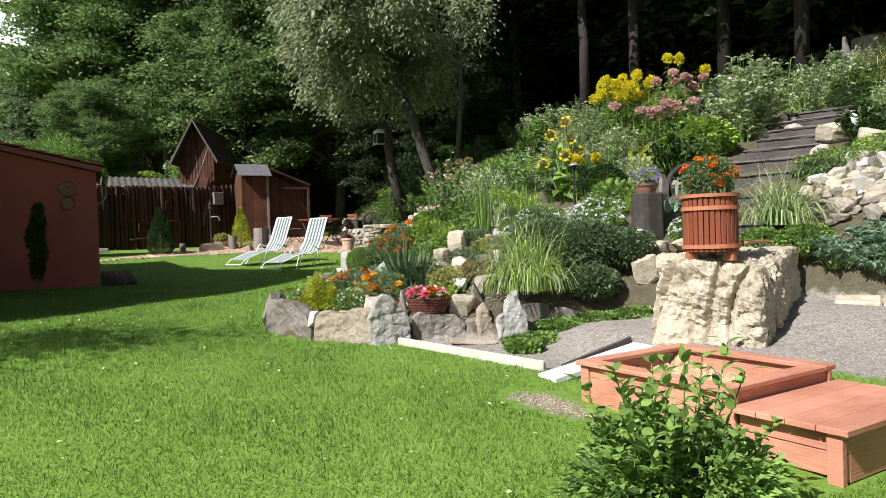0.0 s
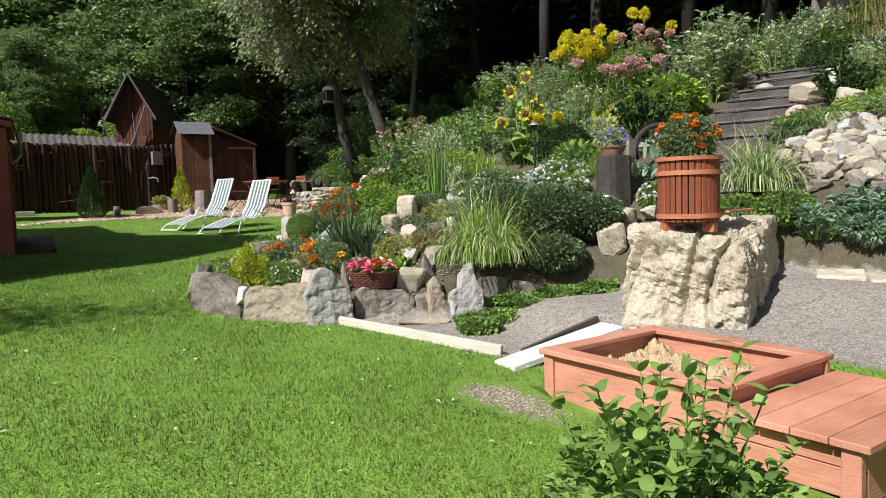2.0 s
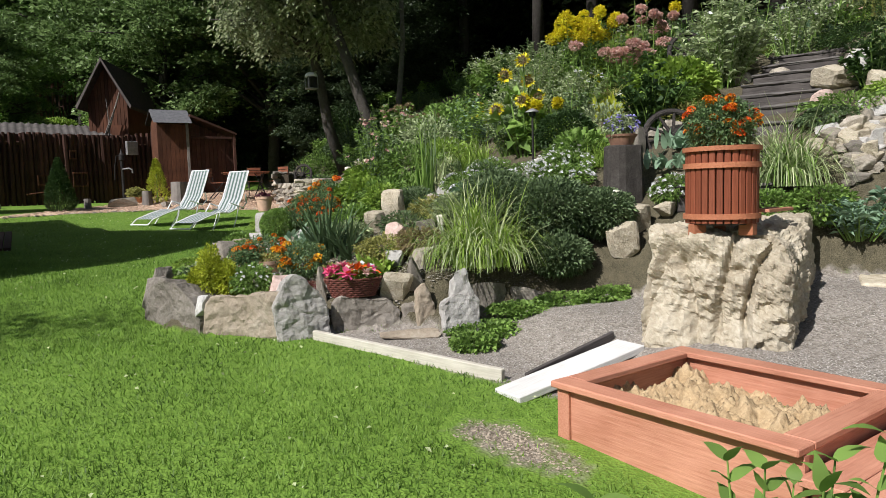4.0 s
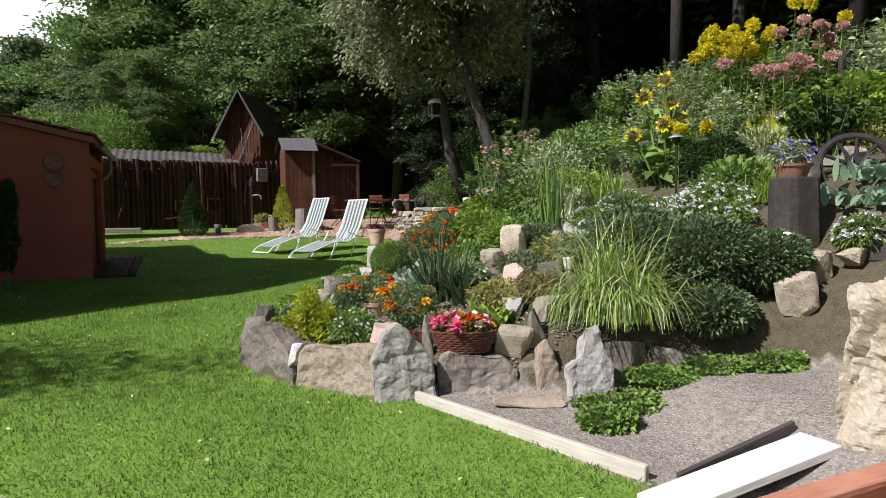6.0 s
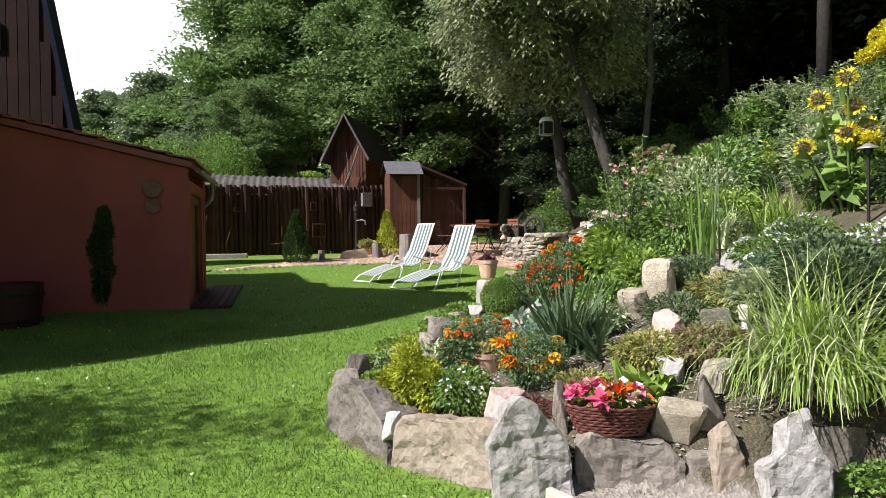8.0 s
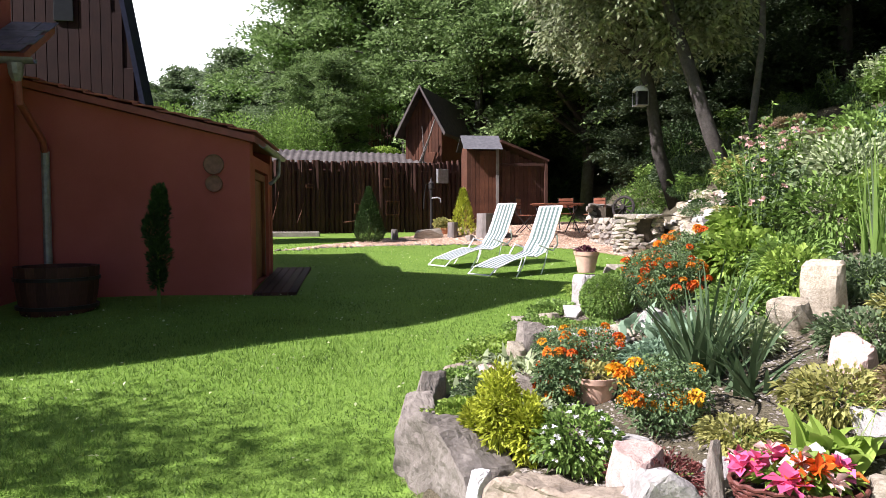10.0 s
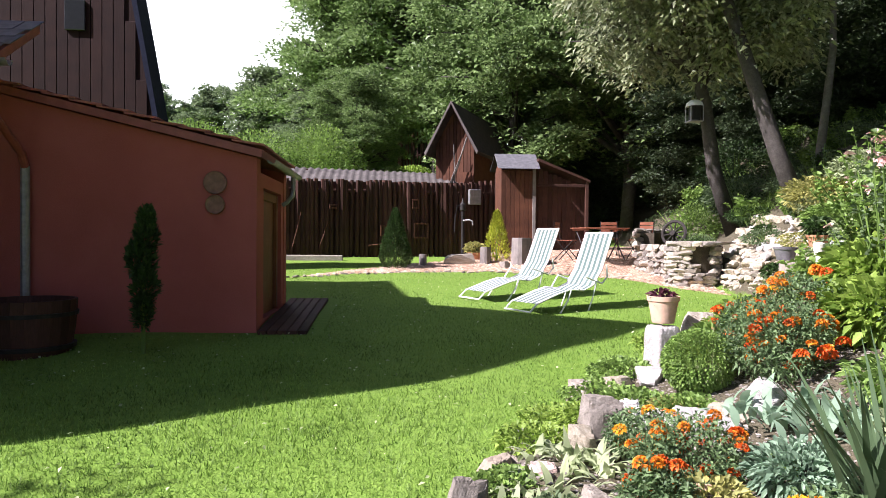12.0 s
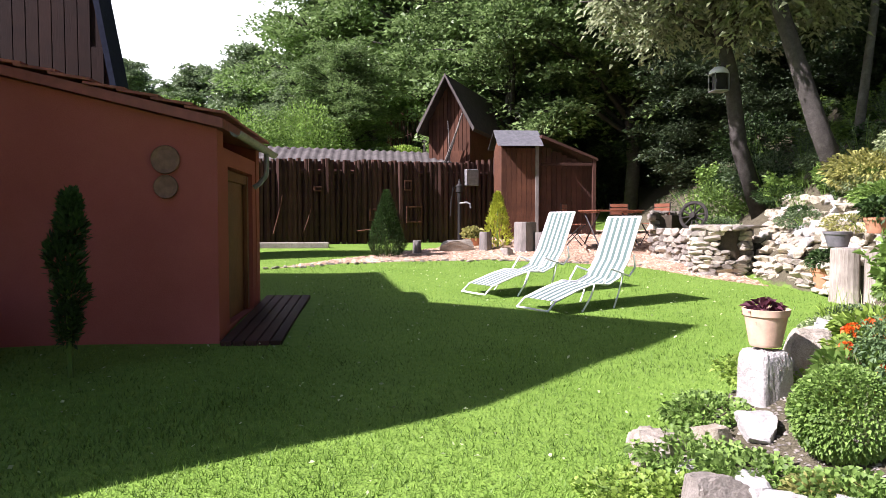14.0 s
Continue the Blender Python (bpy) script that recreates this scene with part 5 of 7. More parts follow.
def lay(x, y, sx, sy, sz, key="g", rz=None, sink=0.25, z=None, where="set in the rock garden", group="rock garden stones", tilt=8):
    ob = new("stone", rs.choice(POOL[key]))
    zz = gz(x, y) if z is None else z
    ob.matrix_basis = pose(x, y, zz - sink * sz, rs.uniform(-tilt, tilt), rs.uniform(-tilt, tilt), rs.uniform(0, 360) if rz is None else rz) @ Matrix.Diagonal((sx, sy, sz, 1))
    return tagged(ob, STONE_WORDS[key] + " " + where, "stone", group)


for x, y, a, b, c, key in (  # stones inside the bed
        (4.45, 8.3, 0.28, 0.2, 0.5, "l"), (4.22, 8.25, 0.3, 0.22, 0.3, "l"), (4.05, 7.5, 0.32, 0.24, 0.3, "p"), (4.3, 7.35, 0.25, 0.2, 0.22, "g"),
        (2.72, 7.08, 0.3, 0.26, 0.34, "p"), (3.12, 7.1, 0.2, 0.14, 0.14, "w"), (3.35, 6.95, 0.22, 0.2, 0.16, "w"), (3.55, 6.62, 0.3, 0.24, 0.24, "l"), (3.72, 6.6, 0.16, 0.14, 0.3, "g"),
        (3.9, 6.75, 0.22, 0.2, 0.2, "d"), (3.0, 6.95, 0.1, 0.1, 0.4, "d"), (2.0, 8.6, 0.22, 0.14, 0.42, "g"), (2.2, 9.15, 0.24, 0.2, 0.2, "g"), (2.55, 8.55, 0.2, 0.18, 0.18, "d"),
        (2.85, 9.55, 0.3, 0.16, 0.34, "g"), (3.1, 9.35, 0.45, 0.35, 0.24, "w"), (3.35, 9.15, 0.3, 0.25, 0.16, "w"), (2.95, 10.3, 0.28, 0.24, 0.3, "d"), (3.05, 10.65, 0.22, 0.2, 0.3, "d"),
        (3.4, 10.15, 0.25, 0.2, 0.14, "w"), (3.75, 9.35, 0.3, 0.22, 0.14, "w"), (3.95, 10.65, 0.3, 0.28, 0.3, "d"), (4.35, 11.2, 0.26, 0.22, 0.24, "l"), (4.6, 11.5, 0.32, 0.25, 0.3, "w"),
        (3.85, 10.3, 0.18, 0.16, 0.12, "w"), (2.4, 9.0, 0.16, 0.14, 0.1, "p"), (5.75, 7.6, 0.3, 0.24, 0.3, "w"), (5.95, 7.6, 0.28, 0.22, 0.3, "w"), (5.45, 7.6, 0.24, 0.2, 0.26, "p"), (6.2, 7.75, 0.26, 0.2, 0.26, "w"),
        (5.6, 5.95, 0.3, 0.27, 0.36, "l"), (5.85, 6.05, 0.3, 0.25, 0.28, "l"), (6.05, 5.85, 0.24, 0.2, 0.15, "l"), (5.75, 6.4, 0.16, 0.14, 0.34, "g"), (6.75, 6.85, 0.26, 0.16, 0.42, "g"),
        (6.4, 6.0, 0.3, 0.2, 0.14, "d"), (4.9, 7.7, 0.25, 0.2, 0.2, "g"), (4.75, 8.0, 0.2, 0.18, 0.3, "d"), (4.55, 7.05, 0.2, 0.2, 0.15, "g"), (5.2, 8.4, 0.25, 0.2, 0.2, "w"), (7.4, 7.0, 0.5, 0.25, 0.12, "d")):
    lay(x, y, a, b, c, key)
for x, y, a, b, c, key in (  # bank beside the steps
        (9.1, 6.05, 0.6, 0.4, 0.34, "l"), (9.6, 6.0, 0.5, 0.4, 0.42, "w"), (8.4, 5.75, 0.28, 0.2, 0.2, "p"), (8.7, 5.3, 0.5, 0.35, 0.3, "l"), (8.9, 4.7, 0.6, 0.4, 0.3, "d"), (10.4, 6.5, 0.3, 0.25, 0.2, "g")):
    lay(x, y, a, b, c, key, where="on the bank beside the timber steps", group="stones beside the steps")
def bank(name, label, x, y):
    return thing(name, pose(x, y, gz(x, y)), label, "stone bank")


def lay_in(t, x, y, sx, sy, sz, key, sink, tilt):
    """One loose stone as a part of a bank of stones."""
    ob = child("stone", rs.choice(POOL[key]), t)
    ob.matrix_basis = t.matrix_basis.inverted() @ pose(x, y, gz(x, y) - sink * sz, rs.uniform(-tilt, tilt), rs.uniform(-tilt, tilt), rs.uniform(0, 360)) @ Matrix.Diagonal((sx, sy, sz, 1))


STEP_BANK = bank("stone_bank", "bank of loose pale and grey stones beside the timber steps", 7.6, 4.6)
for i in range(190):
    u = rs.random()
    x, y = 7.15 + rs.uniform(0, 0.9) + 0.25 * u, 5.15 - 1.5 * u + rs.uniform(-0.15, 0.15)
    s = rs.uniform(0.10, 0.28)
    lay_in(STEP_BANK, x, y, s, s * rs.uniform(0.6, 0.9), s * rs.uniform(0.5, 0.75), rs.choice("wllddg"), 0.15, 20)
DRY_BANK = bank("stone_bank", "dry bank of broken grey stones above the paving", 6.9, 3.6)
for i in range(80):
    x, y = 7.0 + rs.uniform(0, 0.9), 4.2 + rs.uniform(-1.3, 0.6)
    s = rs.uniform(0.10, 0.24)
    lay_in(DRY_BANK, x, y, s, s * 0.5, s * 0.35, rs.choice("ddgg"), 0.1, 25)
# flat pavers along the path
for i, (x, y, dz) in enumerate(((6.52, 4.12, 0), (6.70, 3.78, 0), (6.88, 3.42, 0), (7.05, 3.05, 0), (7.25, 2.7, 0))):
    bm = box(-0.20, -0.19, -0.10, 0.20, 0.19, 0.03, 0.014)
    ob = part("paver", bm, LIME, None)
    ob.matrix_basis = pose(x, y, gz(x, y) + dz, 0, -4, 30 + rs.uniform(-6, 6))
    tagged(ob, "pale flat paving slab along the gravel path", "paver", "pale pavers along the path")


# ---- dry stone oven and retaining wall ----
def stacked(name, label, a, b, hgt, depth, seed, z0, curve=0.0, cat="stone wall"):
    """Dry stone wall from a to b in plan, one stone at a time, over a dark core."""
    t = thing(name, pose(0, 0, 0), label, cat)
    rw = random.Random(seed)
    L = math.hypot(b[0] - a[0], b[1] - a[1])
    ang = math.degrees(math.atan2(b[1] - a[1], b[0] - a[0]))
    nx, ny = (b[1] - a[1]) / L, -(b[0] - a[0]) / L
    core = box(0.03, 0.07, -0.2, L - 0.03, depth, hgt - 0.04)
    ob = part("core", core, SOILMAT, t)
    ob.matrix_basis = pose(a[0], a[1], z0, 0, 0, ang)
    # walls not labelled pale get darker stones, in place of tree shade
    pool = POOL["d"] + POOL["l"] * 2 if "pale" in label else POOL["d"] + POOL["g"] * 2
    z = 0.0
    while z < hgt:
        h = rw.uniform(0.07, 0.13)
        u = rw.uniform(-0.1, 0)
        while u < L:
            w = rw.uniform(0.14, 0.34)
            ob = child("stone", rw.choice(pool), t)
            ob.matrix_basis = pose(a[0], a[1], z0, 0, 0, ang) @ pose(u + w / 2, 0.07 + rw.uniform(-.03, .03), z, rw.uniform(-5, 5), rw.uniform(-4, 4), rw.choice((0, 180)) + rw.uniform(-8, 8)) @ Matrix.Diagonal((w * 1.12, 0.22, h * 1.2, 1))
            u += w
        z += h
    return t


SOILMAT = stone_mat("dark_soil", (0.03, 0.024, 0.016), (0.07, 0.055, 0.036), (0.13, 0.105, 0.075), 8)
def round_oven(x, y, z, r, hgt):
    """A drum of flat stacked stones over a dark core, with a gap at the hearth."""
    t = thing("stone_oven", pose(x, y, z), "low round stacked-stone fireplace with a slab top", "fireplace")
    rw = random.Random(3)
    part("core", lathe([(r - 0.2, -0.1), (r - 0.13, -0.1), (r - 0.13, hgt - 0.03), (0.02, hgt - 0.02)], 24), SOILMAT, t)
    pool = POOL["d"] * 2 + POOL["g"] + POOL["l"]
    z0 = 0.0
    while z0 < hgt:
        h, a = rw.uniform(0.055, 0.10), rw.uniform(0, 20)
        end = a + 360
        while a < end:
            w = rw.uniform(0.13, 0.30)
            da = math.degrees(w / r)
            if not (0.34 < z0 / hgt < 0.9 and 255 < (a + da / 2) % 360 < 300):
                ob = child("stone", rw.choice(pool), t)
                ob.matrix_basis = pose(0, 0, 0, 0, 0, a + da / 2) @ pose(r - 0.08 + rw.uniform(-.02, .02), 0, z0, rw.uniform(-4, 4), rw.uniform(-4, 4), 90) @ Matrix.Diagonal((w * 1.08, 0.2, h * 1.2, 1))
            a += da
        z0 += h


round_oven(7.32, 18.35, 1.08, 0.5, 0.78)
stacked("retaining_wall", "low dry stone retaining wall of pale buff stones", (7.62, 17.75), (7.62, 15.95), 0.42, 0.4, 4, 1.0)
stacked("retaining_wall", "dry stone retaining wall, darker stones in place of half shade", (7.05, 20.6), (7.12, 18.95), 0.66, 0.4, 5, 1.16)
stacked("retaining_wall", "dry stone wall behind the garden table, darker stones in place of shade", (8.9, 22.9), (7.05, 20.7), 0.8, 0.4, 6, 1.35)
ob = part("slab", rock_bm((1.15, 0.62, 0.07), 71, 3, 0.06, 4), GREY_WOOD, None)
ob.matrix_basis = pose(7.52, 18.2, 1.87, 1, 0, -24)
tagged(ob, "grey flat slab lying on the stone fireplace", "slab")
FIRE_BANK = bank("stone_bank", "steep bank of pale stones behind the stone fireplace", 7.9, 17.2)
for i in range(230):
    x = rs.uniform(7.75, 8.9)
    y = rs.uniform(15.9, 18.8)
    s = rs.uniform(0.12, 0.32)
    lay_in(FIRE_BANK, x, y, s, s * 0.7, s * 0.5, rs.choice("dllwl"), 0.2, 18)


PALE_LOG = wood_mat("pale_barked_log", (0.16, 0.13, 0.10), (0.50, 0.45, 0.38), 0.9, vary=0.3)


def log_post(x, y, r, h, z, label, seed, group="cut logs"):
    rl = random.Random(seed)
    bm = bmesh.new()
    n = 18
    prof = [r * (1 + 0.10 * math.sin(3 * a + seed) + rl.uniform(-.05, .05)) for a in np.linspace(0, 2 * math.pi, n, endpoint=False)]
    rings = []
    for zz, k2 in ((-0.1, 1.05), (h * 0.4, 1.0), (h - 0.015, 0.97), (h, 0.93)):
        rings.append([bm.verts.new((prof[j] * k2 * math.cos(2 * math.pi * j / n), prof[j] * k2 * math.sin(2 * math.pi * j / n), zz)) for j in range(n)])
    for a, b in zip(rings, rings[1:]):
        for j in range(n):
            bm.faces.new((a[j], a[(j + 1) % n], b[(j + 1) % n], b[j]))
    bm.faces.new(rings[-1])
    ob = part("log", bm, BARK_MID if seed == 41 else PALE_LOG if seed < 41 else GREY_WOOD, None)
    ob.matrix_basis = pose(x, y, z, 0, 0, rl.uniform(0, 360))
    return tagged(ob, label, "log", group)


for i, (x, y) in enumerate(((7.55, 15.45), (7.85, 15.25), (8.15, 15.05))):
    log_post(x, y, 0.18, 0.70 - 0.03 * i, 0.95, "upright weathered grey log at the edge of the lawn", 31 + i, "upright logs at the lawn edge")
log_post(6.05, 6.43, 0.19, 0.5, gz(6.05, 6.43), "upright grey log carrying a pot of violets", 41)
log_post(14.3, 8.7, 0.3, 0.55, gz(14.3, 8.7), "grey tree stump at the top of the slope", 42)
log_post(2.34, 21.6, 0.09, 0.28, 1.31, "small dark log stump on the bark mulch", 43)
log_post(4.62, 21.5, 0.24, 0.62, 1.36, "grey sawn log standing on the bark mulch", 44)
log_post(4.95, 21.3, 0.16, 0.4, 1.36, "short grey sawn log on the bark mulch", 45)
log_post(3.85, 22.0, 0.13, 0.4, 1.36, "grey log stub beside a young thuja", 46)
lay(3.2, 22.2, 0.85, 0.4, 0.3, "d", 10, where="lying on the bark mulch", group="mulch stones")
lay(4.15, 21.0, 0.3, 0.22, 0.2, "g", where="lying on the bark mulch", group="mulch stones")
# row of small kerb stones between mulch and lawn
for i in range(44):
    s = i / 43
    x = -0.4 + 6.6 * s
    y = 19.25 + 1.0 * math.sin(s * math.pi * 0.95) + 0.1 * math.sin(i)
    w = rs.uniform(0.09, 0.26)
    lay(x, y + rs.uniform(-0.05, 0.05), w, w * 0.5, rs.uniform(0.03, 0.06), rs.choice("gggd"), sink=0.3, where="in the low kerb beside the lawn", group="kerb stones")


# ---- pots ----
def pot(x, y, z, r, h, label, mat=TERRACOTTA, plantkey=None, flower=None, seed=1, n=700, leaf=0.05, ph=0.16, name="flower_pot", spread=1.15):
    t = thing(name, pose(x, y, z), label, "flower pot")
    part("pot", lathe([(r * 0.66, 0), (r * 0.7, 0.01), (r * 0.93, h * 0.8), (r, h * 0.82), (r * 1.04, h), (r * 0.95, h), (r * 0.9, h * 0.86), (r * 0.6, h * 0.84)], 56), mat, t, smooth=False)
    part("soil", lathe([(r * 0.3, h * 0.85), (r * 0.9, h * 0.86), (r * 0.5, h * 0.9)], 20), SOILMAT, t)
    if plantkey:
        rng = np.random.default_rng(seed)
        p, d = blob_points(n, r * spread, r * spread, ph / 2, rng, 0.3, 6)
        p[:, 2] += h * 0.86 + ph * 0.45
        v, f = leaves_np(p, d, leaf, leaf * 0.5, rng)
        child("foliage", np_mesh("foliage", v, f, LM[plantkey]), t)
        if flower:
            key, fn, fs = flower
            q, dq = blob_points(fn, r * spread, r * spread, ph / 2, rng, 0.95, 6)
            q[:, 2] += h * 0.86 + ph * 0.55
            for i in range(fn):
                child("flower", np_mesh("flower", *petals(q[i:i + 1], dq[i:i + 1], fs, rng, 9), LM[key]), t)
    return t


pot(3.62, 10.5, 1.35, 0.113, 0.195, "cream terracotta pot with a small dark purple plant", TERRA_PALE, "purple", None, 5, 90, 0.07, 0.06, spread=0.6)
pot(2.97, 8.35, gz(2.97, 8.35) - 0.03, 0.15, 0.2, "old terracotta pot with a scalloped rim and dry plants", TERRA_PALE, "olive", None, 6, 300, 0.05, 0.08)
pot(6.05, 6.43, gz(6.05, 6.43) + 0.49, 0.15, 0.12, "red-brown clay bowl with violet and white flowers on a log", TERRA_DULL, "grey", ("violet", 60, 0.04), 7, 500, 0.05, 0.22)
pot(7.5, 15.56, 1.66, 0.17, 0.2, "blue-grey glazed pot on upright logs", SLATE)
pot(7.75, 16.15, gz(7.75, 16.15) - 0.01, 0.19, 0.3, "terracotta pot with dark leafy plant behind the logs", TERRACOTTA, "dark", None, 12, 500, 0.1, 0.3)
pot(7.85, 15.3, 1.84, 0.16, 0.2, "red terracotta pot with dark leaves", TERRACOTTA, "dark", None, 9, 300, 0.12, 0.3)
pot(7.9, 18.95, gz(7.9, 18.95) - 0.02, 0.17, 0.28, "terracotta pot with a pale trailing plant on the bank", TERRACOTTA, "grey", None, 10, 300, 0.06, 0.12)
pot(3.72, 22.9, 1.36, 0.2, 0.25, "terracotta pot with a pale grassy plant", TERRACOTTA, "olive", None, 11, 700, 0.09, 0.3, spread=1.5)
pot(4.0, 10.35, gz(4.0, 10.35), 0.13, 0.16, "round terracotta jug among the marigolds", TERRACOTTA, "bright", None, 12, 160, 0.05, 0.08)
ob = part("granite_block", rock_bm((0.215, 0.21, 0.62), 57, 4, 0.10, -2), LIGHT_STONE, None)
ob.matrix_basis = pose(3.62, 10.5, 0.72, 0, 0, 15)
tagged(ob, "upright grey-white granite block carrying a pot", "stone block")
rock(3.55, 10.1, (0.3, 0.2, 0.16), 56, GREY_STONE, 40, 0.03, "dark flat stone at the foot of the granite block", z=0.88)
pot(4.3, 11.0, gz(4.3, 11.0) + 0.02, 0.07, 0.13, "white enamel watering jug on pale stones", WHITE_PAINT, name="watering_jug")

# half-barrel tub and potted column plant at the shed wall
t = thing("half_barrel", pose(-1.95, 12.75, 0.74), "dark wooden half-barrel tub beside the shed wall", "tub")
part("soil", lathe([(0.1, 0.44), (0.39, 0.45), (0.2, 0.47)], 20), SOILMAT, t)
bm = bmesh.new()
ring = []
for zz, r in ((0, 0.37), (0.3, 0.42), (0.58, 0.44)):
    ring.append([bm.verts.new((rr, w, zz)) for rr, w in ((r, -0.056), (r, 0.056), (r - 0.03, 0.056), (r - 0.03, -0.056))])
for a, b in zip(ring, ring[1:]):
    for j in range(4):
        bm.faces.new((a[j], a[(j + 1) % 4], b[(j + 1) % 4], b[j]))
bm.faces.new(ring[0])
bm.faces.new(ring[-1][::-1])
bmesh.ops.recalc_face_normals(bm, faces=bm.faces)
first = part("stave", bm, DARK_WOOD, t)
for i in range(1, 24):
    child("stave", first.data, t).matrix_basis = pose(0, 0, 0, 0, 0, 15 * i)
for z0 in (0.1, 0.42):
    part("hoop", lathe([(0.40 + z0 * 0.06, z0), (0.425 + z0 * 0.06, z0), (0.43 + z0 * 0.06, z0 + 0.04), (0.40 + z0 * 0.06, z0 + 0.04)], 28), DARK_METAL, t)
for i, (zz, r) in enumerate(((2.63, 0.13), (2.38, 0.108))):
    t = thing("wall_plate", pose(-0.37, SY - 0.03, zz - 0.06, 90, 0, 0), "round brown woven wall plate on the stucco", "wall plate", "wall plates")
    part("dish", lathe([(r * 0.3, -0.02), (r * 0.62, -0.02), (r * 0.7, 0.0), (r * 0.97, 0.01), (r, 0.0), (r * 0.95, -0.015), (r * 0.6, -0.029)], 28), TERRA_DULL, t)
    part("rim", lathe([(r * 0.92, 0.0), (r * 0.99, 0.018), (r * 1.03, 0.0), (r * 0.99, -0.012)], 28), TERRA_DULL, t)

# ---- plants of the rock garden ----
def marigold(x, y, r, h, seed, keys=("orange", "redor"), heads=26, label="bushy marigold with ferny leaves and orange heads", z=None, size=0.066, group="marigolds", n=1200):
    rng = np.random.default_rng(seed)
    p, d = blob_points(int(n * 2.2), r, r, h / 2, rng, 0.35, 14)
    p[:, 2] += h / 2
    p[:, 2] = np.maximum(p[:, 2], 0.01)
    ch = {("foliage", "fern"): [leaves_np(p, d * 0.4 + rng.normal(0, 0.6, d.shape), 0.034, 0.014, rng, 0.2, 0.1)]}
    t = plant("marigold", x, y, label, "flower", ch, z=z, group=group)
    q, dq = blob_points(heads, r, r, h / 2, rng, 0.98, 8)
    q[:, 2] = q[:, 2] * 0.8 + h * 0.62
    for i in range(heads):
        key = keys[int(rng.integers(len(keys)))]
        ob = child("flower_head", HEADS[key][int(rng.integers(3))], t)
        k2 = size / 0.06 * rng.uniform(0.75, 1.15)
        ob.matrix_basis = pose(*q[i], rng.uniform(-35, 35), rng.uniform(-35, 35), rng.uniform(0, 360)) @ Matrix.Diagonal((k2, k2, k2, 1))
    return t


HEADS = {}
for key in ("orange", "redor", "amber"):
    HEADS[key] = []
    for i in range(3):
        rng = np.random.default_rng(70 + i)
        d = np.array([(math.sqrt(1 - u * u) * math.cos(2.4 * j), math.sqrt(1 - u * u) * math.sin(2.4 * j), u) for j, u in ((j, 1 - 1.35 * (j + 0.5) / 64) for j in range(64))])
        HEADS[key].append(np_mesh("flower_head", *leaves_np(d * np.array([0.021, 0.021, 0.014]), d, 0.017, 0.017, rng, 0.5, 0.0), LM[key]))


def clump(name, x, y, n, length, width, key, label, seed, spread=1.0, base=0.08, bend=0.8, z=None, group="", extra=None, category="grass"):
    rng = np.random.default_rng(seed)
    ch = {("blade_mass", key): [blades(n, length, width, spread, rng, base, bend)]}
    if extra:
        ch[("pale_blade_mass", extra)] = [blades(n // 2, length * 1.05, width, spread, rng, base, bend)]
    return plant(name, x, y, label, category, ch, z=z, group=group)


def broad_blades(n, length, width, spread, rng, base, bend):
    """As blades(), but lens-shaped: narrow at the foot, broad in the middle, folded a little at the rib."""
    v, f = blades(n, length, width, spread, rng, base, bend)
    V = v.reshape(n, 6, 2, 3)
    c = V.mean(2, keepdims=True)
    k2 = np.array([0.25, 0.75, 1.15, 1.3, 1.2, 1.0])[None, :, None, None]
    V = c + (V - c) * k2
    return V.reshape(-1, 3), f


def single_leaves(name, x, y, n, length, width, spread, base, bend, key, label, seed, z, category):
    rng = np.random.default_rng(seed)
    t = thing(name, pose(x, y, (gz(x, y) if z is None else z) - 0.02), label, category)
    make = broad_blades if width > 0.045 else blades
    for i in range(n):
        child("leaf", np_mesh("leaf", *make(1, length, width, spread, rng, base, bend), LM[key], True), t)
    return t


def rosette(name, x, y, n, length, width, key, label, seed, h=0.15, z=None, category="plant"):
    """Broad leaves rising and arching from one crown."""
    return single_leaves(name, x, y, n, length, width, 1.0, 0.03 + 0.12 * h, 0.7, key, label, seed, z, category)


def spikes(name, x, y, n, h, w, key, label, seed, tilt=0.12, z=None, category="plant"):
    return single_leaves(name, x, y, n, h, w, tilt, 0.05, 0.15, key, label, seed, z, category)


# front of the bed
clump("variegated_grass", 4.38, 6.6, 760, 0.90, 0.012, "bright", "large clump of arching pale-striped ornamental grass", 401, 1.3, 0.12, 1.0, extra="stripe")
rng = np.random.default_rng(402)
chunks = []
for cx, cy, hh, rr in ((0, 0, 0.52, 0.11), (0.13, -0.08, 0.36, 0.1), (-0.08, 0.1, 0.3, 0.1), (0.05, 0.14, 0.4, 0.1), (0.2, 0.05, 0.27, 0.09)):
    p, d = blob_points(1500, rr, rr, hh / 2, rng, 0.3, 6)
    p += np.array([cx, cy, hh / 2])
    d = d * 0.95 + np.array([0, 0, 0.3])
    chunks.append(leaves_np(p, d, 0.036, 0.016, rng, 0.2, 0.15))
t = thing("golden_thuja", pose(2.23, 7.6, gz(2.23, 7.6) - 0.02), "small golden-green feathery thuja at the bed's edge", "conifer")
for ch1 in chunks:
    child("spray", np_mesh("spray", *ch1, LM["yellow"]), t)
shrub("white_flowered_bush", 2.55, 7.42, 0.22, 0.32, "green", 1800, 0.04, "small grey-green bush dotted with white flowers", 403, flowers=("white", 70, 0.03))
marigold(3.12, 7.72, 0.26, 0.42, 404, ("orange", "amber", "amber"), 20, "marigold bush with deep orange and yellow heads", size=0.09)
marigold(3.05, 8.75, 0.28, 0.38, 405, ("orange", "redor"), 26)
marigold(2.75, 8.35, 0.16, 0.36, 406, ("orange", "redor"), 14)
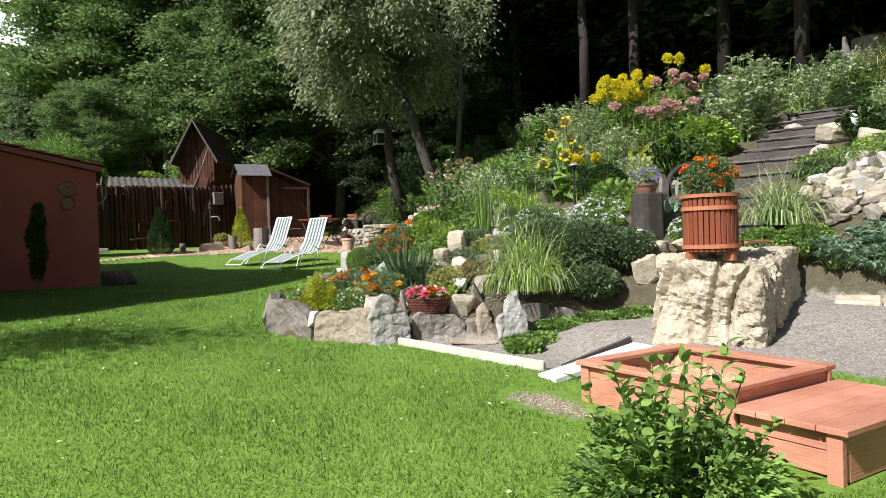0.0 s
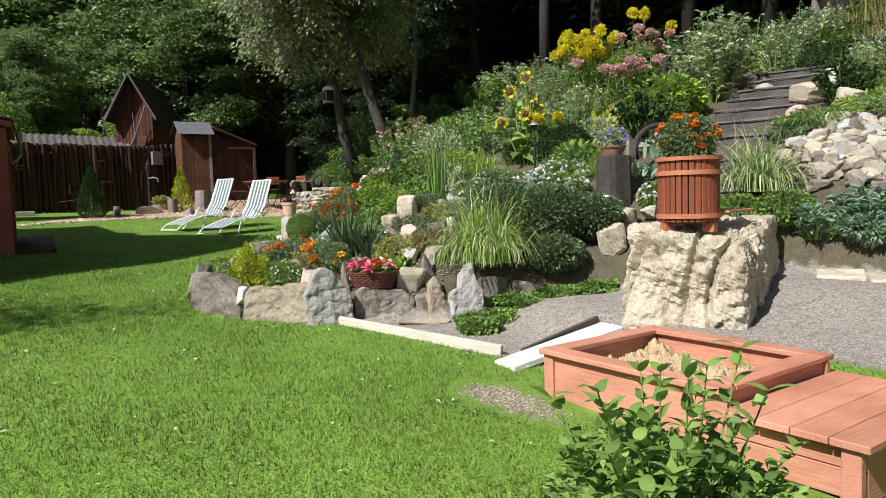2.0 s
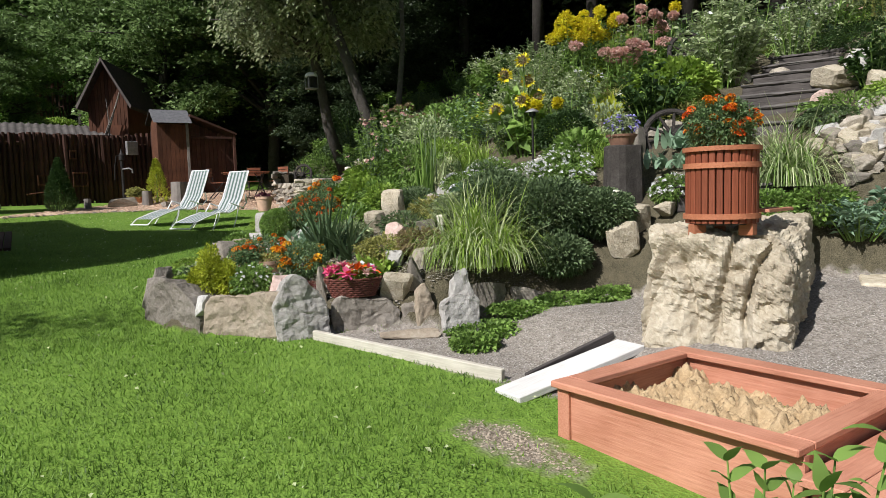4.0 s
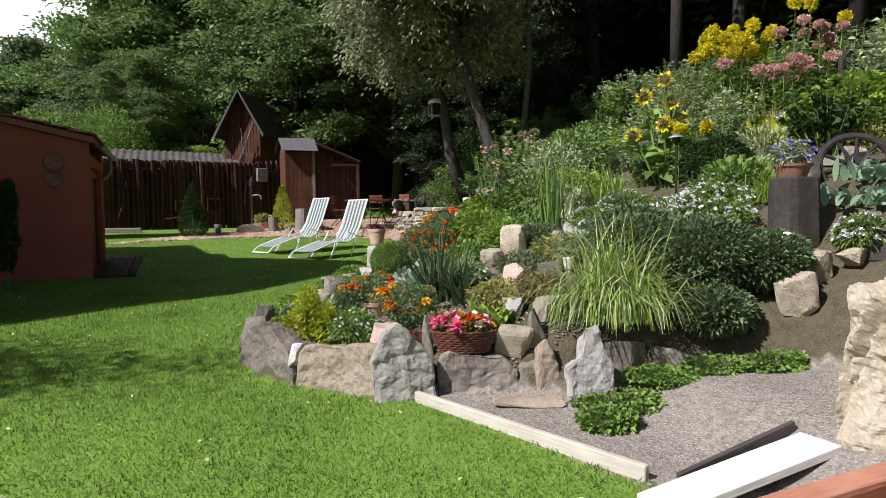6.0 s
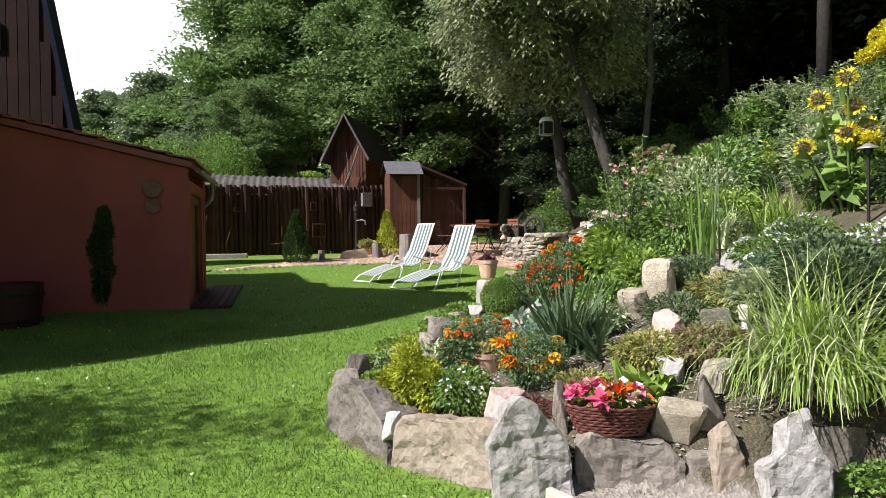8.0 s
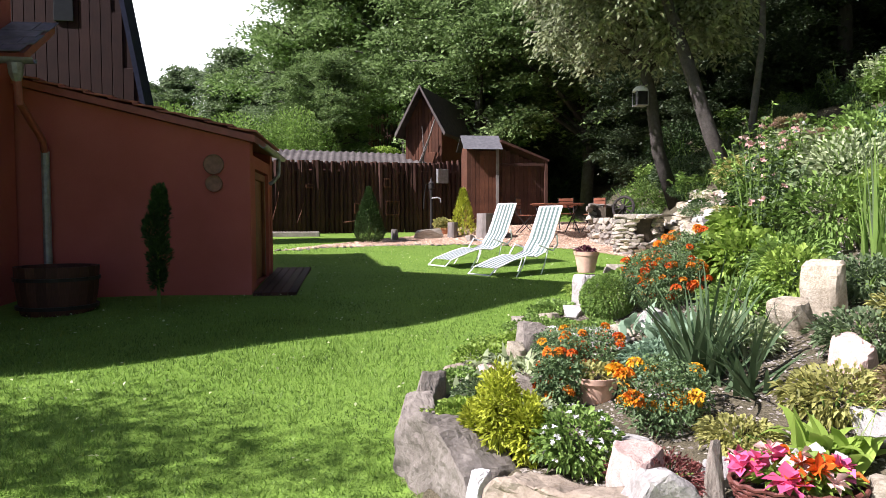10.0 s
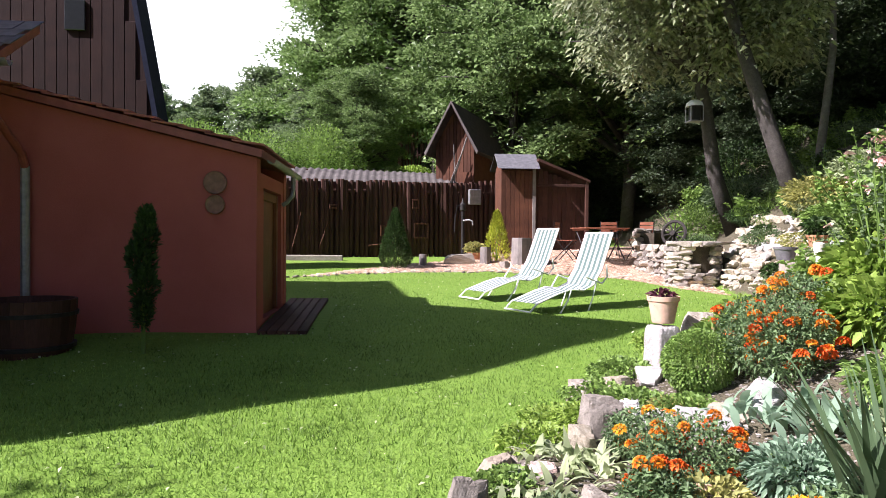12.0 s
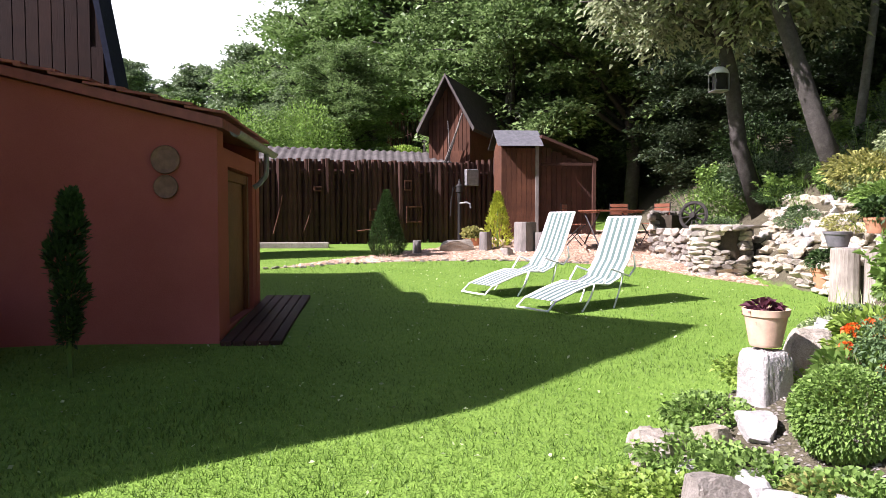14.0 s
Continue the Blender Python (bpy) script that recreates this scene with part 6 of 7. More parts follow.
marigold(3.0, 9.2, 0.22, 0.28, 407, ("orange", "amber"), 16)
marigold(3.95, 9.55, 0.34, 0.5, 408, ("redor", "orange"), 46, "tall marigold bush with red-orange heads", n=2200)
marigold(4.35, 9.95, 0.32, 0.5, 409, ("redor", "orange", "amber"), 40, "tall marigold bush with red-orange heads", n=2000)
marigold(4.05, 10.1, 0.22, 0.4, 410, ("redor",), 20)
marigold(4.84, 4.36, 0.23, 0.40, 411, ("redor", "orange"), 38, "orange marigolds planted in the press basket", z=1.75, group="", n=2200, size=0.07)
spikes("yucca", 3.52, 8.05, 64, 0.78, 0.036, "yucca", "yucca with stiff grey-green sword leaves", 412, 1.15, category="yucca")
spikes("yucca", 3.6, 7.75, 20, 0.62, 0.036, "yucca", "yucca leaves bent outwards over the stones", 413, 1.7, category="yucca")
rosette("hosta", 3.5, 6.98, 40, 0.30, 0.085, "bright", "green hosta with broad ribbed leaves", 414, 0.3)
rosette("silver_sage", 2.62, 9.1, 80, 0.22, 0.05, "grey", "silvery sage with felted oval leaves", 415, 0.9)
rosette("silver_sage", 2.35, 8.7, 60, 0.2, 0.05, "grey", "silvery sage with felted oval leaves", 416, 0.8)
rosette("silver_lambs_ear", 3.95, 8.75, 110, 0.2, 0.06, "blue", "broad felted silver-green leaves under the yucca", 417, 1.4)
rosette("silver_lambs_ear", 3.75, 9.0, 90, 0.18, 0.055, "blue", "broad felted silver-green leaves under the yucca", 418, 1.2)
shrub("clipped_box", 3.56, 9.78, 0.215, 0.40, "green", 9000, 0.02, "clipped round dark green box bush", 419, lumps=30, shell=0.8, lump=0.12, wide=0.8, droop=0.25, up=0.0)
shrub("red_heather", 2.85, 7.15, 0.24, 0.2, "red", 1400, 0.04, "low reddish heather between the stones", 420, wide=0.2)
for i, (x, y, r) in enumerate(((2.75, 10.0, 0.3), (3.05, 10.15, 0.28), (2.5, 9.5, 0.26), (3.3, 10.5, 0.24), (1.95, 8.3, 0.18), (3.15, 9.8, 0.26), (2.85, 9.75, 0.24), (3.35, 9.45, 0.2), (3.75, 10.75, 0.26), (4.05, 11.15, 0.3), (3.9, 10.9, 0.2), (2.2, 8.9, 0.2), (2.15, 8.1, 0.18))):
    shrub("creeping_stonecrop", x, y, r, 0.16, "bright" if i % 2 == 0 else "green", 1300, 0.035, "low creeping stonecrop between the edge stones", 430 + i, wide=0.8, group="stonecrop")
for i, (x, y, rx, ry) in enumerate(((4.02, 5.95, 0.36, 0.26), (4.5, 6.08, 0.4, 0.24), (4.95, 6.05, 0.36, 0.24), (3.75, 5.72, 0.24, 0.18), (5.3, 5.85, 0.3, 0.2))):
    shrub("groundcover", x, y, rx, 0.12, "green", 1500, 0.042, "low leafy groundcover spilling onto the gravel", 440 + i, wide=0.8, ry=ry, group="groundcover")
# dark heath mounds
for i, (x, y, r, h, k2) in enumerate(((5.2, 6.55, 0.46, 0.60, "heath"), (5.58, 6.25, 0.34, 0.44, "heath"), (4.9, 6.95, 0.4, 0.46, "heath"), (5.2, 7.4, 0.34, 0.34, "heath"), (4.7, 7.3, 0.32, 0.3, "grey"), (5.05, 6.25, 0.3, 0.36, "heath"))):
    shrub("heath_mound", x, y, r, h, k2, 7000, 0.055, "dense dark grey-green heath bush", 450 + i, wide=0.45, shell=0.35, lumps=34, lump=0.34, up=0.5, group="heath mounds")
for i, (x, y, r) in enumerate(((5.75, 6.95, 0.32), (6.15, 5.9, 0.2), (5.3, 8.1, 0.32), (5.75, 8.3, 0.3), (6.0, 7.25, 0.34), (5.65, 7.35, 0.3), (6.25, 7.5, 0.28))):
    shrub("white_daisies", x, y, r, 0.3, "green", 1300, 0.05, "loose clump of small white daisies", 460 + i, flowers=("white", 90, 0.05), group="white daisies", wide=0.3)
clump("pale_grass", 5.9, 8.8, 130, 0.62, 0.016, "bright", "upright light green grass tuft", 470, 0.8)
clump("pale_grass", 5.6, 9.2, 100, 0.55, 0.014, "stripe", "upright pale grass tuft", 471, 0.8)
clump("bright_grass", 6.35, 7.0, 260, 0.4, 0.008, "bright", "fine bright green grass tuft beside a log", 472, 1.1)
clump("bright_grass", 6.9, 7.6, 240, 0.38, 0.008, "bright", "fine bright green grass tuft", 473, 1.1)
clump("variegated_grass", 6.75, 5.12, 300, 0.85, 0.014, "stripe", "arching striped ornamental grass below the steps", 474, 1.3, 0.08, 1.2, extra="green")
spikes("iris", 4.95, 8.5, 26, 0.95, 0.03, "green", "tall upright iris leaves", 475, 0.25)
spikes("iris", 5.15, 8.75, 12, 1.1, 0.025, "heath", "tall upright iris leaves", 476, 0.2)
stem_shrub("hibiscus", 5.05, 10.1, 0.5, 1.15, "heath", "loose bush with dark leaves and pink flowers", 477, 30, 0.07, 0.5, ("pink", 16, 0.08))
stem_shrub("mallow_bush", 6.05, 11.5, 0.62, 1.2, "green", "tall leafy mallow bush with pink flowers", 478, 60, 0.075, 0.7, ("pink", 24, 0.11), 34)
shrub("leafy_perennial", 5.1, 10.3, 0.34, 0.38, "bright", 1700, 0.12, "bright green leafy perennial with broad leaves", 479, wide=0.5)
shrub("leafy_perennial", 4.65, 9.6, 0.36, 0.38, "bright", 1500, 0.10, "bright green leafy perennial with broad leaves", 480, wide=0.5)
shrub("leafy_perennial", 5.35, 10.55, 0.3, 0.34, "bright", 1500, 0.10, "bright green leafy perennial with broad leaves", 481, wide=0.5)
# mid slope
shrub("round_bush", 6.65, 7.95, 0.36, 0.6, "dark", 3600, 0.05, "dark green rounded bush", 482, shell=0.7, lumps=14)
stem_shrub("wormwood", 9.0, 11.3, 0.62, 1.25, "grey", "tall feathery grey-green shrub", 483, 60, 0.09, 0.25, None, 40)
stem_shrub("wormwood", 8.0, 10.3, 0.5, 1.0, "grey", "tall feathery grey-green shrub", 484, 44, 0.09, 0.25, None, 36)
stem_shrub("dahlia_bush", 9.6, 7.9, 0.72, 1.35, "grey", "large grey-green leafy bush beside the steps", 485, 56, 0.13, 0.4, ("white", 6, 0.07), 34)
stem_shrub("dahlia_bush", 10.3, 8.4, 0.6, 1.3, "grey", "large grey-green leafy bush beside the steps", 486, 44, 0.12, 0.4, None, 30)
shrub("bright_bush", 8.55, 7.9, 0.6, 0.66, "bright", 2400, 0.12, "bright green leafy bush", 487, wide=0.6)
rosette("hosta", 8.3, 8.9, 46, 0.4, 0.1, "yellow", "yellow-green hosta with broad leaves", 488, 0.5)
rosette("hosta", 7.0, 6.4, 50, 0.3, 0.09, "blue", "blue-green hosta beside the cart wheel", 489, 0.9)
rosette("hosta", 6.6, 6.25, 46, 0.28, 0.09, "blue", "blue-green hosta beside the cart wheel", 490, 0.9)
stem_shrub("sea_holly", 6.72, 4.45, 0.36, 0.32, "blue", "blue-green lance-leaved plants above the pavers", 491, 34, 0.1, 0.3, None, 16)
stem_shrub("sea_holly", 7.05, 4.2, 0.36, 0.30, "blue", "blue-green lance-leaved plants above the pavers", 492, 30, 0.1, 0.3, None, 16)


def cluster_heads(name, x, y, key, label, seed, n, hgt, spread, head, dome=0.6, leafkey="green", z=None, stem=0.008):
    """Upright stems, leafy below, each with a dense head of tiny florets."""
    rng = np.random.default_rng(seed)
    bm = bmesh.new()
    lv, fl = [], []
    for i in range(n):
        bx, by = rng.normal(0, spread * 0.35, 2)
        tx, ty = bx * 1.5, by * 1.5
        h = hgt * rng.uniform(0.8, 1.08)
        add_tube(bm, [(bx, by, -0.05), ((bx + tx) / 2, (by + ty) / 2, h * 0.5), (tx, ty, h)], [stem, stem * 0.8, stem * 0.5], 5)
        m = 34
        s = rng.uniform(0.05, 0.92, m)
        p = np.stack([bx + (tx - bx) * s, by + (ty - by) * s, h * s], 1)
        a = rng.uniform(0, 6.28, m)
        lv.append(leaves_np(p, np.stack([np.cos(a), np.sin(a), 0.3 + 0 * a], 1), 0.11, 0.022, rng, 0.4, 0.1))
        p, d = blob_points(420, head, head, head * dome, rng, 0.25, 6)
        p += np.array([tx, ty, h])
        fl.append(leaves_np(p, d, 0.042, 0.026, rng, 0.0, 0.2))
    return plant(name, x, y, label, "flower", {("foliage", leafkey): lv, ("bloom", key): fl}, stems=bm, z=z)


cluster_heads("goldenrod", 9.75, 11.0, "gold", "goldenrod with dense bright yellow plumes", 501, 22, 1.3, 0.6, 0.13, 0.9)
cluster_heads("goldenrod", 10.35, 10.35, "gold", "tall goldenrod stems with yellow tips", 502, 6, 1.6, 0.9, 0.10, 1.1)
cluster_heads("pink_sedum", 9.8, 10.0, "pink", "flat-topped dusty pink flower heads on leafy stems", 503, 15, 0.75, 0.75, 0.12, 0.5)
cluster_heads("pink_phlox", 10.4, 9.9, "pink", "tall pale pink phlox heads", 504, 9, 1.15, 0.55, 0.09, 0.7)
cluster_heads("orange_yarrow", 6.9, 12.2, "dry", "faded orange flower heads on tall stems", 505, 7, 1.0, 0.45, 0.09, 0.6)
cluster_heads("yellow_loosestrife", 6.55, 8.5, "gold", "loose yellow flowers on leafy stems", 506, 3, 0.75, 0.35, 0.07, 0.9)


def sunflower(x, y, seed):
    rng = np.random.default_rng(seed)
    bm = bmesh.new()
    lv, fl, ce = [], [], []
    for i, (dx, dy, h) in enumerate(((0, 0, 1.25), (-0.22, 0.1, 1.05), (0.12, 0.05, 1.0), (0.2, -0.05, 0.78), (-0.1, -0.1, 0.72), (-0.3, 0.2, 0.62))):
        add_tube(bm, [(0.2 * dx, 0.2 * dy, -0.05), (dx * 0.6, dy * 0.6, h * 0.5), (dx, dy, h)], [0.016, 0.013, 0.009], 6)
        m = 9
        s = rng.uniform(0.2, 0.95, m)
        p = np.stack([dx * s, dy * s, h * s], 1)
        a = rng.uniform(0, 6.28, m)
        lv.append(leaves_np(p, np.stack([np.cos(a), np.sin(a), 0.2 + 0 * a], 1), 0.24, 0.17, rng, 0.35, 0.1))
        fc = np.array([[-0.75, -0.55, 0.35]]) / 1.0
        c = np.array([[dx, dy, h]]) + fc * 0.03
        k2 = 30
        aa = np.arange(k2) * 2 * np.pi / k2
        u, w = np.cross(fc[0], [0, 0, 1]), None
        u = u / np.linalg.norm(u)
        w = np.cross(u, fc[0])
        dirs = u * np.cos(aa)[:, None] + w * np.sin(aa)[:, None] + fc * 0.25
        st = np.repeat(c, k2, 0) + dirs * 0.045
        fl.append(leaves_np(st, dirs * 4, 0.07, 0.04, rng, 0.0, 0.0))
        p, d = blob_points(160, 0.05, 0.05, 0.05, rng, 0.7, 3)
        ce.append(leaves_np(p + c + fc * 0.03, d, 0.03, 0.022, rng, 0, 0))
    plant("sunflower", x, y, "branching sunflower with yellow heads and broad leaves", "sunflower", {("foliage", "green"): lv, ("bloom", "gold"): fl, ("seed_head", "dry"): ce}, stems=bm)


sunflower(6.65, 8.75, 510)

for i, (x, y, r, h, key, leaf) in enumerate(((2.45, 7.95, 0.2, 0.2, "grey", 0.04), (2.3, 8.4, 0.2, 0.2, "heath", 0.04), (3.3, 7.3, 0.2, 0.16, "olive", 0.04), (3.75, 7.25, 0.26, 0.26, "olive", 0.05), (4.0, 7.0, 0.24, 0.26, "dry", 0.05),
        (4.25, 7.7, 0.3, 0.26, "heath", 0.05), (4.6, 7.6, 0.34, 0.3, "olive", 0.05), (3.4, 8.45, 0.2, 0.22, "blue", 0.06), (3.85, 8.3, 0.26, 0.24, "grey", 0.06), (4.15, 8.75, 0.3, 0.3, "green", 0.06),
        (4.5, 8.75, 0.3, 0.4, "bright", 0.07), (4.7, 9.1, 0.34, 0.4, "green", 0.07), (3.3, 9.5, 0.16, 0.14, "olive", 0.04), (3.7, 10.0, 0.2, 0.2, "bright", 0.05), (4.3, 10.55, 0.24, 0.22, "bright", 0.07),
        (4.75, 8.35, 0.25, 0.3, "heath", 0.05), (5.4, 9.6, 0.45, 0.6, "green", 0.08),
        (6.0, 10.2, 0.5, 0.8, "grey", 0.08), (5.9, 9.6, 0.4, 0.5, "bright", 0.08), (6.6, 10.6, 0.5, 0.9, "green", 0.09), (7.2, 9.6, 0.5, 0.8, "grey", 0.07), (7.0, 8.8, 0.45, 0.6, "bright", 0.08))):
    shrub("bed_perennial", x, y, r, h, key, 1300, leaf, {"grey": "grey-green", "heath": "dull green", "olive": "olive-green", "dry": "dry brown", "blue": "blue-green", "green": "green leafy", "bright": "bright green"}[key] + " perennial between the rock garden stones", 800 + i, "plant", wide=0.4, shell=0.3, group="perennials between the stones")

# fillers that clothe the slope
WORDS = {"green": "green leafy", "grey": "grey-green", "heath": "dull green", "bright": "bright green", "olive": "dry olive-green", "blue": "blue-green", "dark": "dark green", "stripe": "pale grassy"}
proto = {}
SLOPE = "perennials on the slope"


def slope_label(key):
    return WORDS[key] + " perennial on the planted slope"


for j, (key, leaf, wide, per, flo) in enumerate((("green", 0.12, 0.5, 20, None), ("grey", 0.08, 0.3, 26, ("white", 10, 0.05)), ("heath", 0.08, 0.4, 24, None), ("bright", 0.11, 0.55, 18, ("gold", 5, 0.05)), ("olive", 0.08, 0.25, 22, None), ("blue", 0.10, 0.45, 20, None), ("dark", 0.09, 0.6, 26, None))):
    proto[(key, 0)] = shrub("low_perennial", 6.3 + 0.3 * j, 11.7 + 0.15 * j, 0.34, 0.36, key, 620, leaf * 0.9, slope_label(key), 600 + j, "plant", flo and (flo[0], 16, flo[2]), wide, 0.35, group=SLOPE, up=0.6)
    proto[(key, 1)] = stem_shrub("tall_perennial", 6.3 + 0.3 * j, 12.9 + 0.15 * j, 0.42, 0.72, key, slope_label(key), 620 + j, 30, leaf, wide, flo, per, category="plant", group=SLOPE)
for j, key in enumerate(("bright", "stripe", "olive", "green")):
    proto[(key, 2)] = clump("grass_tuft", 6.4 + 0.4 * j, 14.0, 120, 0.5, 0.013, key, WORDS[key] + " tuft of grass on the slope", 640 + j, 1.1, 0.07, 0.8, group="grass tufts on the slope")
proto[("white", 3)] = shrub("daisy_clump", 6.2, 9.9, 0.3, 0.34, "green", 500, 0.06, "clump of white daisies on the slope", 650, "flower", ("white", 60, 0.06), 0.35, 0.35, group="daisies on the slope")
proto[("pink", 3)] = stem_shrub("pink_perennial", 7.9, 11.8, 0.35, 0.8, "green", "leafy perennial with small pink flowers on the slope", 651, 24, 0.09, 0.4, ("pink", 14, 0.06), 22, category="flower", group="pink perennials on the slope")
proto[("gold", 3)] = stem_shrub("yellow_perennial", 8.4, 12.6, 0.3, 0.7, "bright", "leafy perennial with small yellow flowers on the slope", 652, 20, 0.09, 0.4, ("gold", 14, 0.06), 22, category="flower", group="yellow perennials on the slope")
# open places kept for the larger plants and things
KEEP = ((5.0, 11.7, 0.8), (5.7, 12.7, 0.9), (6.6, 13.7, 1.0), (7.6, 14.9, 1.1), (8.2, 16.2, 1.0), (8.0, 17.2, 0.8), (6.65, 7.95, 0.55), (6.37, 8.24, 0.4), (6.05, 6.43, 0.55), (7.15, 6.72, 0.55), (6.8, 6.45, 0.5), (6.5, 6.1, 0.4), (8.55, 7.9, 0.6), (8.3, 8.9, 0.4), (9.6, 7.9, 0.6), (6.65, 8.75, 0.4), (6.9, 7.6, 0.4), (5.8, 7.0, 0.5),
        (5.3, 6.55, 0.7), (5.35, 7.3, 0.6), (9.8, 10.0, 0.5), (9.75, 11.0, 0.4), (5.7, 11.5, 0.6), (6.55, 4.95, 0.5), (6.6, 4.2, 0.5), (9.3, 6.0, 0.5), (7.4, 4.6, 0.7))
rp = random.Random(91)
placed = []
tries = 0
while len(placed) < 360 and tries < 16000:
    tries += 1
    x, y = rp.uniform(3.2, 13.5), rp.uniform(2.6, 24.0)
    d = float(sdist(np.array([x]), np.array([y]), HILL)[0])
    if d < (0.75 if y > 6.3 else 0.35) or (4.2 < y < 5.9 and x < 6.9):
        continue
    # keep the steps and the low front of the bed open
    s = ((x - 6.25) * 4.25 + (y - 5.42) * 1.83) / 21.4
    if -0.1 < s < 1.1 and abs((x - 6.25) * -1.83 + (y - 5.42) * 4.25) / 4.63 < 0.78:
        continue
    if x < 4.6 and y < 9.6 or any((x - a) ** 2 + (y - b) ** 2 < c * c for a, b, c in KEEP):
        continue
    if any((x - a) ** 2 + (y - b) ** 2 < 0.13 for a, b in placed):
        continue
    low = y < 5.2 or x < 6.2
    if low:
        pick = rp.choice((("heath", 0), ("grey", 0), ("green", 0), ("white", 3), ("bright", 2), ("stripe", 2), ("blue", 0)))
    elif y > 14.5:
        pick = rp.choice((("heath", 0), ("dark", 1), ("green", 1), ("heath", 1), ("dark", 0), ("green", 2)))
    else:
        pick = rp.choice((("green", 1), ("grey", 1), ("heath", 1), ("bright", 1), ("blue", 1), ("dark", 1), ("green", 0), ("grey", 0), ("heath", 0), ("bright", 0), ("olive", 0), ("blue", 0), ("bright", 2), ("stripe", 2), ("olive", 2), ("white", 3), ("pink", 3), ("gold", 3), ("grey", 1)))
    s2 = rp.uniform(0.7, 1.15) * (0.7 if low else 1.0)
    copy_thing(proto[pick], pose(x, y, gz(x, y) - 0.03, 0, 0, rp.uniform(0, 360)) @ Matrix.Diagonal((s2, s2, s2 * rp.uniform(0.75, 1.15), 1)))
    placed.append((x, y))
for i in range(26):
    x, y = rp.uniform(6.5, 12), rp.uniform(6.8, 14)
    s = rp.uniform(0.16, 0.36)
    lay(x, y, s, s * 0.7, s * 0.6, rp.choice("wdlgp"), where="among the plants on the slope", group="stones on the slope", tilt=15)
# rough tall growth along the crest, in front of the wood
for i in range(24):
    x, y = 11.9 + rp.uniform(-0.8, 0.9), 4.0 + i * 0.62
    shrub_key = rp.choice(("olive", "grey", "heath", "dry"))
    if i < 6:
        clump("wild_grass", x, y, 160, 1.3, 0.012, "olive" if i % 2 else "dry", "tall dry wild grass on the crest", 700 + i, 0.7, 0.3, group="wild grass on the crest")
    copy_thing(proto[(rp.choice(("heath", "grey", "olive", "dark")), 1)], pose(x + 0.3, y, gz(x, y) - 0.05, 0, 0, 40 * i) @ Matrix.Diagonal((1.5, 1.5, 1.5, 1)))

# low cover on the banks beside the steps, by the logs and under the trees
for i, (x, y, r, h, key) in enumerate(((6.62, 4.72, 0.28, 0.34, "green"), (6.9, 4.12, 0.26, 0.3, "blue"), (7.12, 3.78, 0.28, 0.32, "green"), (7.36, 3.3, 0.3, 0.3, "grey"), (6.3, 5.0, 0.24, 0.3, "green"), (7.5, 2.8, 0.3, 0.3, "green"), (8.0, 5.25, 0.5, 0.2, "green"), (8.5, 4.75, 0.55, 0.22, "bright"), (7.7, 5.3, 0.35, 0.18, "heath"), (8.2, 4.1, 0.5, 0.2, "heath"), (9.2, 5.3, 0.6, 0.22, "green"), (9.9, 5.5, 0.6, 0.25, "heath"), (7.3, 3.6, 0.4, 0.25, "heath"), (7.0, 3.2, 0.35, 0.2, "olive"), (7.9, 3.3, 0.5, 0.25, "green"), (9.3, 4.2, 0.6, 0.25, "bright"),
        (10.4, 4.8, 0.7, 0.3, "grey"), (8.9, 3.3, 0.6, 0.3, "olive"), (8.4, 16.4, 0.5, 0.3, "olive"), (8.9, 16.9, 0.5, 0.35, "grey"), (8.35, 17.6, 0.45, 0.3, "heath"), (9.2, 17.6, 0.6, 0.4, "green"), (8.6, 15.6, 0.4, 0.3, "green"), (8.8, 15.5, 0.5, 0.4, "olive"), (7.3, 14.2, 0.3, 0.16, "green"), (6.7, 14.0, 0.4, 0.25, "heath"), (6.1, 13.4, 0.4, 0.25, "grey"),
        (5.5, 12.8, 0.35, 0.22, "green"), (9.4, 18.5, 0.6, 0.5, "heath"), (8.7, 18.9, 0.5, 0.4, "dark"), (8.0, 19.6, 0.5, 0.5, "dark"), (8.3, 20.4, 0.6, 0.6, "heath"), (9.2, 21.6, 0.7, 0.8, "dark"), (9.0, 23.2, 0.8, 0.9, "dark"), (7.0, 13.3, 0.5, 0.4, "olive"), (7.6, 13.9, 0.5, 0.4, "grey"), (6.6, 12.6, 0.5, 0.4, "green"))):
    shrub("creeping_cover", x, y, r, h, key, 1500, 0.05, WORDS[key] + " creeping cover on the bank", 760 + i, "plant", wide=0.5, group="creeping cover", shell=0.5)

# creeping conifers by the stump at the top, dark shrubs in the shade behind the fireplace
for i, (x, y, r, h) in enumerate(((12.4, 7.6, 0.9, 0.45), (11.2, 6.6, 0.8, 0.35), (13.6, 7.6, 0.9, 0.5))):
    shrub("creeping_conifer", x, y, r, h, "dark", 3600, 0.06, "low creeping dark conifer on the upper slope", 720 + i, wide=0.25, group="creeping conifers")
for i, (x, y, r, h, key) in enumerate(((8.6, 21.2, 0.7, 1.2, "green"), (9.4, 20.6, 0.8, 1.0, "heath"), (9.0, 17.0, 0.7, 0.6, "olive"), (9.6, 16.4, 0.8, 0.7, "grey"), (8.8, 16.2, 0.6, 0.5, "green"), (10.2, 22.4, 1.0, 1.4, "dark"), (8.3, 14.6, 0.6, 0.7, "grey"), (9.0, 14.6, 0.5, 0.6, "green"))):
    shrub("bank_shrub", x, y, r, h, key, 2600, 0.09, "loose shrub on the shady bank", 730 + i, group="bank shrubs", shell=0.3)

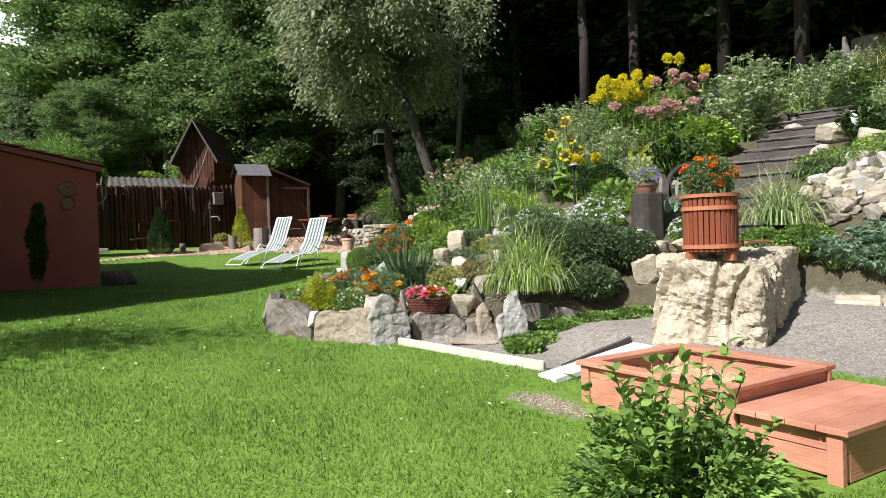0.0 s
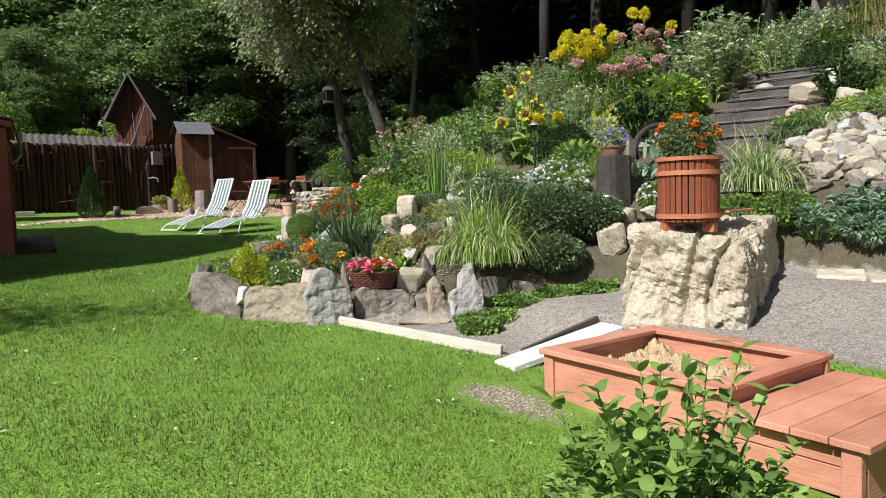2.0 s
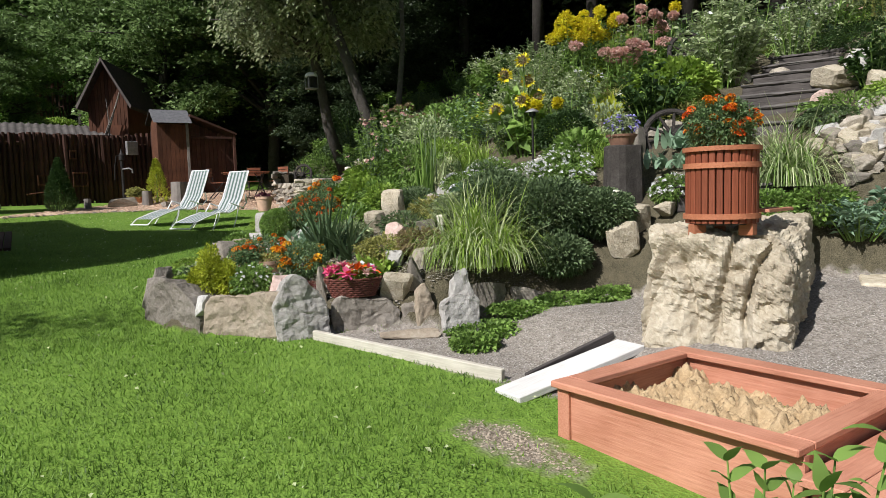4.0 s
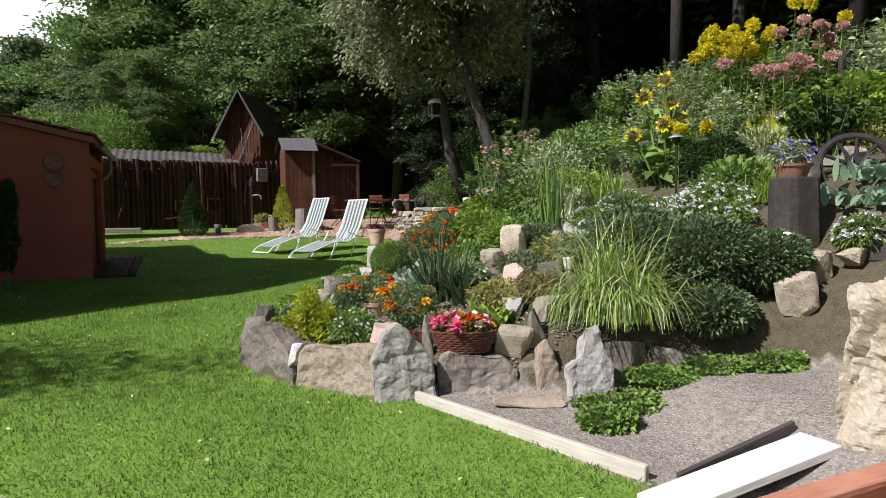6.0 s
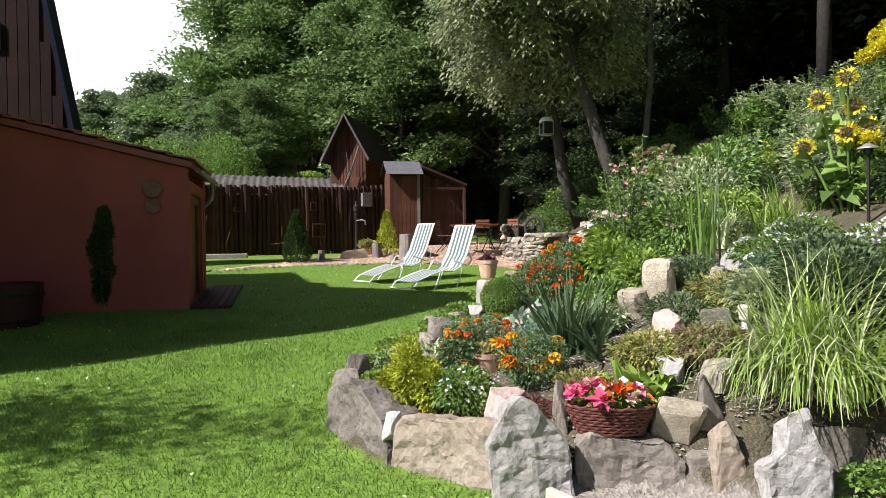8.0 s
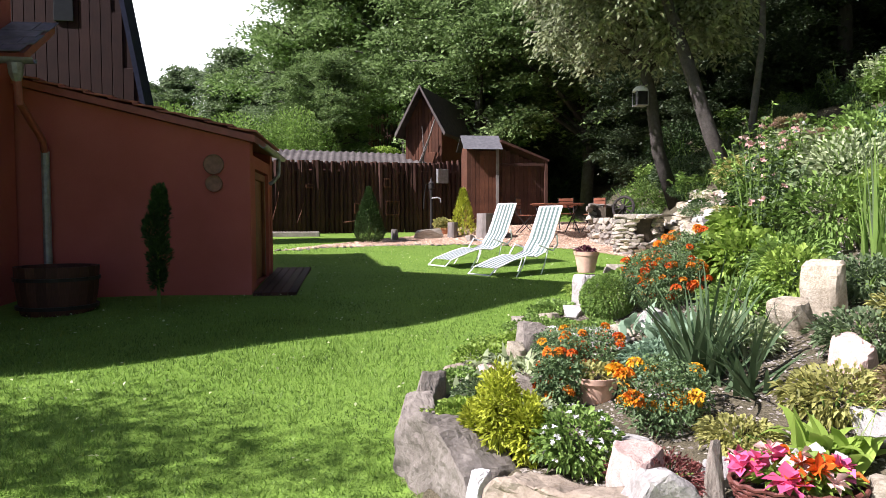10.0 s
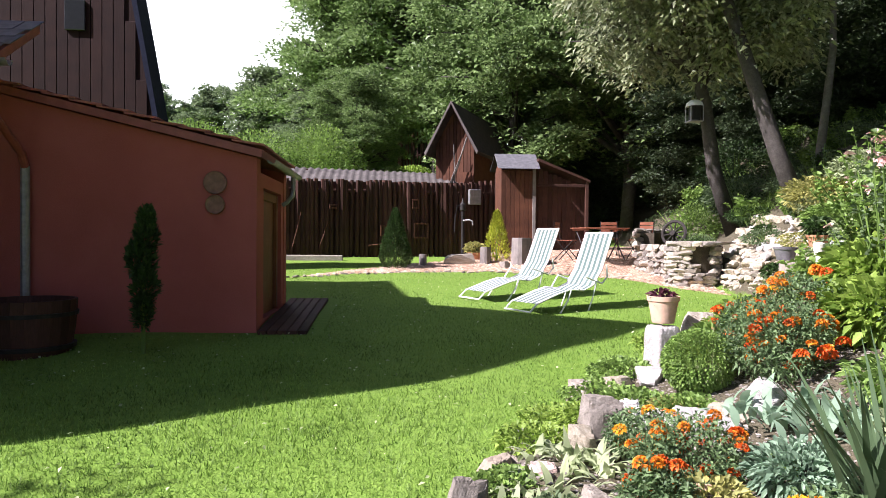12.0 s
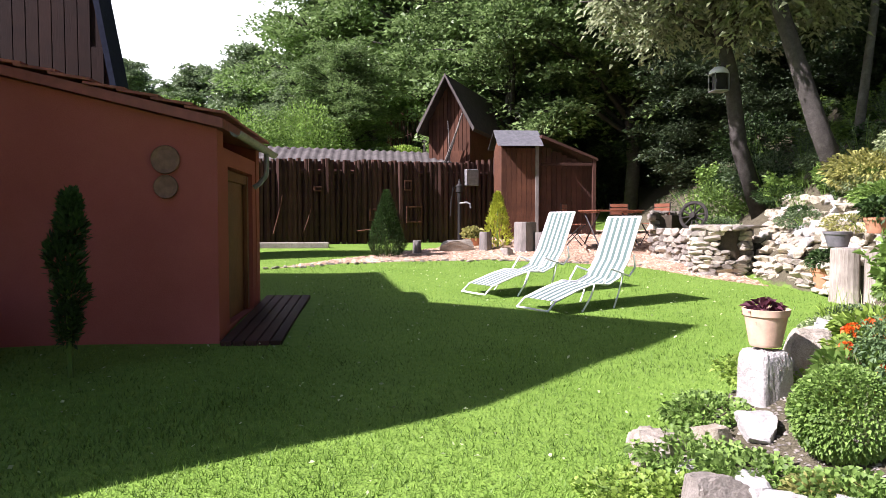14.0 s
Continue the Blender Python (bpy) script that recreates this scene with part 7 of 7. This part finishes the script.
# young conifers by the fence, column plant at the shed
def cone_tree(x, y, h, r, key, label, seed, z=None, n=9000, leaf=0.07, name="young_conifer"):
    rng = np.random.default_rng(seed)
    s = rng.random(n) ** 0.8
    a = rng.uniform(0, 6.28, n)
    prof = r * np.clip(0.55 + 3.0 * s, 0, 1) * (1 - s) ** 0.8 * 1.15 * (1 + 0.12 * np.sin(5 * a + 9 * s))
    rad = prof * (0.6 + 0.4 * rng.random(n) ** 0.4)
    p = np.stack([np.cos(a) * rad, np.sin(a) * rad, s * h], 1)
    d = np.stack([np.cos(a), np.sin(a), 0.9 + 0 * a], 1)
    bm = tube([(0, 0, -0.1), (0, 0, h * 0.8)], [0.03, 0.008], 6)
    return plant(name, x, y, label, "conifer", {("foliage", key): [leaves_np(p, d, leaf, leaf * 0.3, rng, 0.0, 0.3)]}, z=z, stems=bm)


cone_tree(1.70, 21.1, 1.32, 0.36, "dark", "small dense dark green conifer on the mulch", 740)
cone_tree(4.15, 22.2, 1.2, 0.3, "yellow", "young golden-green thuja on the mulch", 741, n=2200, leaf=0.09)
rng = np.random.default_rng(742)
ch = []
for zc, rr, hh in ((0.5, 0.11, 0.45), (0.75, 0.15, 0.5), (1.02, 0.16, 0.5), (1.28, 0.12, 0.4), (1.46, 0.07, 0.28)):
    q, d = blob_points(800, rr, rr, hh / 2, rng, 0.4, 5)
    ch.append(leaves_np(q + np.array([rng.uniform(-.04, .04), 0, zc]), d + np.array([0, 0, 0.6]), 0.07, 0.025, rng, 0.0, 0.3))
plant("column_cypress", -0.79, 12.62, "slim dark column cypress on a thin stem before the shed", "conifer", {("foliage", "dark"): ch}, scale=0.93, stems=tube([(0, 0, -0.1), (0, 0, 0.9)], [0.025, 0.015], 6))


# leafy weigela at the corner of the sandbox, close to the path
def near_shrub():
    rng = np.random.default_rng(750)
    bm = bmesh.new()
    big, small = [], []
    for i in range(46):
        a = rng.uniform(0, 6.28)
        L = rng.uniform(0.05, 0.54)
        tall = i < 16
        h = (rng.uniform(0.62, 0.85) if tall else rng.uniform(0.35, 0.62)) * (1.1 - 0.35 * L)
        e = np.array([math.cos(a) * L * 1.15, math.sin(a) * L, h])
        b = np.array([math.cos(a) * 0.08, math.sin(a) * 0.08, -0.03])
        bend = np.array([0, 0, 0.06])
        add_tube(bm, [tuple(b), tuple((b + e) / 2 + bend), tuple(e)], [0.006, 0.0045, 0.0025], 5)
        m = 9 if tall else 14
        q = np.linspace(0.3, 1.0, m)
        p = b + (e - b) * q[:, None] + bend * (1 - (2 * q[:, None] - 1) ** 2)
        aa = np.arange(m) * 1.57 + a
        d = np.stack([np.cos(aa), np.sin(aa), 0.15 + 0 * aa], 1)
        for sg in (1, -1):
            v, f = broad_blades(m, 0.15 if tall else 0.11, 0.05 if tall else 0.04, 0.9, rng, 0.0, 0.5)
            V = v.reshape(m, 12, 3)
            out = d * np.array([sg, sg, 1])
            ang = np.arctan2(out[:, 1], out[:, 0])
            base = V[:, :2].mean(1, keepdims=True)
            loc = V - base
            own = np.arctan2(loc[:, -1, 1], loc[:, -1, 0])
            tn = ang - own
            c, k2 = np.cos(tn)[:, None], np.sin(tn)[:, None]
            rot = np.stack([loc[..., 0] * c - loc[..., 1] * k2, loc[..., 0] * k2 + loc[..., 1] * c, loc[..., 2] * 0.55 - 0.25 * np.hypot(loc[..., 0], loc[..., 1])], -1)
            big.append(((rot + p[:, None]).reshape(-1, 3), f))
    p, d = blob_points(5200, 0.56, 0.5, 0.25, rng, 0.3, 8)
    p[:, 2] += 0.27
    small.append(leaves_np(p, d, 0.052, 0.028, rng, 0.25, 0.2))
    plant("leafy_shrub", 2.25, 2.27, "young leafy green shrub beside the sandbox", "shrub", {("shoot_mass", "green"): big, ("foliage", "green"): small}, stems=bm)


near_shrub()


# ---- lawn ----
def build_grass():
    rng = np.random.default_rng(9)
    n = 1900000
    x, y = rng.uniform(-9.5, 8.5, n), rng.uniform(-6.5, 22.0, n)
    path = np.stack([np.interp(y, [0, 7.1], [0.3, 1.6]), np.clip(y, 0, 7.0)], 1)
    dist = np.maximum(np.hypot(x - path[:, 0], y - np.clip(y - 3.5, 0, 7)), 1.0)
    keep = rng.random(n) < np.clip(4.0 / dist ** 1.35, 0.05, 1)
    keep &= sdist(x, y, HILL) < 0.03
    keep &= sdist(x, y, GRAVEL) < 0.02
    keep &= sdist(x, y, MULCH) < 0.0
    keep &= (sdist(x, y, BARE) < -0.05) | (rng.random(n) < 0.12)
    keep &= ~((x < 0.85) & (y > 13.6) & (y < 16.4)) & ~((x < -2.3) & (y > 9.2))
    keep &= ~((x > 3.15) & (x < 4.5) & (y > 2.2) & (y < 4.15))
    x, y = x[keep], y[keep]
    m = len(x)
    z = height(x, y) + wobble(x, y) - 0.004
    patch = np.array([noise.noise(Vector((a * 0.8, b * 0.8, 7.7))) for a, b in zip(x, y)])
    h = rng.uniform(0.018, 0.042, m) * (1 + 0.35 * patch)
    a = rng.uniform(0, 6.28, m)
    w = rng.uniform(0.003, 0.0055, m)
    c, s = np.cos(a) * w, np.sin(a) * w
    lx, ly = rng.normal(0, 0.015, m), rng.normal(0, 0.015, m)
    v = np.stack([np.stack([x + c, y + s, z], 1), np.stack([x - c, y - s, z], 1), np.stack([x + lx, y + ly, z + h], 1)], 1).reshape(-1, 3)
    f = np.arange(3 * m).reshape(-1, 3)
    tagged(new("lawn_grass", np_mesh("lawn_grass", v, f, GRASS_BLADE)), "short mown green lawn grass", "grass", kind="stuff")
    # clover and fallen leaves, scattered
    k2 = 1300
    px, py = rng.uniform(-3, 6.8, k2), rng.uniform(2, 20, k2)
    ok = (sdist(px, py, HILL) < -0.05) & (sdist(px, py, GRAVEL) < -0.05) & (sdist(px, py, MULCH) < 0) & ~((px < 0.15) & (py > 13.6) & (py < 18)) & ~((px > 3.1) & (py < 4.3))
    px, py = px[ok], py[ok]
    pp = np.stack([px, py, height(px, py) + 0.025], 1)
    dd = rng.normal(0, 1, pp.shape)
    dd[:, 2] = np.abs(dd[:, 2]) * 0.3
    v, f = leaves_np(pp, dd, 0.035, 0.022, rng, 0.1, 0.0)
    tagged(new("fallen_leaves", np_mesh("fallen_leaves", v, f, LM["stripe"])), "small pale leaves scattered on the lawn", "leaves", kind="stuff")


GRASS_BLADE = leaf_mat("grass_blade", (0.075, 0.165, 0.02), (0.235, 0.37, 0.065), trans=0.4)
build_grass()


def scatter_chips(name, poly, n, size, mat, label, seed, lo=0.35, hi=0.8, fade=0.0):
    rng = np.random.default_rng(seed)
    xs, ys = [p[0] for p in poly], [max(p[1], 1.5) for p in poly]
    x, y = rng.uniform(min(xs), max(xs), n), rng.uniform(min(ys), max(ys), n)
    ok = sdist(x, y, poly) > 0.02 + fade * rng.random(n)
    x, y = x[ok], y[ok]
    m = len(x)
    base = np.stack([x, y, height(x, y) + wobble(x, y) + 0.001], 1)
    tet = np.array([[1, 0, 0], [-0.6, 0.8, 0], [-0.5, -0.8, 0.05], [0.0, 0.05, 0.8], [0.5, 0.5, 0.45]])
    s = rng.uniform(0.3, 1.0, m)[:, None, None] * size
    a = rng.uniform(0, 6.28, m)
    R = np.zeros((m, 3, 3))
    R[:, 0, 0], R[:, 0, 1], R[:, 1, 0], R[:, 1, 1], R[:, 2, 2] = np.cos(a), -np.sin(a), np.sin(a), np.cos(a), rng.uniform(lo, hi, m)
    v = (base[:, None, :] + s * np.einsum("ij,mkj->mik", tet, R)).reshape(-1, 3)
    i = np.arange(m)[:, None] * 5
    f = np.concatenate([i + [0, 4, 3], i + [4, 1, 3], i + [1, 2, 3], i + [2, 0, 3], i + [0, 1, 4]], 1).reshape(-1, 3)
    return tagged(new(name, np_mesh(name, v, f, mat)), label, name.split("_")[-1], kind="stuff")


CHIP = leaf_mat("bark_chip", (0.22, 0.11, 0.06), (0.62, 0.46, 0.33), trans=0.0)
PEB = leaf_mat("gravel_pebble", (0.29, 0.265, 0.235), (0.42, 0.39, 0.35), trans=0.0)
scatter_chips("bark_chips", MULCH, 26000, 0.05, CHIP, "buff bark chips covering the seating area", 15)
scatter_chips("path_gravel", GRAVEL, 90000, 0.009, PEB, "fine grey gravel on the garden path", 16)
FRONT = [(3.5, 6.45), (2.5, 6.95), (2.05, 7.3), (1.85, 7.7), (1.85, 8.2), (2.4, 9.6), (3.75, 11.3), (5.4, 12.9), (6.2, 11.0), (5.6, 8.0), (5.3, 6.2), (4.3, 6.35)]
STONECHIP = leaf_mat("stone_chip", (0.12, 0.10, 0.078), (0.36, 0.325, 0.275), trans=0.0)
scatter_chips("stone_chips", FRONT, 26000, 0.02, STONECHIP, "small buff stone chips between the plants", 18)
LITTER = leaf_mat("dry_litter", (0.16, 0.125, 0.085), (0.44, 0.37, 0.28), trans=0.0)
scatter_chips("bare_patch_chips", BARE, 2600, 0.013, LITTER, "dry litter on a bare lawn patch", 17, fade=0.2)

# more pale stones along the side of the bed
for x, y, a, b, c, key in ((3.05, 9.6, 0.34, 0.26, 0.22, "w"), (3.3, 9.3, 0.3, 0.22, 0.18, "w"), (2.7, 9.35, 0.22, 0.18, 0.22, "l"), (3.5, 9.25, 0.24, 0.18, 0.12, "l"), (3.65, 9.2, 0.2, 0.16, 0.12, "w"), (3.2, 10.2, 0.2, 0.16, 0.14, "l"),
        (4.1, 10.95, 0.26, 0.22, 0.24, "l"), (4.0, 11.3, 0.3, 0.26, 0.2, "w"), (4.5, 11.75, 0.34, 0.26, 0.3, "d"), (4.9, 12.1, 0.3, 0.24, 0.26, "w"), (5.3, 12.6, 0.36, 0.26, 0.3, "l"), (2.35, 9.35, 0.2, 0.16, 0.2, "d"),
        (2.35, 8.1, 0.2, 0.16, 0.16, "l"), (2.6, 8.1, 0.18, 0.16, 0.12, "p"), (3.25, 8.0, 0.2, 0.15, 0.1, "w"), (2.9, 7.5, 0.2, 0.18, 0.14, "w"), (3.35, 7.45, 0.18, 0.15, 0.12, "l"), (3.75, 7.0, 0.2, 0.18, 0.16, "w"), (4.1, 6.8, 0.24, 0.2, 0.16, "d")):
    lay(x, y, a, b, c, key)

# ---- basket of flowers, lamps, wheel, feeder ----
def build_basket(x, y, z, rz):
    t = thing("flower_basket", pose(x, y, z, 0, 0, rz) @ Matrix.Diagonal((1.04, 0.95, 0.95, 1)), "oval woven wicker basket with pink and red petunias", "basket")
    rows = 9
    for i in range(rows):
        s = i / (rows - 1)
        a, b = 0.17 + 0.06 * s, 0.10 + 0.045 * s
        pts = [(a * math.cos(k * 2 * math.pi / 40), b * math.sin(k * 2 * math.pi / 40) + 0.004 * math.sin(k * math.pi + i * math.pi) , 0.012 + 0.15 * s + 0.004 * math.cos(k * math.pi + i * math.pi)) for k in range(41)]
        part("wicker_band", tube(pts, 0.0095, 6), WICKER, t)
    for k in range(20):
        c, q = math.cos(k * math.pi / 10), math.sin(k * math.pi / 10)
        part("stake", tube([(0.165 * c, 0.097 * q, 0), (0.233 * c, 0.148 * q, 0.17)], 0.006, 5), WICKER, t)
    part("liner", lathe([(0.12, 0.01), (0.14, 0.02), (0.18, 0.12), (0.05, 0.125)], 20), SOILMAT, t).scale = (1.05, 0.66, 1)
    rng = np.random.default_rng(61)
    p, d = blob_points(420, 0.22, 0.14, 0.07, rng, 0.3, 6)
    p[:, 2] += 0.2
    child("foliage", np_mesh("foliage", *leaves_np(p, d, 0.055, 0.03, rng), LM["bright"]), t)["kind"] = "stuff"
    for key, n, s2 in (("hot", 8, 0.115), ("redor", 9, 0.115), ("pink", 6, 0.10), ("white", 3, 0.08)):
        for i in range(n):
            q, dq = blob_points(1, 0.22, 0.15, 0.09, rng, 0.99, 6)
            q[:, 2] = abs(q[:, 2]) + 0.2
            child("flower", np_mesh("flower", *join_np([petals(q, dq, s2, rng, 6), petals(q, dq, s2 * 0.6, rng, 5)]), LM[key]), t)


WICKER = plain_mat("red_brown_wicker", (0.13, 0.042, 0.03), 0.6, var=0.4, scale=40)
build_basket(3.19, 6.70, 0.70, -18)


def lamp_post(x, y, h):
    t = thing("garden_lamp", pose(x, y, gz(x, y)), "slim solar garden lamp with a flat brown cap", "garden lamp", "garden lamps")
    part("pole", tube([(0, 0, -0.1), (0, 0, h)], 0.014, 8), DARK_METAL, t)
    part("cap", lathe([(0.02, h + 0.10), (0.085, h + 0.065), (0.09, h + 0.055), (0.03, h + 0.06)], 20), METAL, t)
    part("glass", lathe([(0.03, h), (0.04, h + 0.01), (0.045, h + 0.06), (0.03, h + 0.062)], 16), GLASS_DARK, t)


lamp_post(6.37, 8.24, 0.58)


def stake_light(x, y, h):
    t = thing("stake_light", pose(x, y, gz(x, y)), "short solar stake light with a milky head", "garden lamp", "garden lamps")
    part("stake", tube([(0, 0, -0.1), (0, 0, h)], 0.016, 8), DARK_METAL, t)
    part("head", lathe([(0.02, h), (0.035, h + 0.01), (0.045, h + 0.09), (0.04, h + 0.1), (0.01, h + 0.105)], 16), MILKY, t)
    part("collar", lathe([(0.02, h - 0.1), (0.022, h - 0.1), (0.022, h), (0.018, h)], 12), WHITE_PAINT, t)


MILKY = plain_mat("milky_plastic", (0.72, 0.68, 0.55), 0.4, var=0.05)
for x, y, h in ((5.62, 6.1, 0.36), (4.25, 7.0, 0.16), (4.75, 7.15, 0.2), (4.95, 10.75, 0.3)):
    stake_light(x, y, h)


def cart_wheel(x, y, z, r, rz, tilt, label):
    t = thing("cart_wheel", pose(x, y, z, tilt, 0, rz), label, "wheel", "old cart wheels")
    part("rim", tube([(r * math.cos(a), 0, r * math.sin(a)) for a in np.linspace(0, 2 * math.pi, 29)], 0.03, 8), BARK_DARK, t)
    part("tyre", tube([((r + 0.028) * math.cos(a), 0, (r + 0.028) * math.sin(a)) for a in np.linspace(0, 2 * math.pi, 29)], 0.014, 6), DARK_METAL, t)
    part("hub", tube([(0, -0.08, 0), (0, 0.08, 0)], 0.06, 12), BARK_DARK, t)
    for k2 in range(10):
        a = k2 * math.pi / 5 + 0.2
        part("spoke", tube([(0.05 * math.cos(a), 0, 0.05 * math.sin(a)), (r * math.cos(a), 0, r * math.sin(a))], [0.02, 0.016], 6), BARK_DARK, t)


cart_wheel(7.15, 6.72, gz(7.15, 6.72) + 0.06, 0.3, -38, -20, "old dark wooden cart wheel leaning on the slope")
cart_wheel(9.9, 8.75, gz(9.9, 8.75) + 0.5, 0.3, -30, -10, "old dark wooden cart wheel among the flowers")
cart_wheel(7.75, 20.3, 2.1, 0.26, -50, -10, "old dark cart wheel leaning on the bank by the trees")


def bird_feeder(x, y, z):
    # white dome on a small dark-sided house
    t = thing("bird_feeder", pose(x, y, z), "hanging bird feeder with a white domed roof", "bird feeder")
    part("roof", lathe([(0.02, 0.16), (0.09, 0.145), (0.16, 0.09), (0.18, 0.02), (0.17, 0.02), (0.1, 0.08)], 24), WHITE_PAINT, t)
    part("tray", box(-0.14, -0.14, -0.30, 0.14, 0.14, -0.27, 0.01), METAL, t)
    part("hopper", box(-0.09, -0.09, -0.269, 0.09, 0.09, 0.04, 0.01), DARK_METAL, t, "dark seed hopper")
    for a in (-0.13, 0.13):
        for b in (-0.13, 0.13):
            part("post", box(a - 0.008, b - 0.008, -0.269, a + 0.008, b + 0.008, 0.03), METAL, t)
    part("cord", tube([(0, 0, 0.16), (0, 0, 1.6)], 0.004, 5), DARK_METAL, t)


bird_feeder(7.77, 19.38, 4.66)


# ---- table and folding chairs in the shade ----
def garden_table(x, y, z, rz):
    t = thing("garden_table", pose(x, y, z, 0, 0, rz), "folding garden table with reddish wooden slats", "table")
    for i in range(8):
        part("slat", box(-0.55, -0.42 + i * 0.105, 0.70, 0.55, -0.42 + i * 0.105 + 0.09, 0.725, 0.004), TABLE_WOOD, t)
    for s in (-0.5, 0.46):
        part("batten", box(s, -0.4, 0.66, s + 0.05, 0.4, 0.699), TABLE_WOOD, t)
    for s in (-0.45, 0.45):
        part("leg", tube([(s, -0.36, 0), (s, 0.3, 0.67)], 0.016, 6), DARK_METAL, t)
        part("leg", tube([(s * 0.93, 0.36, 0), (s * 0.93, -0.3, 0.67)], 0.016, 6), DARK_METAL, t)


def folding_chair(x, y, z, rz, lean=0):
    t = thing("folding_chair", pose(x, y, z, lean, 0, rz), "folding garden chair with reddish wooden slats", "chair", "folding chairs")
    for i in range(5):
        part("seat_slat", box(-0.19, -0.2 + i * 0.08, 0.44, 0.19, -0.2 + i * 0.08 + 0.065, 0.458, 0.003), TABLE_WOOD, t)
    for i in range(3):
        part("back_slat", box(-0.19, 0.215, 0.62 + i * 0.085, 0.19, 0.232, 0.62 + i * 0.085 + 0.07, 0.003), TABLE_WOOD, t)
    for s in (-0.2, 0.2):
        part("rear_leg", tube([(s, -0.22, 0), (s, 0.21, 0.5), (s, 0.235, 0.88)], 0.011, 6), DARK_METAL, t)
        part("front_leg", tube([(s * 0.92, 0.22, 0), (s * 0.92, -0.2, 0.45)], 0.011, 6), DARK_METAL, t)


garden_table(6.4, 21.3, 1.50, 10)
folding_chair(5.6, 21.2, 1.48, 60)
folding_chair(7.25, 21.0, 1.50, -60)
folding_chair(6.9, 22.1, 1.52, -10)


# ---- old things along the fence ----
def hand_pump(x, y, z):
    t = thing("water_pump", pose(x, y, z), "old dark iron hand water pump", "pump")
    part("column", tube([(0, 0, 0), (0, 0, 0.9), (0, 0, 1.25)], [0.05, 0.045, 0.06], 10), DARK_METAL, t)
    part("head", lathe([(0.03, 1.25), (0.085, 1.27), (0.085, 1.42), (0.04, 1.47), (0.015, 1.58)], 16), DARK_METAL, t)
    part("handle", tube([(0, 0, 1.4), (-0.15, -0.02, 1.38), (-0.2, -0.03, 1.1), (-0.22, -0.03, 0.7)], 0.016, 6), DARK_METAL, t)
    part("spout", tube([(0, -0.03, 1.0), (0.16, -0.1, 1.02), (0.24, -0.13, 0.98), (0.25, -0.13, 0.88)], 0.022, 8), METAL, t)
    part("base", box(-0.3, -0.25, -0.05, 0.3, 0.25, 0.12, 0.03), SLATE, t)


hand_pump(3.45, 23.55, 1.42)
for x, z, w, h, lab in ((3.95, 3.25, 0.34, 0.42, "grey metal box fixed to the palings"),):
    ob = part("fence_box", box(0, 0, 0, w, 0.14, h, 0.01), METAL, None)
    ob.matrix_basis = pose(x - 0.2, fence_line(x) - 0.26, z - 0.35, 0, 0, 16)
    tagged(ob, lab, "box")
for x, z, w, h in ((1.3, 2.0, 0.42, 0.3), (2.2, 1.95, 0.42, 0.42), (2.15, 2.75, 0.2, 0.26), (0.0, 2.7, 0.2, 0.12)):
    t = thing("old_window", pose(x, fence_line(x) - 0.1, z, 0, 0, 16), "old dark wooden window sash hung on the palings", "window sash", "old sashes on the fence")
    for a, b, c, d in ((0, 0, w, 0.04), (0, h - 0.04, w, h), (0, 0.041, 0.04, h - 0.041), (w - 0.04, 0.041, w, h - 0.041)):
        part("rail", box(a, -0.02, b, c, 0.02, d, 0.004), HUT_WOOD, t)
for i, (x, z0, x1, z1) in enumerate(((-0.9, 1.7, -0.7, 2.6), (1.0, 1.75, 1.75, 1.85), (-0.25, 1.7, -0.05, 2.35))):
    ob = part("old_pole", tube([(x, fence_line(x) - 0.12, z0), ((x + x1) / 2 + 0.02, fence_line(x) - 0.1, (z0 + z1) / 2), (x1, fence_line(x1) - 0.1, z1)], 0.02, 6), HUT_WOOD, None)
    tagged(ob, "old brown wooden tool pole leaning on the palings", "pole", "poles on the fence")
# garden tools in the lean-to
for i, (x, dx) in enumerate(((5.55, 0.1), (5.75, -0.05), (6.1, 0.15), (6.35, -0.1))):
    t = thing("garden_tool", pose(x, 23.6, 1.6), "long-handled garden tool leaning in the lean-to", "tool", "garden tools")
    part("shaft", tube([(0, 0, 0), (dx, 0.5, 1.55)], 0.015, 6), GREY_WOOD, t)
    part("blade", box(-0.09, -0.01, -0.02, 0.09, 0.015, 0.12, 0.004), DARK_METAL, t)

# battens on the block, driftwood at the top
for x, y, rz, L in ((5.05, 4.18, -78, 0.42), (5.12, 4.25, -70, 0.36)):
    ob = part("loose_batten", box(-0.025, 0, 0, 0.025, L, 0.022, 0.003), RED_WOOD, None)
    ob.matrix_basis = pose(x, y, 1.36, 0, 0, rz)
    tagged(ob, "short red-stained batten lying on the limestone block", "batten", "loose battens")
for i, (x, y, dx, dz) in enumerate(((13.4, 8.5, -0.2, 0.8), (13.75, 8.4, 0.35, 0.75), (13.9, 8.5, 0.25, 0.7))):
    ob = part("driftwood", tube([(x, y, gz(x, y) - 0.05), (x + dx * 0.6, y, gz(x, y) + dz * 0.5), (x + dx, y, gz(x, y) + dz)], [0.12, 0.1, 0.03], 8), GREY_WOOD, None)
    tagged(ob, "weathered driftwood root standing on the upper slope", "driftwood", "driftwood")
